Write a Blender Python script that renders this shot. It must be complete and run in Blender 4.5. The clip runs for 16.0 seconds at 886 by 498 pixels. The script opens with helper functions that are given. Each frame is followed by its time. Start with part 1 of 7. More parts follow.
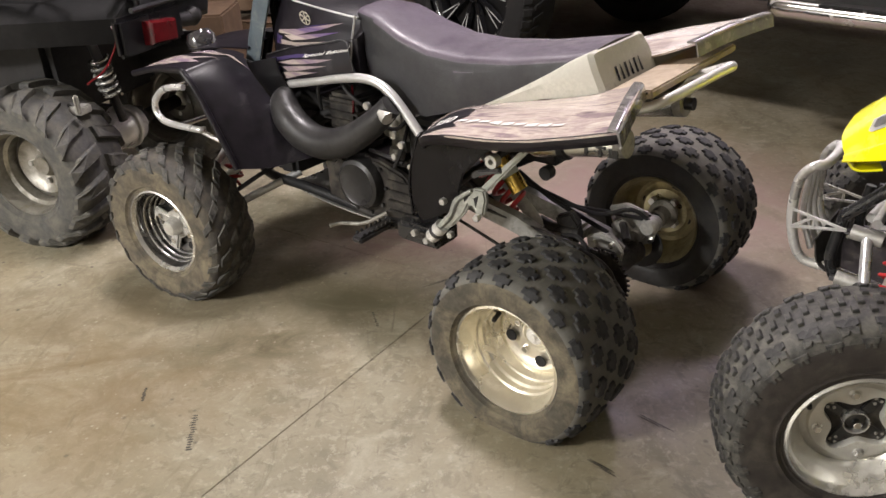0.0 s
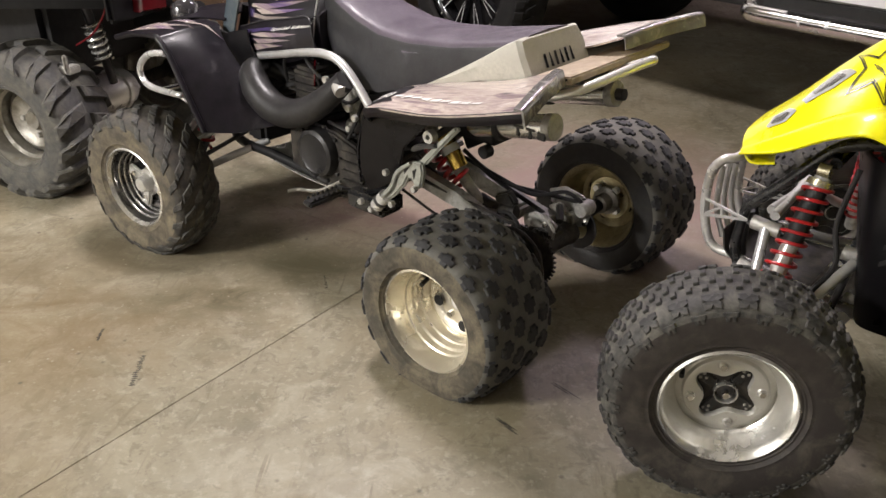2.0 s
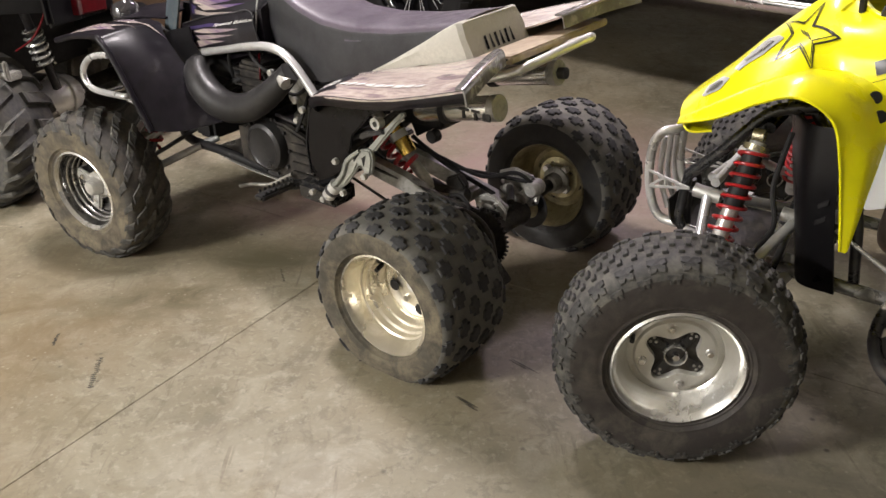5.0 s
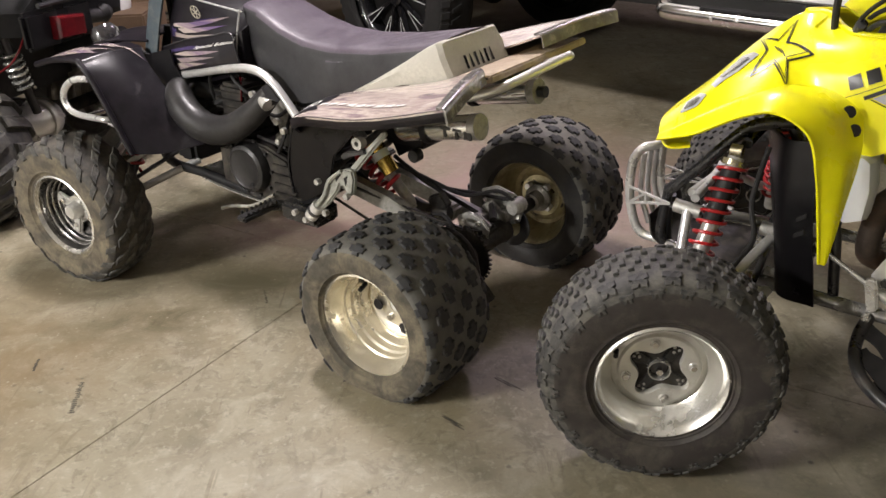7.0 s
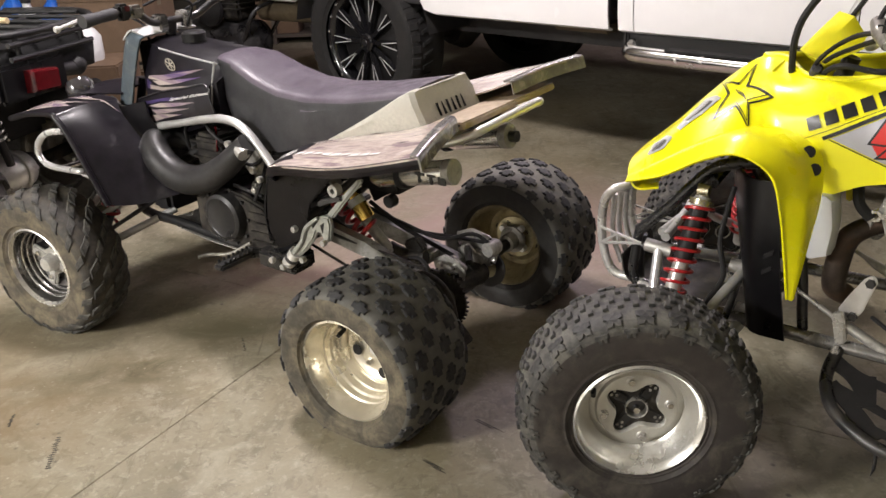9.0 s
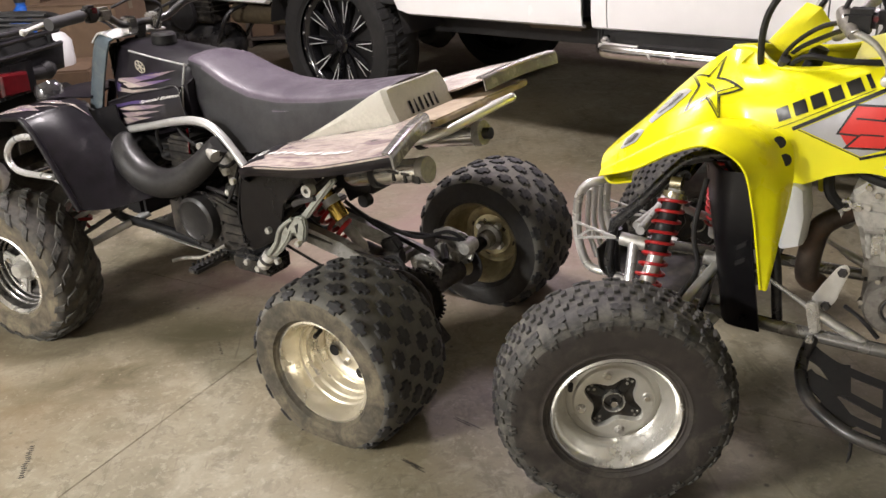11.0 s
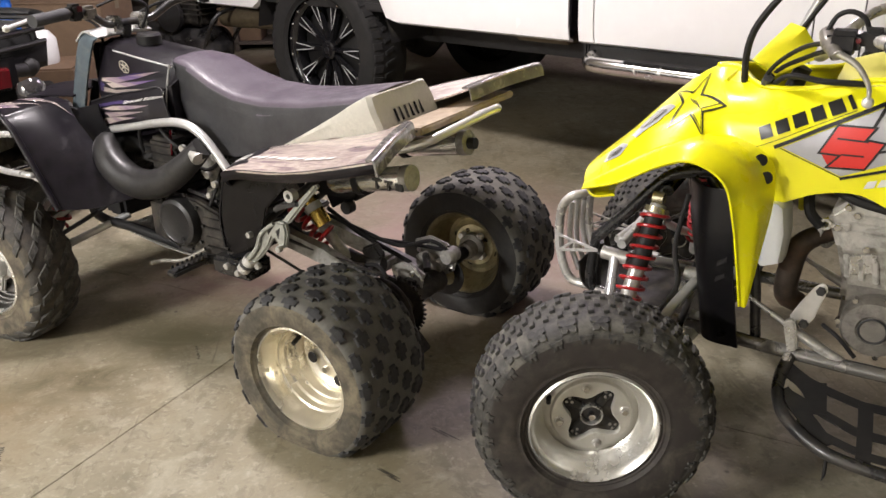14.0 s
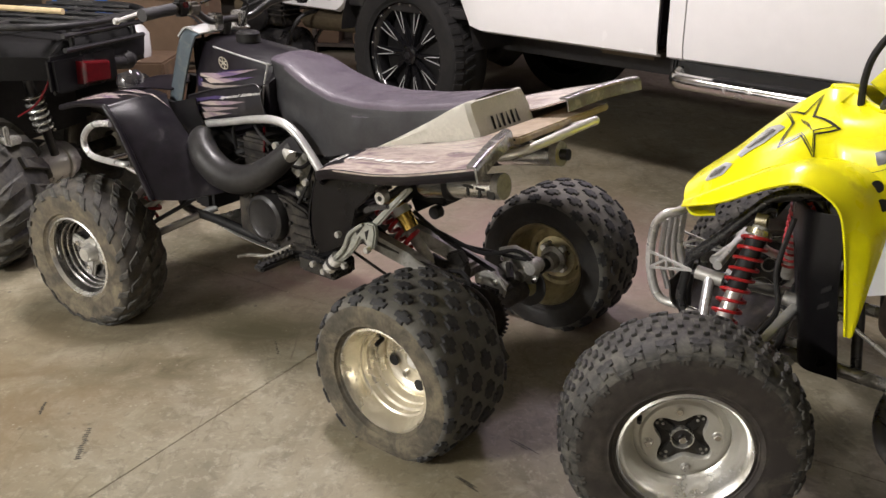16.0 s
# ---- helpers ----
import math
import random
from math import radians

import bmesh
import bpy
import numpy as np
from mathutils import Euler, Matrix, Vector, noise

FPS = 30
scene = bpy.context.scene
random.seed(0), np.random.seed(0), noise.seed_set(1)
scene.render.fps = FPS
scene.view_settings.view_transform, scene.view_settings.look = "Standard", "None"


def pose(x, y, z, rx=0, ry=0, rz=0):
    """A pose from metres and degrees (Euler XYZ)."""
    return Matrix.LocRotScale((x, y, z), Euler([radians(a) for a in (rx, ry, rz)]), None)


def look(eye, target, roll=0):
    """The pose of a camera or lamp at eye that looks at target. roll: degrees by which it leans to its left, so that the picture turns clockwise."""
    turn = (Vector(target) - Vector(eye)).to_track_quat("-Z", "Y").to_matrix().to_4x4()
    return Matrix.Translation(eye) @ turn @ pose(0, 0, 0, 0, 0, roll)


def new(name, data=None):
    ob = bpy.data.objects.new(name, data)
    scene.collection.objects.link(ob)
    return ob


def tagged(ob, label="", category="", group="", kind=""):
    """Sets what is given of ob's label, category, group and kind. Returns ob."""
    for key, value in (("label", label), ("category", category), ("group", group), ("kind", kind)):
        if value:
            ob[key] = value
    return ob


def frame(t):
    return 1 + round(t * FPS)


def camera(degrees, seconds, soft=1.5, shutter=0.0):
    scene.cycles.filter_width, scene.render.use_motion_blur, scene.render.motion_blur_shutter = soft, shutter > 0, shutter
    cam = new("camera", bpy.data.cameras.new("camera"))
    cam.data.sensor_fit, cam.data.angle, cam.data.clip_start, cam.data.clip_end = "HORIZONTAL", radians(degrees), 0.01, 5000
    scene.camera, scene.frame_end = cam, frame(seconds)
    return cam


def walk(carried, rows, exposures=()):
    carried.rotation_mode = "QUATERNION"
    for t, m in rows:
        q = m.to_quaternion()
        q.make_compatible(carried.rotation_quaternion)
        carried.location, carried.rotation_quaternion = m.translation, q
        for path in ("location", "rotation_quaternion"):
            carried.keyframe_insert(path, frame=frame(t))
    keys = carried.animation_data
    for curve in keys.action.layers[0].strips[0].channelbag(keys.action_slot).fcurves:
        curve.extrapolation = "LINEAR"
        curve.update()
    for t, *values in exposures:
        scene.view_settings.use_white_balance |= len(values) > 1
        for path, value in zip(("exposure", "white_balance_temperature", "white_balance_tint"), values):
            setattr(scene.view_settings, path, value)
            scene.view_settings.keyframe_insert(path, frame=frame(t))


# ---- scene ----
cam = camera(56.6, 16.0)
PATH = [
    (0, (0.032, 0.041, 1.376), (-0.011, 1.818, 0.46), -3.0),
    (0.5, (0.103, -0.035, 1.401), (0.103, 1.767, 0.533), -2.4),
    (1, (0.184, -0.094, 1.405), (0.101, 1.694, 0.513), -1.7),
    (1.5, (0.237, -0.11, 1.388), (0.109, 1.659, 0.464), 0.1),
    (2, (0.269, -0.116, 1.385), (0.178, 1.65, 0.451), -0.0),
    (2.5, (0.279, -0.114, 1.39), (0.248, 1.66, 0.468), -0.5),
    (3, (0.282, -0.133, 1.38), (0.204, 1.633, 0.445), -1.2),
    (3.5, (0.276, -0.152, 1.365), (0.151, 1.601, 0.412), -1.2),
    (4, (0.289, -0.165, 1.361), (0.193, 1.592, 0.411), -1.3),
    (4.5, (0.298, -0.155, 1.363), (0.256, 1.607, 0.417), -1.6),
    (7, (0.303, -0.161, 1.359), (0.339, 1.626, 0.461), -2.0),
    (7.5, (0.3, -0.164, 1.369), (0.329, 1.633, 0.49), -2.2),
    (8, (0.302, -0.164, 1.37), (0.346, 1.64, 0.506), -2.2),
    (8.5, (0.306, -0.173, 1.369), (0.395, 1.641, 0.531), -2.3),
    (9, (0.303, -0.18, 1.382), (0.401, 1.645, 0.568), -2.6),
    (9.2, (0.302, -0.183, 1.379), (0.385, 1.645, 0.571), -2.7),
    (11.3, (0.322, -0.177, 1.365), (0.467, 1.645, 0.553), -3.2),
    (11.5, (0.318, -0.178, 1.363), (0.454, 1.648, 0.557), -3.5),
    (12, (0.32, -0.182, 1.368), (0.436, 1.65, 0.574), -3.3),
    (12.5, (0.323, -0.181, 1.362), (0.456, 1.647, 0.564), -3.0),
    (13, (0.329, -0.18, 1.362), (0.497, 1.644, 0.559), -2.8),
    (13.5, (0.333, -0.173, 1.364), (0.52, 1.647, 0.557), -2.4),
    (14, (0.324, -0.173, 1.364), (0.509, 1.655, 0.572), -1.2),
    (14.5, (0.317, -0.176, 1.367), (0.5, 1.659, 0.592), -0.7),
    (15, (0.317, -0.175, 1.363), (0.471, 1.662, 0.586), -1.5),
    (15.5, (0.313, -0.176, 1.366), (0.403, 1.663, 0.587), -2.4),
    (16, (0.23, -0.157, 1.359), (0.285, 1.687, 0.587), 0.5),
]
walk(cam, [(t, look(eye, target, roll)) for t, eye, target, roll in PATH], [(0.0, -0.10), (1.0, -0.08), (2.5, -0.15), (4.0, -0.15), (4.5, -0.12), (7.5, -0.06), (9.0, -0.03), (11.5, 0.05), (12.5, 0.10), (14.0, 0.06), (14.5, -0.25), (15.5, -0.24), (16.0, -0.28)])

# ---- light ----
world = bpy.data.worlds.new("night")
scene.world = world
world.use_nodes = True
world.node_tree.nodes["Background"].inputs[0].default_value = (0.6, 0.62, 0.7, 1)
world.node_tree.nodes["Background"].inputs[1].default_value = 0.01
scene.view_settings.exposure = 0.0


def area_lamp(name, x, y, z, sx, sy, watts, col, turn=0):
    d = bpy.data.lights.new(name, "AREA")
    d.shape, d.size, d.size_y, d.energy, d.color = "RECTANGLE", sx, sy, watts, col
    ob = new(name, d)
    ob.matrix_world = pose(x, y, z, 0, 0, turn)
    return ob


LAMPS = [
    (-0.35, 3.0, 3.16, 1.1, 0.30, 118, (1.0, 0.91, 0.94), 118),
    (-4.5, -0.7, 2.95, 1.2, 0.30, 610, (1.0, 0.965, 0.94), 75),
    (1.7, 5.0, 3.16, 1.2, 0.30, 48, (0.93, 0.72, 1.0), 44),
]
for lx, ly, lz, lsx, lsy, lw, lc, lt in LAMPS:
    area_lamp("tube_light", lx, ly, lz, lsx, lsy, lw, lc, lt)


# ---- materials ----
def nodes_of(name):
    m = bpy.data.materials.new(name)
    m.use_nodes = True
    nt = m.node_tree
    return m, nt, nt.nodes["Principled BSDF"]


def noise_node(nt, scale, detail=6, rough=0.6, coord="Object", stretch=None, distort=0.0):
    tc = nt.nodes.new("ShaderNodeTexCoord")
    n = nt.nodes.new("ShaderNodeTexNoise")
    n.inputs["Scale"].default_value = scale
    n.inputs["Detail"].default_value = detail
    n.inputs["Roughness"].default_value = rough
    n.inputs["Distortion"].default_value = distort
    if stretch:
        mp = nt.nodes.new("ShaderNodeMapping")
        mp.inputs["Scale"].default_value = stretch
        nt.links.new(tc.outputs[coord], mp.inputs[0])
        nt.links.new(mp.outputs[0], n.inputs["Vector"])
    else:
        nt.links.new(tc.outputs[coord], n.inputs["Vector"])
    return n.outputs["Fac"]


def ramp(nt, fac, stops):
    r = nt.nodes.new("ShaderNodeValToRGB")
    els = r.color_ramp.elements
    while len(els) < len(stops):
        els.new(0.5)
    for e, (p, c) in zip(els, stops):
        e.position = p
        e.color = (c, c, c, 1) if isinstance(c, (int, float)) else (*c, 1)
    nt.links.new(fac, r.inputs[0])
    return r.outputs[0]


def mix(nt, fac, a, b, mode="MIX"):
    n = nt.nodes.new("ShaderNodeMix")
    n.data_type, n.blend_type = "RGBA", mode
    for k, v in ((0, fac), (6, a), (7, b)):
        if isinstance(v, (int, float)):
            n.inputs[k].default_value = v
        elif isinstance(v, tuple):
            n.inputs[k].default_value = (*v, 1)
        else:
            nt.links.new(v, n.inputs[k])
    return n.outputs[2]


def bump(nt, p, height, strength, dist):
    b = nt.nodes.new("ShaderNodeBump")
    b.inputs["Strength"].default_value = strength
    b.inputs["Distance"].default_value = dist
    nt.links.new(height, b.inputs["Height"])
    nt.links.new(b.outputs[0], p.inputs["Normal"])


def surface(name, col, rough=0.5, metal=0.0, var=0.25, scale=30, bumps=0.0, dust=None, dust_amt=0.5, dust_scale=9, coat=0.0, rough_var=0.15):
    """A worn surface: base colour varied at two scales, dust in patches, fine relief."""
    m, nt, p = nodes_of(name)
    fine, wide = noise_node(nt, scale), noise_node(nt, scale / 9, 4)
    c = mix(nt, ramp(nt, fine, [(0.3, 0.0), (0.7, 1.0)]), tuple(v * (1 - var) for v in col), tuple(min(1, v * (1 + var)) for v in col))
    c = mix(nt, ramp(nt, wide, [(0.35, 0.0), (0.65, 1.0)]), c, tuple(v * (1 - 0.6 * var) for v in col))
    r = ramp(nt, wide, [(0.3, max(0.03, rough - rough_var)), (0.7, min(1, rough + rough_var))])
    if dust:
        d = ramp(nt, noise_node(nt, dust_scale, 9, 0.7, distort=0.4), [(0.62 - 0.32 * dust_amt, 0.0), (0.80 - 0.22 * dust_amt, 1.0)])
        c = mix(nt, d, c, dust)
        r = mix(nt, d, r, (0.9, 0.9, 0.9))
        if metal:
            inv = nt.nodes.new("ShaderNodeMath")
            inv.operation, inv.inputs[0].default_value = "SUBTRACT", metal
            nt.links.new(d, inv.inputs[1])
            inv.use_clamp = True
            nt.links.new(inv.outputs[0], p.inputs["Metallic"])
    nt.links.new(c, p.inputs["Base Color"])
    nt.links.new(r, p.inputs["Roughness"])
    if not (dust and metal):
        p.inputs["Metallic"].default_value = metal
    p.inputs["Coat Weight"].default_value = coat
    p.inputs["Coat Roughness"].default_value = 0.08
    if bumps:
        bump(nt, p, fine, bumps, 0.002)
    return m


black_plastic = surface("black_plastic", (0.0065, 0.006, 0.007), 0.30, var=0.5, scale=40, bumps=0.05, rough_var=0.06, dust=(0.020, 0.018, 0.018), dust_amt=0.08)
utility_black = surface("utility_black_plastic", (0.008, 0.0078, 0.008), 0.75, var=0.5, scale=40, bumps=0.1, dust=(0.014, 0.013, 0.012), dust_amt=0.2)
matte_black = surface("matte_black", (0.022, 0.021, 0.021), 0.6, var=0.4, bumps=0.2)
bright_alu = surface("bare_bright_aluminium", (0.78, 0.77, 0.74), 0.34, 0.55, var=0.12, scale=50, dust=(0.3, 0.28, 0.24), dust_amt=0.2)
utility_rubber = surface("rubber", (0.060, 0.059, 0.056), 0.72, var=0.4, scale=60, bumps=0.4, dust=(0.125, 0.118, 0.098), dust_amt=0.65, dust_scale=14)
rubber_side = surface("rubber_side", (0.066, 0.058, 0.043), 0.80, var=0.45, scale=55, bumps=0.8, dust=(0.195, 0.166, 0.112), dust_amt=0.58, dust_scale=13)
rubber_dark = surface("rubber_dark", (0.038, 0.032, 0.028), 0.66, var=0.4, scale=35, bumps=0.5, dust=(0.095, 0.084, 0.066), dust_amt=0.42, dust_scale=13)
# sidewall of the far rear wheel, its shade put into the rubber colour
rubber_shade = surface("rubber_in_shade", (0.016, 0.015, 0.014), 0.66, var=0.5, scale=45, bumps=0.6, dust=(0.04, 0.035, 0.028), dust_amt=0.45, dust_scale=12)
deep_purple = surface("deep_purple", (0.0115, 0.0095, 0.0135), 0.36, var=0.6, scale=25, coat=0.12, dust=(0.05, 0.045, 0.05), dust_amt=0.10, rough_var=0.08)
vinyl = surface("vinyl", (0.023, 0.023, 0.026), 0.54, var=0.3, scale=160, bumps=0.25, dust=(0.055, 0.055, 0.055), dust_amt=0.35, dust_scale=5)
# the same vinyl with the purple sheen of its top put into the colour
vinyl_top_sheen = surface("vinyl_top_sheen", (0.085, 0.069, 0.090), 0.46, var=0.25, scale=160, bumps=0.25, dust=(0.118, 0.098, 0.122), dust_amt=0.4, dust_scale=5)
grey_vinyl = surface("grey_vinyl", (0.50, 0.49, 0.42), 0.38, var=0.15, scale=120, bumps=0.15, dust=(0.30, 0.28, 0.22), dust_amt=0.05)
rubber = surface("dusty_rubber", (0.115, 0.112, 0.100), 0.75, var=0.30, scale=40, bumps=0.4, dust=(0.150, 0.143, 0.120), dust_amt=0.65, dust_scale=10)
rubber_knob = surface("rubber_knob", (0.036, 0.036, 0.038), 0.66, var=0.4, scale=50, bumps=0.3, dust=(0.088, 0.085, 0.075), dust_amt=0.42, dust_scale=18)
rubber_worn = surface("rubber_worn", (0.034, 0.033, 0.032), 0.70, var=0.5, scale=70, bumps=0.6, dust=(0.115, 0.110, 0.094), dust_amt=0.48, dust_scale=26)
rubber_front = surface("rubber_front", (0.045, 0.043, 0.039), 0.72, var=0.45, scale=60, bumps=0.8, dust=(0.135, 0.130, 0.110), dust_amt=0.52, dust_scale=20)
rubber_muddy = surface("rubber_muddy", (0.07, 0.06, 0.045), 0.8, var=0.4, scale=50, bumps=0.5, dust=(0.19, 0.16, 0.105), dust_amt=0.62, dust_scale=12)
rubber_mud_tread = surface("rubber_mud_tread", (0.052, 0.047, 0.040), 0.8, var=0.4, scale=50, bumps=0.5, dust=(0.12, 0.104, 0.075), dust_amt=0.45, dust_scale=12)
truck_rubber = surface("truck_rubber", (0.010, 0.0095, 0.009), 0.92, var=0.3, bumps=0.3, dust=(0.018, 0.016, 0.014), dust_amt=0.4)
grip_rubber = surface("grip_rubber", (0.05, 0.05, 0.052), 0.7, var=0.3, bumps=0.5)
chrome = surface("chrome", (0.75, 0.74, 0.72), 0.14, 1.0, var=0.1, rough_var=0.07, dust=(0.25, 0.22, 0.17), dust_amt=0.12)
alu = surface("aluminium", (0.64, 0.63, 0.595), 0.32, 0.75, var=0.15, scale=50, bumps=0.1, dust=(0.16, 0.14, 0.11), dust_amt=0.35, dust_scale=14)
polished = surface("polished_rim", (0.80, 0.79, 0.75), 0.24, 0.80, var=0.06, rough_var=0.05, dust=(0.45, 0.42, 0.36), dust_amt=0.04)
dirty_rim = surface("dirty_rim", (0.84, 0.79, 0.66), 0.27, 0.78, var=0.12, dust=(0.46, 0.39, 0.26), dust_amt=0.22, dust_scale=13)
plate_alloy = surface("satin_alloy", (0.62, 0.61, 0.56), 0.38, 0.55, var=0.08, dust=(0.38, 0.35, 0.28), dust_amt=0.15, dust_scale=16)
muddy_rim = surface("muddy_rim", (0.36, 0.345, 0.31), 0.4, 1.0, var=0.25, dust=(0.14, 0.125, 0.09), dust_amt=0.55, dust_scale=9)
# far rear rim, darker and more golden than dirty_rim
inner_rim = surface("dull_golden_rim", (0.50, 0.44, 0.27), 0.42, 0.9, var=0.3, scale=25, dust=(0.15, 0.12, 0.06), dust_amt=0.5, dust_scale=10)
grimy_alu = surface("grimy_aluminium", (0.40, 0.385, 0.345), 0.45, 0.6, var=0.3, scale=40, bumps=0.2, dust=(0.07, 0.06, 0.045), dust_amt=0.55, dust_scale=18)
cast = surface("cast_alloy", (0.52, 0.51, 0.475), 0.42, 0.55, var=0.2, scale=80, bumps=0.25, dust=(0.13, 0.12, 0.10), dust_amt=0.4, dust_scale=16)
engine_grey = surface("dull_engine_alloy", (0.215, 0.20, 0.175), 0.44, 0.35, var=0.35, scale=60, bumps=0.3, dust=(0.07, 0.062, 0.05), dust_amt=0.45, dust_scale=20)
dull_alloy = surface("dull_alloy", (0.33, 0.325, 0.30), 0.62, 0.35, var=0.3, scale=40, bumps=0.2, dust=(0.08, 0.07, 0.055), dust_amt=0.4, dust_scale=16)
dull_white = surface("scratched_casting", (0.38, 0.39, 0.35), 0.5, 0.4, var=0.25, scale=50, bumps=0.25, dust=(0.2, 0.19, 0.16), dust_amt=0.3, dust_scale=25)
steel_dark = surface("dark_steel", (0.10, 0.10, 0.105), 0.35, 0.9, var=0.3, dust=(0.05, 0.045, 0.04), dust_amt=0.4)
dark_steel_tube = surface("dark_steel_tube", (0.30, 0.295, 0.285), 0.24, 0.7, var=0.2, dust=(0.05, 0.045, 0.04), dust_amt=0.2)
grimy = surface("grimy_steel", (0.032, 0.029, 0.026), 0.55, 0.5, var=0.5, scale=50, bumps=0.4, dust=(0.062, 0.052, 0.038), dust_amt=0.45, dust_scale=22)
silver_paint = surface("silver_paint", (0.55, 0.55, 0.54), 0.34, 0.55, var=0.12, dust=(0.25, 0.23, 0.19), dust_amt=0.2)
frame_black = surface("frame_black", (0.02, 0.02, 0.021), 0.30, var=0.3, dust=(0.07, 0.06, 0.05), dust_amt=0.3, coat=0.3)
header_steel = surface("header_steel", (0.09, 0.07, 0.055), 0.5, 0.7, var=0.5, scale=25, dust=(0.12, 0.06, 0.025), dust_amt=0.5, dust_scale=10)
pipe_black = surface("pipe_black", (0.024, 0.023, 0.023), 0.42, var=0.4, scale=60, bumps=0.15, dust=(0.04, 0.038, 0.035), dust_amt=0.25)
red_paint = surface("red_paint", (0.42, 0.016, 0.018), 0.38, var=0.3, dust=(0.15, 0.03, 0.025), dust_amt=0.3)
red_lens = surface("red_lens", (0.095, 0.005, 0.008), 0.2, var=0.3, coat=0.3)
smoked_dome = surface("smoked_dome", (0.03, 0.028, 0.03), 0.10, var=0.2, coat=1.0)
gold = surface("gold_anodised", (0.62, 0.42, 0.10), 0.28, 1.0, var=0.15, dust=(0.2, 0.15, 0.06), dust_amt=0.2)
gold_steel = surface("plated_steel", (0.52, 0.47, 0.33), 0.32, 0.8, var=0.2, dust=(0.2, 0.17, 0.12), dust_amt=0.25)
label_white = surface("label_white", (0.6, 0.6, 0.57), 0.5, var=0.1)
yellow = surface("yellow_plastic", (0.91, 0.87, 0.005), 0.30, var=0.05, scale=18, coat=0.35, dust=(0.55, 0.47, 0.03), dust_amt=0.12, rough_var=0.08)
yellow_faded = surface("yellow_faded", (0.72, 0.68, 0.12), 0.45, var=0.12, scale=14)
decal_black = surface("decal_black", (0.012, 0.012, 0.012), 0.3, var=0.2)
decal_silver = surface("decal_silver", (0.42, 0.42, 0.44), 0.35, 0.3, var=0.1)
decal_red = surface("decal_red", (0.72, 0.03, 0.022), 0.32, var=0.08)
decal_white = surface("decal_white", (0.72, 0.71, 0.68), 0.4, var=0.1)
m, nt, p = nodes_of("flame_decal")
c = ramp(nt, noise_node(nt, 9, 5, 0.6, stretch=(0.45, 1.0, 3.2), distort=0.6), [(0.28, (0.08, 0.05, 0.15)), (0.42, (0.25, 0.19, 0.22)), (0.55, (0.38, 0.33, 0.29)), (0.70, (0.27, 0.22, 0.23))])
nt.links.new(c, p.inputs["Base Color"])
p.inputs["Roughness"].default_value = 0.24
p.inputs["Coat Weight"].default_value = 0.3
decal_cream = m
badge_cream = surface("badge_cream", (0.48, 0.45, 0.36), 0.4, var=0.2)
decal_purple = surface("decal_purple", (0.055, 0.036, 0.125), 0.3, var=0.3)
lens_clear = surface("headlight_lens", (0.62, 0.62, 0.58), 0.16, 0.25, var=0.15, coat=0.6)
lens_inner = surface("lens_inner", (0.30, 0.30, 0.28), 0.12, 0.5, var=0.4, scale=60, coat=0.8)
milky = surface("milky_plastic", (0.66, 0.67, 0.66), 0.4, var=0.08, scale=15)
white_paint = surface("white_truck_paint", (0.91, 0.905, 0.90), 0.25, var=0.03, scale=10, coat=0.6, rough_var=0.05)
truck_black = surface("truck_black_trim", (0.022, 0.021, 0.021), 0.5, var=0.3, dust=(0.04, 0.037, 0.03), dust_amt=0.3)
milled = surface("milled_alloy", (0.82, 0.82, 0.82), 0.45, 0.55, var=0.05)
dark_alloy = surface("dark_alloy", (0.16, 0.155, 0.15), 0.24, 0.9, var=0.3, dust=(0.09, 0.08, 0.06), dust_amt=0.3, dust_scale=14)
rim_black = surface("rim_gloss_black", (0.010, 0.010, 0.011), 0.18, var=0.2, coat=0.5)
board_wood = surface("board_wood", (0.40, 0.32, 0.23), 0.65, var=0.25, scale=30, bumps=0.3, dust=(0.24, 0.19, 0.13), dust_amt=0.3)
cardboard = surface("cardboard", (0.125, 0.078, 0.045), 0.8, var=0.25, scale=20, bumps=0.2)
stick_wood = surface("stick_wood", (0.62, 0.48, 0.27), 0.6, var=0.2, scale=30)
blue_plastic = surface("blue_plastic", (0.015, 0.10, 0.42), 0.35, var=0.15)
tan_steel = surface("tan_steel", (0.17, 0.135, 0.085), 0.5, 0.4, var=0.2)
rack_black = surface("rack_black", (0.009, 0.009, 0.0095), 0.5, var=0.4, dust=(0.045, 0.042, 0.038), dust_amt=0.3)
tape_blue = surface("taped_shroud", (0.085, 0.112, 0.13), 0.36, var=0.35, scale=35, bumps=0.5, dust=(0.19, 0.20, 0.19), dust_amt=0.3, dust_scale=16)
tape_clear = surface("taped_corner", (0.20, 0.19, 0.18), 0.14, var=0.5, scale=28, bumps=1.0, dust=(0.36, 0.33, 0.29), dust_amt=0.25, dust_scale=24, coat=0.8)
shelf_steel = surface("shelf_steel", (0.10, 0.10, 0.10), 0.55, 0.3, var=0.3)
wall_paint = surface("wall_paint", (0.48, 0.47, 0.46), 0.8, var=0.12, scale=6)
wall_dark = surface("dark_wall_boards", (0.07, 0.055, 0.042), 0.8, var=0.4, scale=5)
ceiling_paint = surface("ceiling_paint", (0.58, 0.57, 0.55), 0.85, var=0.1, scale=5)

for dull, amount in ((black_plastic, 0.22), (deep_purple, 0.30), (matte_black, 0.25), (pipe_black, 0.35), (utility_black, 0.25)):
    dull.node_tree.nodes["Principled BSDF"].inputs["Specular IOR Level"].default_value = amount

m, nt, p = nodes_of("lamp_diffuser")
p.inputs["Emission Color"].default_value = (1, 0.95, 0.86, 1)
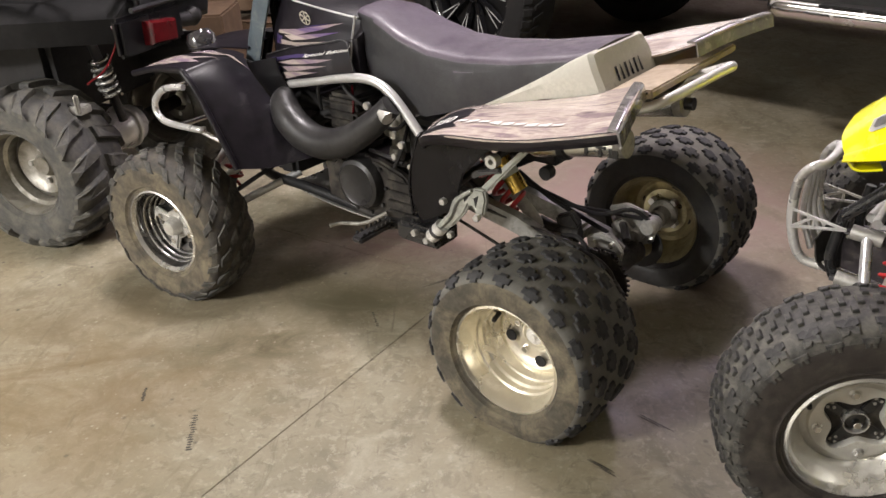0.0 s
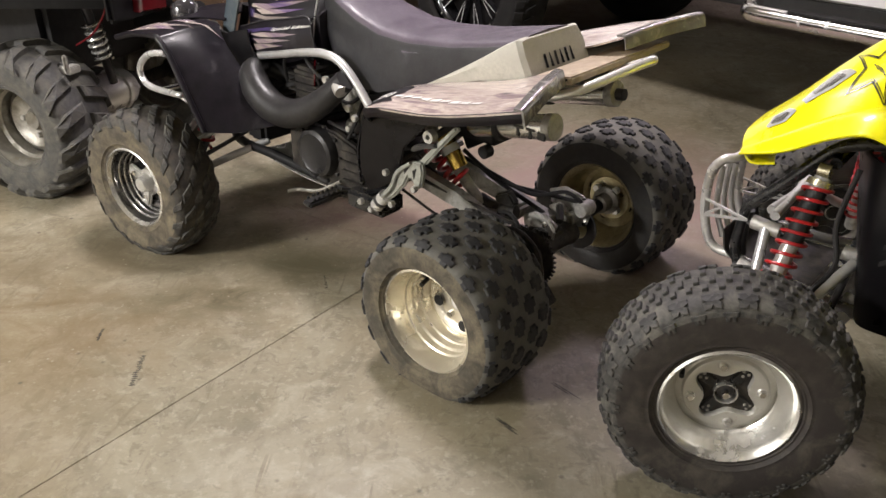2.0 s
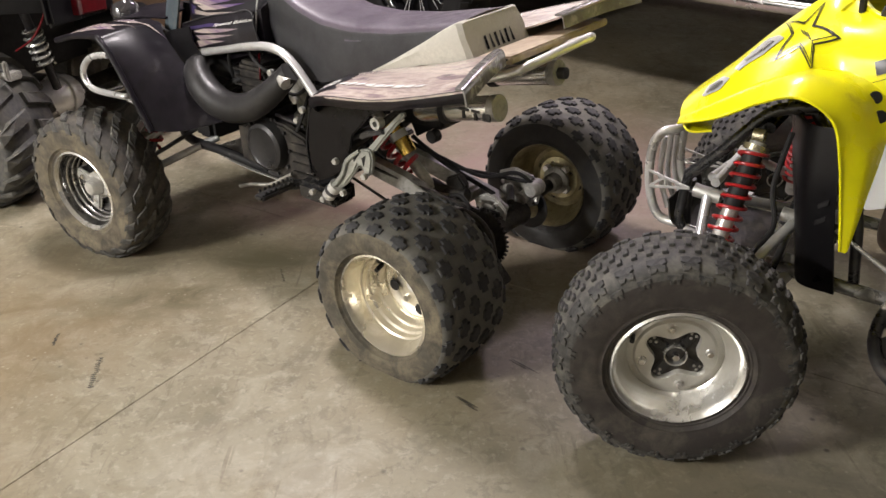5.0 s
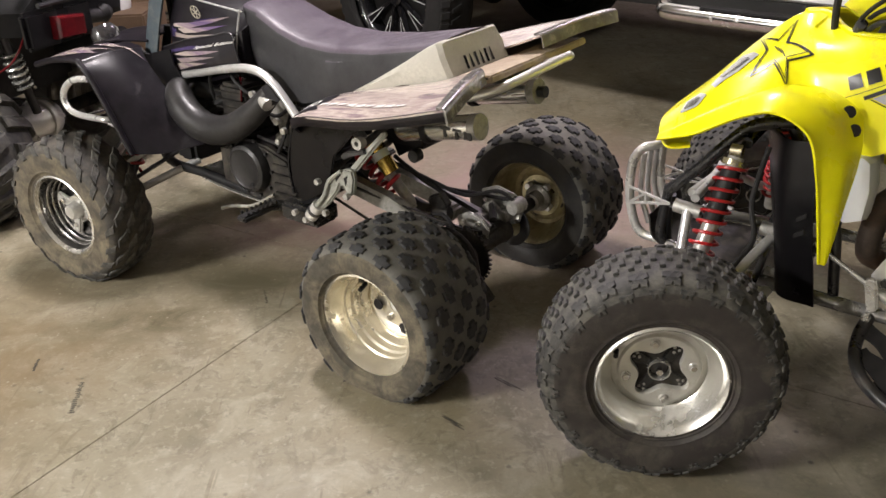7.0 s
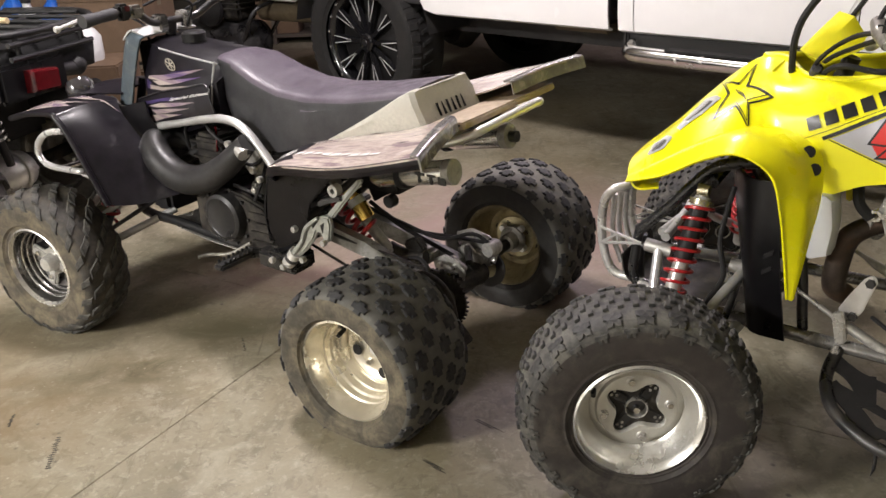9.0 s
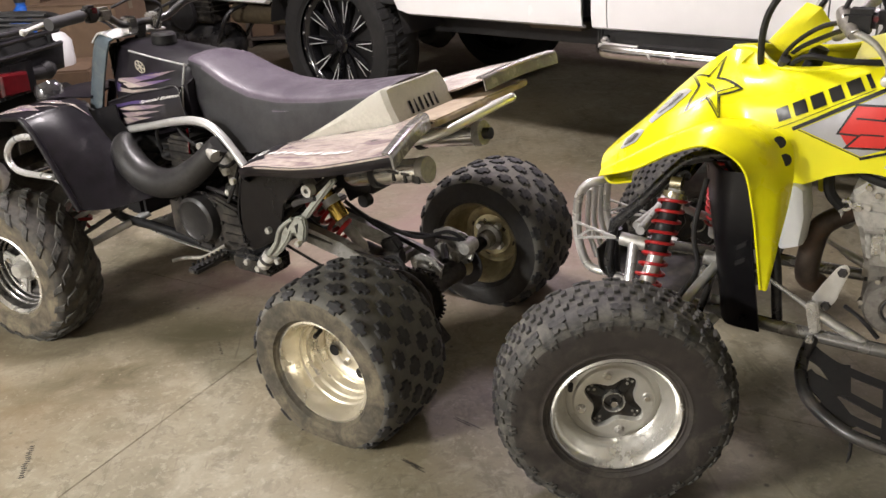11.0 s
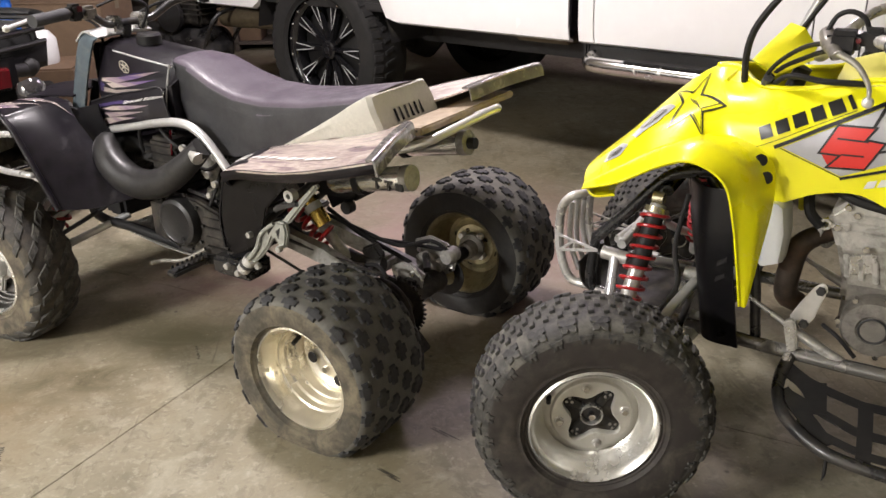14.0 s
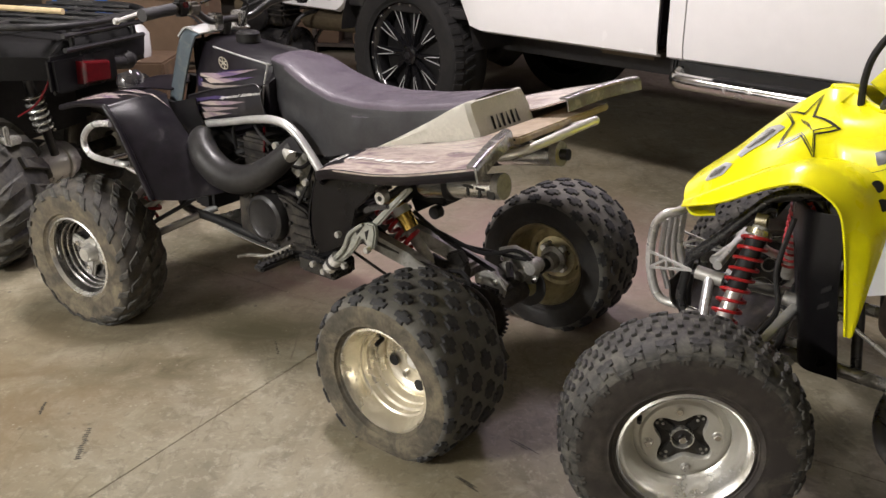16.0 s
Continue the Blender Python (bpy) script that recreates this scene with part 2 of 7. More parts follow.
p.inputs["Emission Strength"].default_value = 12
diffuser = m

# faded flame graphics of the rear fenders: long streaks of cream, mauve and black
m, nt, p = nodes_of("flame_fender")
streak = noise_node(nt, 3.0, 6, 0.6, stretch=(0.7, 9.0, 6.0), distort=0.9)
fine = noise_node(nt, 60)
c = ramp(nt, streak, [(0.28, (0.06, 0.045, 0.07)), (0.39, (0.27, 0.20, 0.22)), (0.49, (0.60, 0.52, 0.45)), (0.57, (0.38, 0.30, 0.30)), (0.66, (0.68, 0.60, 0.52)), (0.78, (0.40, 0.32, 0.32))])
c = mix(nt, ramp(nt, fine, [(0.35, 0.0), (0.75, 0.45)]), c, (0.34, 0.28, 0.23))
nt.links.new(c, p.inputs["Base Color"])
p.inputs["Roughness"].default_value = 0.26
p.inputs["Coat Weight"].default_value = 0.4
p.inputs["Coat Roughness"].default_value = 0.1
flame = m

STAINS_AND_SHADE = [
    (-1.15, 1.98, 0.95, 0.45, -14, 0.95, (0.165, 0.120, 0.062), 3.0),
    (-0.90, 2.45, 0.9, 0.5, 10, 0.8, (0.150, 0.120, 0.072), 3.5),
    (-0.60, 2.13, 0.34, 0.16, 15, 1.0, (0.105, 0.086, 0.045), 6.0),
    (-0.28, 2.36, 0.40, 0.17, 5, 0.9, (0.115, 0.100, 0.058), 4.0),
    (-0.20, 1.20, 0.50, 0.36, 20, 0.55, (0.400, 0.375, 0.300), 5.0),
    # shade painted on the floor before the yellow quad's front wheel
    (0.75, 1.05, 0.60, 0.45, 0, 0.7, (0.165, 0.148, 0.108), 2.5),
    (-0.15, 2.80, 0.65, 0.30, -25, 0.85, (0.190, 0.122, 0.098), 4.0),
    # painted shade on the floor to the right of that wheel
    (1.25, 1.10, 0.50, 0.60, 10, 0.8, (0.135, 0.118, 0.088), 3.0),
    (-0.95, 1.30, 0.35, 0.5, 30, 0.5, (0.205, 0.172, 0.120), 3.0),
]
# sealed concrete slab: mottled, with broad stains and a dull polish
m, nt, p = nodes_of("concrete")
broad, mid, grain = noise_node(nt, 0.9, 5, 0.6, distort=0.6), noise_node(nt, 4.5, 8, 0.65, distort=0.5), noise_node(nt, 90, 5)
c = ramp(nt, mid, [(0.25, (0.212, 0.188, 0.126)), (0.45, (0.268, 0.241, 0.168)), (0.58, (0.305, 0.277, 0.200)), (0.8, (0.372, 0.342, 0.256))])
c = mix(nt, ramp(nt, broad, [(0.40, 0.0), (0.60, 0.55)]), c, (0.190, 0.165, 0.105))
c = mix(nt, ramp(nt, noise_node(nt, 2.0, 8, 0.66, distort=1.0), [(0.50, 0.0), (0.62, 0.45)]), c, (0.165, 0.145, 0.092))
c = mix(nt, ramp(nt, noise_node(nt, 4.2, 9, 0.70, stretch=(1.6, 0.7, 1.0), distort=1.2), [(0.54, 0.0), (0.62, 0.55)]), c, (0.132, 0.114, 0.070))
c = mix(nt, ramp(nt, noise_node(nt, 6.0, 8, 0.66, distort=0.8), [(0.52, 0.0), (0.64, 0.48)]), c, (0.395, 0.364, 0.278))
c = mix(nt, ramp(nt, noise_node(nt, 15, 8, 0.70, distort=0.7), [(0.53, 0.0), (0.60, 0.55)]), c, (0.142, 0.124, 0.080))
c = mix(nt, ramp(nt, noise_node(nt, 34, 7, 0.70, distort=0.3), [(0.54, 0.0), (0.62, 0.42)]), c, (0.410, 0.379, 0.292))
c = mix(nt, ramp(nt, noise_node(nt, 1.3, 6, 0.6, stretch=(1.0, 0.45, 1.0), distort=0.7), [(0.46, 0.0), (0.62, 0.35)]), c, (0.245, 0.184, 0.096))
c = mix(nt, ramp(nt, grain, [(0.35, 0.0), (0.75, 0.24)]), c, (0.135, 0.122, 0.090))


def floor_patch(nt, c, x, y, rx, ry, turn, amount, col, grainy=3.0):
    """One broad patch with a ragged edge, for stains and painted shade, its middle at (x, y)."""
    tcs = nt.nodes.new("ShaderNodeTexCoord")
    mps = nt.nodes.new("ShaderNodeMapping")
    mps.vector_type = "TEXTURE"
    mps.inputs["Location"].default_value = (x, y, 0)
    mps.inputs["Rotation"].default_value = (0, 0, radians(turn))
    mps.inputs["Scale"].default_value = (rx, ry, 1)
    nt.links.new(tcs.outputs["Object"], mps.inputs[0])
    lns = nt.nodes.new("ShaderNodeVectorMath")
    lns.operation = "LENGTH"
    nt.links.new(mps.outputs[0], lns.inputs[0])
    mask = mix(nt, 1.0, ramp(nt, lns.outputs["Value"], [(0.25, amount), (1.0, 0.0)]), ramp(nt, noise_node(nt, grainy, 8, 0.68, stretch=(0.8, 1.4, 1.0), distort=0.9), [(0.36, 0.05), (0.60, 1.0)]), "MULTIPLY")
    return mix(nt, mask, c, col)


# tracked-in tan dirt, oily drips, a pale patch, and shade painted by the yellow quad
for row in STAINS_AND_SHADE:
    c = floor_patch(nt, c, *row)
# small dark specks and chips, thicker in some places
tcv = nt.nodes.new("ShaderNodeTexCoord")
vor = nt.nodes.new("ShaderNodeTexVoronoi")
vor.inputs["Scale"].default_value = 15
nt.links.new(tcv.outputs["Object"], vor.inputs["Vector"])
speck = ramp(nt, vor.outputs["Distance"], [(0.05, 0.85), (0.13, 0.0)])
vos = nt.nodes.new("ShaderNodeTexVoronoi")
vos.inputs["Scale"].default_value = 42
nt.links.new(tcv.outputs["Object"], vos.inputs["Vector"])
chip = mix(nt, 1.0, ramp(nt, vos.outputs["Distance"], [(0.06, 0.45), (0.22, 0.0)]), ramp(nt, noise_node(nt, 9.0, 5, 0.6), [(0.54, 0.0), (0.60, 1.0)]), "MULTIPLY")
c = mix(nt, chip, c, (0.46, 0.43, 0.35))
scrape = mix(nt, 1.0, ramp(nt, noise_node(nt, 5.0, 3, 0.5, stretch=(9.0, 0.5, 1.0), distort=0.25), [(0.64, 0.0), (0.68, 0.5)]), ramp(nt, noise_node(nt, 3.0, 5, 0.6), [(0.50, 0.0), (0.60, 1.0)]), "MULTIPLY")
c = mix(nt, scrape, c, (0.13, 0.108, 0.07))
speck = mix(nt, 1.0, speck, ramp(nt, noise_node(nt, 4.0, 4), [(0.48, 0.0), (0.58, 1.0)]), "MULTIPLY")
c = mix(nt, speck, c, (0.06, 0.05, 0.038))
# reddish clay dust round the spot where the machines were driven in
tc = nt.nodes.new("ShaderNodeTexCoord")
mp = nt.nodes.new("ShaderNodeMapping")
mp.inputs["Location"].default_value = (-0.75, -3.05, 0)
nt.links.new(tc.outputs["Object"], mp.inputs[0])
ln = nt.nodes.new("ShaderNodeVectorMath")
ln.operation = "LENGTH"
nt.links.new(mp.outputs[0], ln.inputs[0])
clay = ramp(nt, ln.outputs["Value"], [(0.4, 1.0), (1.25, 0.0)])
clay = mix(nt, 1.0, clay, ramp(nt, mid, [(0.3, 0.25), (0.6, 1.0)]), "MULTIPLY")
c = mix(nt, clay, c, (0.27, 0.19, 0.165))
nt.links.new(c, p.inputs["Base Color"])
nt.links.new(ramp(nt, mid, [(0.3, 0.38), (0.7, 0.62)]), p.inputs["Roughness"])
bump(nt, p, grain, 0.12, 0.002)
concrete = m
joint_dirt = surface("joint_dirt", (0.115, 0.098, 0.066), 0.9, var=0.5, scale=60, dust=(0.25, 0.22, 0.155), dust_amt=0.72, dust_scale=14)
oil_mark = surface("scuff_mark", (0.065, 0.058, 0.045), 0.6, var=0.5, scale=80)


# ---- mesh helpers ----
def part(name, bm, material, parent=None, label="", smooth=True, at=None):
    me = bpy.data.meshes.new(name)
    bmesh.ops.recalc_face_normals(bm, faces=bm.faces)
    bm.to_mesh(me)
    bm.free()
    for mt in material if isinstance(material, (list, tuple)) else [material]:
        me.materials.append(mt)
    if smooth:
        me.shade_smooth()
        me.set_sharp_from_angle(angle=radians(38))
    ob = new(name, me)
    if parent is not None:
        ob.parent = parent
    if at is not None:
        ob.matrix_basis = at
    if label:
        ob["label"] = label
    return ob


def thing(name, m, label, category, group="", kind=""):
    ob = new(name)
    ob.empty_display_size = 0.1
    ob.matrix_basis = m
    return tagged(ob, label, category, group, kind)


def spline(pts, per=8):
    """Points along a smooth curve through pts."""
    ps = [Vector(q) for q in pts]
    if len(ps) < 3:
        return ps
    ps = [2 * ps[0] - ps[1]] + ps + [2 * ps[-1] - ps[-2]]
    out = []
    for k in range(1, len(ps) - 2):
        a, b, c2, d = ps[k - 1 : k + 3]
        for s in range(per):
            t = s / per
            out.append(0.5 * (2 * b + (c2 - a) * t + (2 * a - 5 * b + 4 * c2 - d) * t * t + (3 * b - a - 3 * c2 + d) * t**3))
    return out + [ps[-2]]


def join(bm, other):
    me = bpy.data.meshes.new("tmp")
    other.to_mesh(me)
    other.free()
    bm.from_mesh(me)
    bpy.data.meshes.remove(me)
    return bm


def tube(pts, r, seg=12, per=8, smooth_path=True, flat=1.0):
    """A capped tube along pts; r is one radius or one for each given point."""
    path = spline(pts, per) if smooth_path else [Vector(q) for q in pts]
    n = len(path)
    if isinstance(r, (int, float)):
        rad = [r] * n
    else:
        rad = [float(q) for q in np.interp(np.linspace(0, len(r) - 1, n), range(len(r)), r)]
    bm = bmesh.new()
    rings = []
    side = None
    for k, q in enumerate(path):
        d = (path[min(k + 1, n - 1)] - path[max(k - 1, 0)]).normalized()
        if side is None:
            side = d.orthogonal().normalized()
        side = (side - d * side.dot(d)).normalized()
        up = d.cross(side)
        rings.append([bm.verts.new(q + rad[k] * (math.cos(a) * side + flat * math.sin(a) * up)) for a in (2 * math.pi * i / seg for i in range(seg))])
    for a, b in zip(rings, rings[1:]):
        for k in range(seg):
            bm.faces.new((a[k], a[(k + 1) % seg], b[(k + 1) % seg], b[k]))
    bm.faces.new(rings[0][::-1])
    bm.faces.new(rings[-1])
    return bm


def rod(a, b, r, seg=10):
    return tube([a, b], r, seg, smooth_path=False)


def box(x0, x1, y0, y1, z0, z1, bevel=0.006):
    bm = bmesh.new()
    bmesh.ops.create_cube(bm, size=1)
    for v in bm.verts:
        v.co = Vector(((x0 + x1) / 2 + v.co.x * (x1 - x0), (y0 + y1) / 2 + v.co.y * (y1 - y0), (z0 + z1) / 2 + v.co.z * (z1 - z0)))
    if bevel:
        bmesh.ops.bevel(bm, geom=bm.edges[:], offset=bevel, segments=2, affect="EDGES")
    return bm


def prism(poly, y0, y1, bevel=0.004):
    """A plate: a polygon of (x, z) drawn out from y0 to y1."""
    bm = bmesh.new()
    a = [bm.verts.new((x, y0, z)) for x, z in poly]
    b = [bm.verts.new((x, y1, z)) for x, z in poly]
    bm.faces.new(a)
    bm.faces.new(b[::-1])
    for k in range(len(poly)):
        j = (k + 1) % len(poly)
        bm.faces.new((a[k], b[k], b[j], a[j]))
    bmesh.ops.recalc_face_normals(bm, faces=bm.faces)
    if bevel:
        bmesh.ops.bevel(bm, geom=bm.edges[:], offset=bevel, segments=2, affect="EDGES")
    return bm


def slab(poly, z0, z1, bevel=0.004):
    """A polygon of (x, y) drawn up from z0 to z1."""
    bm = prism(poly, z0, z1, bevel)
    for v in bm.verts:
        v.co = Vector((v.co.x, v.co.z, v.co.y))
    return bm


def lathe(profile, seg=48, axis="y", closed=False):
    """A turned form: (radius, along) pairs round the y axis."""
    bm = bmesh.new()
    rings = []
    for r, y in profile:
        if r < 1e-5:
            rings.append([bm.verts.new((0, y, 0))] * seg)
        else:
            rings.append([bm.verts.new((r * math.cos(a), y, r * math.sin(a))) for a in (2 * math.pi * i / seg for i in range(seg))])
    for a, b in zip(rings, rings[1:] + ([rings[0]] if closed else [])):
        for k in range(seg):
            j = (k + 1) % seg
            vs = []
            for v in (a[k], a[j], b[j], b[k]):
                if v not in vs:
                    vs.append(v)
            if len(vs) > 2:
                bm.faces.new(vs)
    return bm


def disc(x, y, z, r, thick, seg=24, bevel=0.002):
    """A short cylinder along y."""
    bm = lathe([(0, -thick / 2), (r - bevel, -thick / 2), (r, -thick / 2 + bevel), (r, thick / 2 - bevel), (r - bevel, thick / 2), (0, thick / 2)], seg)
    bmesh.ops.translate(bm, verts=bm.verts, vec=(x, y, z))
    return bm


def sheet(rows, thick=0.004, per=6, both=True):
    """A smooth shell through rows of points, with a thickness."""
    fine = [spline(r, per) for r in rows]
    cols = [spline([fine[i][j] for i in range(len(fine))], per) for j in range(len(fine[0]))]
    bm = bmesh.new()
    vs = [[bm.verts.new(q) for q in col] for col in cols]
    for a, b in zip(vs, vs[1:]):
        for k in range(len(a) - 1):
            bm.faces.new((a[k], a[k + 1], b[k + 1], b[k]))
    if thick:
        bmesh.ops.recalc_face_normals(bm, faces=bm.faces)
        bmesh.ops.solidify(bm, geom=bm.faces[:], thickness=thick)
    return bm


def loft(sections, caps=True):
    bm = bmesh.new()
    vs = [[bm.verts.new(q) for q in s] for s in sections]
    n = len(vs[0])
    for a, b in zip(vs, vs[1:]):
        for k in range(n if n > 2 else 1):
            bm.faces.new((a[k], a[(k + 1) % n], b[(k + 1) % n], b[k]))
    if caps:
        bm.faces.new(vs[0][::-1])
        bm.faces.new(vs[-1])
    return bm


def mirror_y(bm, about=0.0):
    for v in bm.verts:
        v.co.y = 2 * about - v.co.y
    bmesh.ops.reverse_faces(bm, faces=bm.faces)
    return bm


def moved(bm, m):
    bmesh.ops.transform(bm, matrix=m, verts=bm.verts)
    return bm


def coil(a, b, r, wire, turns, seg=7, per=14):
    """A coil spring from a to b."""
    a, b = Vector(a), Vector(b)
    d = (b - a).normalized()
    s = d.orthogonal().normalized()
    u = d.cross(s)
    n = int(turns * per)
    pts = [a + (b - a) * (k / n) + r * (math.cos(2 * math.pi * k / per) * s + math.sin(2 * math.pi * k / per) * u) for k in range(n + 1)]
    return tube(pts, wire, seg, smooth_path=False)


def bolt_head(x, y, z, r=0.008, h=0.008, seg=6):
    return disc(x, y, z, r, h, seg, 0.001)


from mathutils.bvhtree import BVHTree


def draped(bm_or_polys, target, lift=0.0015, axis="y"):
    """Lays a flat drawing in (x, z) on the side of a target mesh, seen from the left."""
    bm = bm_or_polys
    bmesh.ops.triangulate(bm, faces=bm.faces)
    for _ in range(5):
        long = [e for e in bm.edges if e.calc_length() > 0.014]
        if long:
            bmesh.ops.subdivide_edges(bm, edges=long, cuts=1)
            bmesh.ops.triangulate(bm, faces=bm.faces)
    tree = BVHTree.FromObject(target, bpy.context.evaluated_depsgraph_get()) if not isinstance(target, BVHTree) else target
    for v in bm.verts:
        if axis == "y":
            hit = tree.ray_cast(Vector((v.co.x, 2, v.co.z)), Vector((0, -1, 0)))
        else:
            hit = tree.ray_cast(Vector((v.co.x, v.co.y, 3)), Vector((0, 0, -1)))
        if hit[0] is None:
            hit = tree.find_nearest(v.co)
        out = Vector((0, 1, 0.3)) if axis == "y" else Vector((0, 0, 1))
        v.co = hit[0] + lift * (hit[1] if hit[1].dot(out) > 0 else -hit[1])
    return bm


def flat_poly(poly, y=0.0):
    bm = bmesh.new()
    bm.faces.new([bm.verts.new((x, y, z)) for x, z in poly])
    return bm


def top_poly(poly):
    bm = bmesh.new()
    bm.faces.new([bm.verts.new((x, y, 0)) for x, y in poly])
    return bm


def outline(poly, width, y=0.0):
    """A closed band of a given width along a polygon's edge, inwards."""
    bm = bmesh.new()
    c = Vector((sum(p[0] for p in poly) / len(poly), sum(p[1] for p in poly) / len(poly)))
    n = len(poly)
    inner = []
    for k in range(n):
        a, b, d = Vector(poly[k - 1]), Vector(poly[k]), Vector(poly[(k + 1) % n])
        e1, e2 = (b - a).normalized(), (d - b).normalized()
        n1, n2 = Vector((-e1.y, e1.x)), Vector((-e2.y, e2.x))
        bis = (n1 + n2).normalized()
        sgn = 1 if sum(Vector(poly[i]).x * Vector(poly[(i + 1) % n]).y - Vector(poly[(i + 1) % n]).x * Vector(poly[i]).y for i in range(n)) > 0 else -1
        inner.append(b + sgn * bis * width / max(0.35, bis.dot(n1)))
    vo = [bm.verts.new((p[0], y, p[1])) for p in poly]
    vi = [bm.verts.new((p.x, y, p.y)) for p in inner]
    for k in range(n):
        j = (k + 1) % n
        bm.faces.new((vo[k], vo[j], vi[j], vi[k]))
    return bm


def lettering(text, size, bold=0.0, slant=0.0, wide=1.0):
    """The built-in font's letters as a flat mesh in (x, y), from the origin to the right."""
    cu = bpy.data.curves.new("lettering", "FONT")
    cu.body, cu.size, cu.shear, cu.offset = text, size, slant, bold
    ob = new("lettering", cu)
    me = bpy.data.meshes.new_from_object(ob.evaluated_get(bpy.context.evaluated_depsgraph_get()))
    bm = bmesh.new()
    bm.from_mesh(me)
    bpy.data.objects.remove(ob)
    bpy.data.curves.remove(cu)
    bpy.data.meshes.remove(me)
    for v in bm.verts:
        v.co.x *= wide
    return bm


# ---- tyres and wheels (axle along y, outer side towards +y) ----
def tyre_section(R, Rr, w, p=0.62, spread=150):
    """The carcass section: radius, across and outward normal at an angle from the crown."""
    Rm, b = (R + Rr) / 2, (R - Rr) / 2

    def at(a):
        s, c0 = math.sin(a), math.cos(a)
        y = w / 2 * math.copysign(abs(s) ** p, s)
        r = Rm + b * math.copysign(abs(c0) ** p, c0)
        return r, y

    return at


SHAPES = {
    "block": [(-0.5, -0.5), (0.5, -0.5), (0.5, 0.5), (-0.5, 0.5)],
    "star": [(-0.5, -0.24), (-0.28, -0.20), (-0.22, -0.28), (-0.25, -0.5), (0.21, -0.48), (0.21, -0.27), (0.29, -0.21), (0.5, -0.25), (0.47, 0.22), (0.28, 0.20), (0.21, 0.28), (0.25, 0.5), (-0.21, 0.47), (-0.20, 0.27), (-0.28, 0.20), (-0.48, 0.23)],
    "clover": [(-0.5, -0.45), (-0.12, -0.5), (0.0, -0.30), (0.12, -0.5), (0.5, -0.45), (0.5, -0.08), (0.30, 0.02), (0.46, 0.14), (0.42, 0.5), (0.10, 0.46), (0.0, 0.26), (-0.10, 0.46), (-0.42, 0.5), (-0.46, 0.14), (-0.30, 0.02), (-0.5, -0.08)],
    "tee": [(-0.5, -0.5), (0.5, -0.5), (0.5, -0.05), (0.34, 0.0), (0.34, 0.5), (0.12, 0.5), (0.08, 0.0), (-0.08, 0.0), (-0.12, 0.5), (-0.34, 0.5), (-0.34, 0.0), (-0.5, -0.05)],
    "lump": [(-0.5, -0.1), (-0.25, -0.5), (0.25, -0.45), (0.5, 0.05), (0.25, 0.5), (-0.3, 0.45)],
    "bar": [(-0.5, -0.5), (0.0, -0.5), (0.5, 0.5), (0.0, 0.5)],
    "rbar": [(0.0, -0.5), (0.5, -0.5), (0.0, 0.5), (-0.5, 0.5)],
    "lug": [(-0.55, -0.5), (-0.15, -0.5), (0.0, -0.1), (0.15, 0.25), (0.55, 0.5), (0.05, 0.5), (-0.28, 0.2), (-0.42, -0.1)],
    "rlug": [(-0.15, -0.5), (-0.55, -0.5), (-0.42, -0.1), (-0.28, 0.2), (0.05, 0.5), (0.55, 0.5), (0.15, 0.25), (0.0, -0.1)],
}


def knob_mesh(sec, R, Rr, w, across, length, width, height, shape):
    """One tread knob standing on the carcass, its middle an arc length across from the crown."""
    bm = bmesh.new()
    low, mid, top = [], [], []
    angs = [radians(q) for q in range(0, 141)]
    runs = [0.0]
    for a0, a1 in zip(angs, angs[1:]):
        (ra, ya), (rb, yb) = sec(a0), sec(a1)
        runs.append(runs[-1] + math.hypot(rb - ra, yb - ya))
    for u, v in SHAPES[shape]:
        if shape in ("rbar", "rlug") and across < 0:
            v = -v
        for ring, sc, h in ((low, 1.06, -0.006), (mid, 0.98, height * 0.8), (top, 0.84, height)):
            run = across + v * sc * width
            a = math.copysign(float(np.interp(abs(run), runs, angs)), run)
            r0, y0 = sec(a)
            r1, y1 = sec(a + 0.03)
            r2, y2 = sec(a - 0.03)
            t = Vector((r1 - r2, y1 - y2)).normalized()
            nrm = Vector((t.y, -t.x))
            if nrm.x * (r0 - (R + Rr) / 2) + nrm.y * y0 < 0:
                nrm = -nrm
            rr, yy, ang = r0 + nrm.x * h, y0 + nrm.y * h, u * sc * length / R
            ring.append(bm.verts.new((rr * math.cos(ang), yy, rr * math.sin(ang))))
    n = len(low)
    bm.faces.new(top)
    for p0, p1 in ((low, mid), (mid, top)):
        for i in range(n):
            bm.faces.new((p0[i], p0[(i + 1) % n], p1[(i + 1) % n], p1[i]))
    return bm


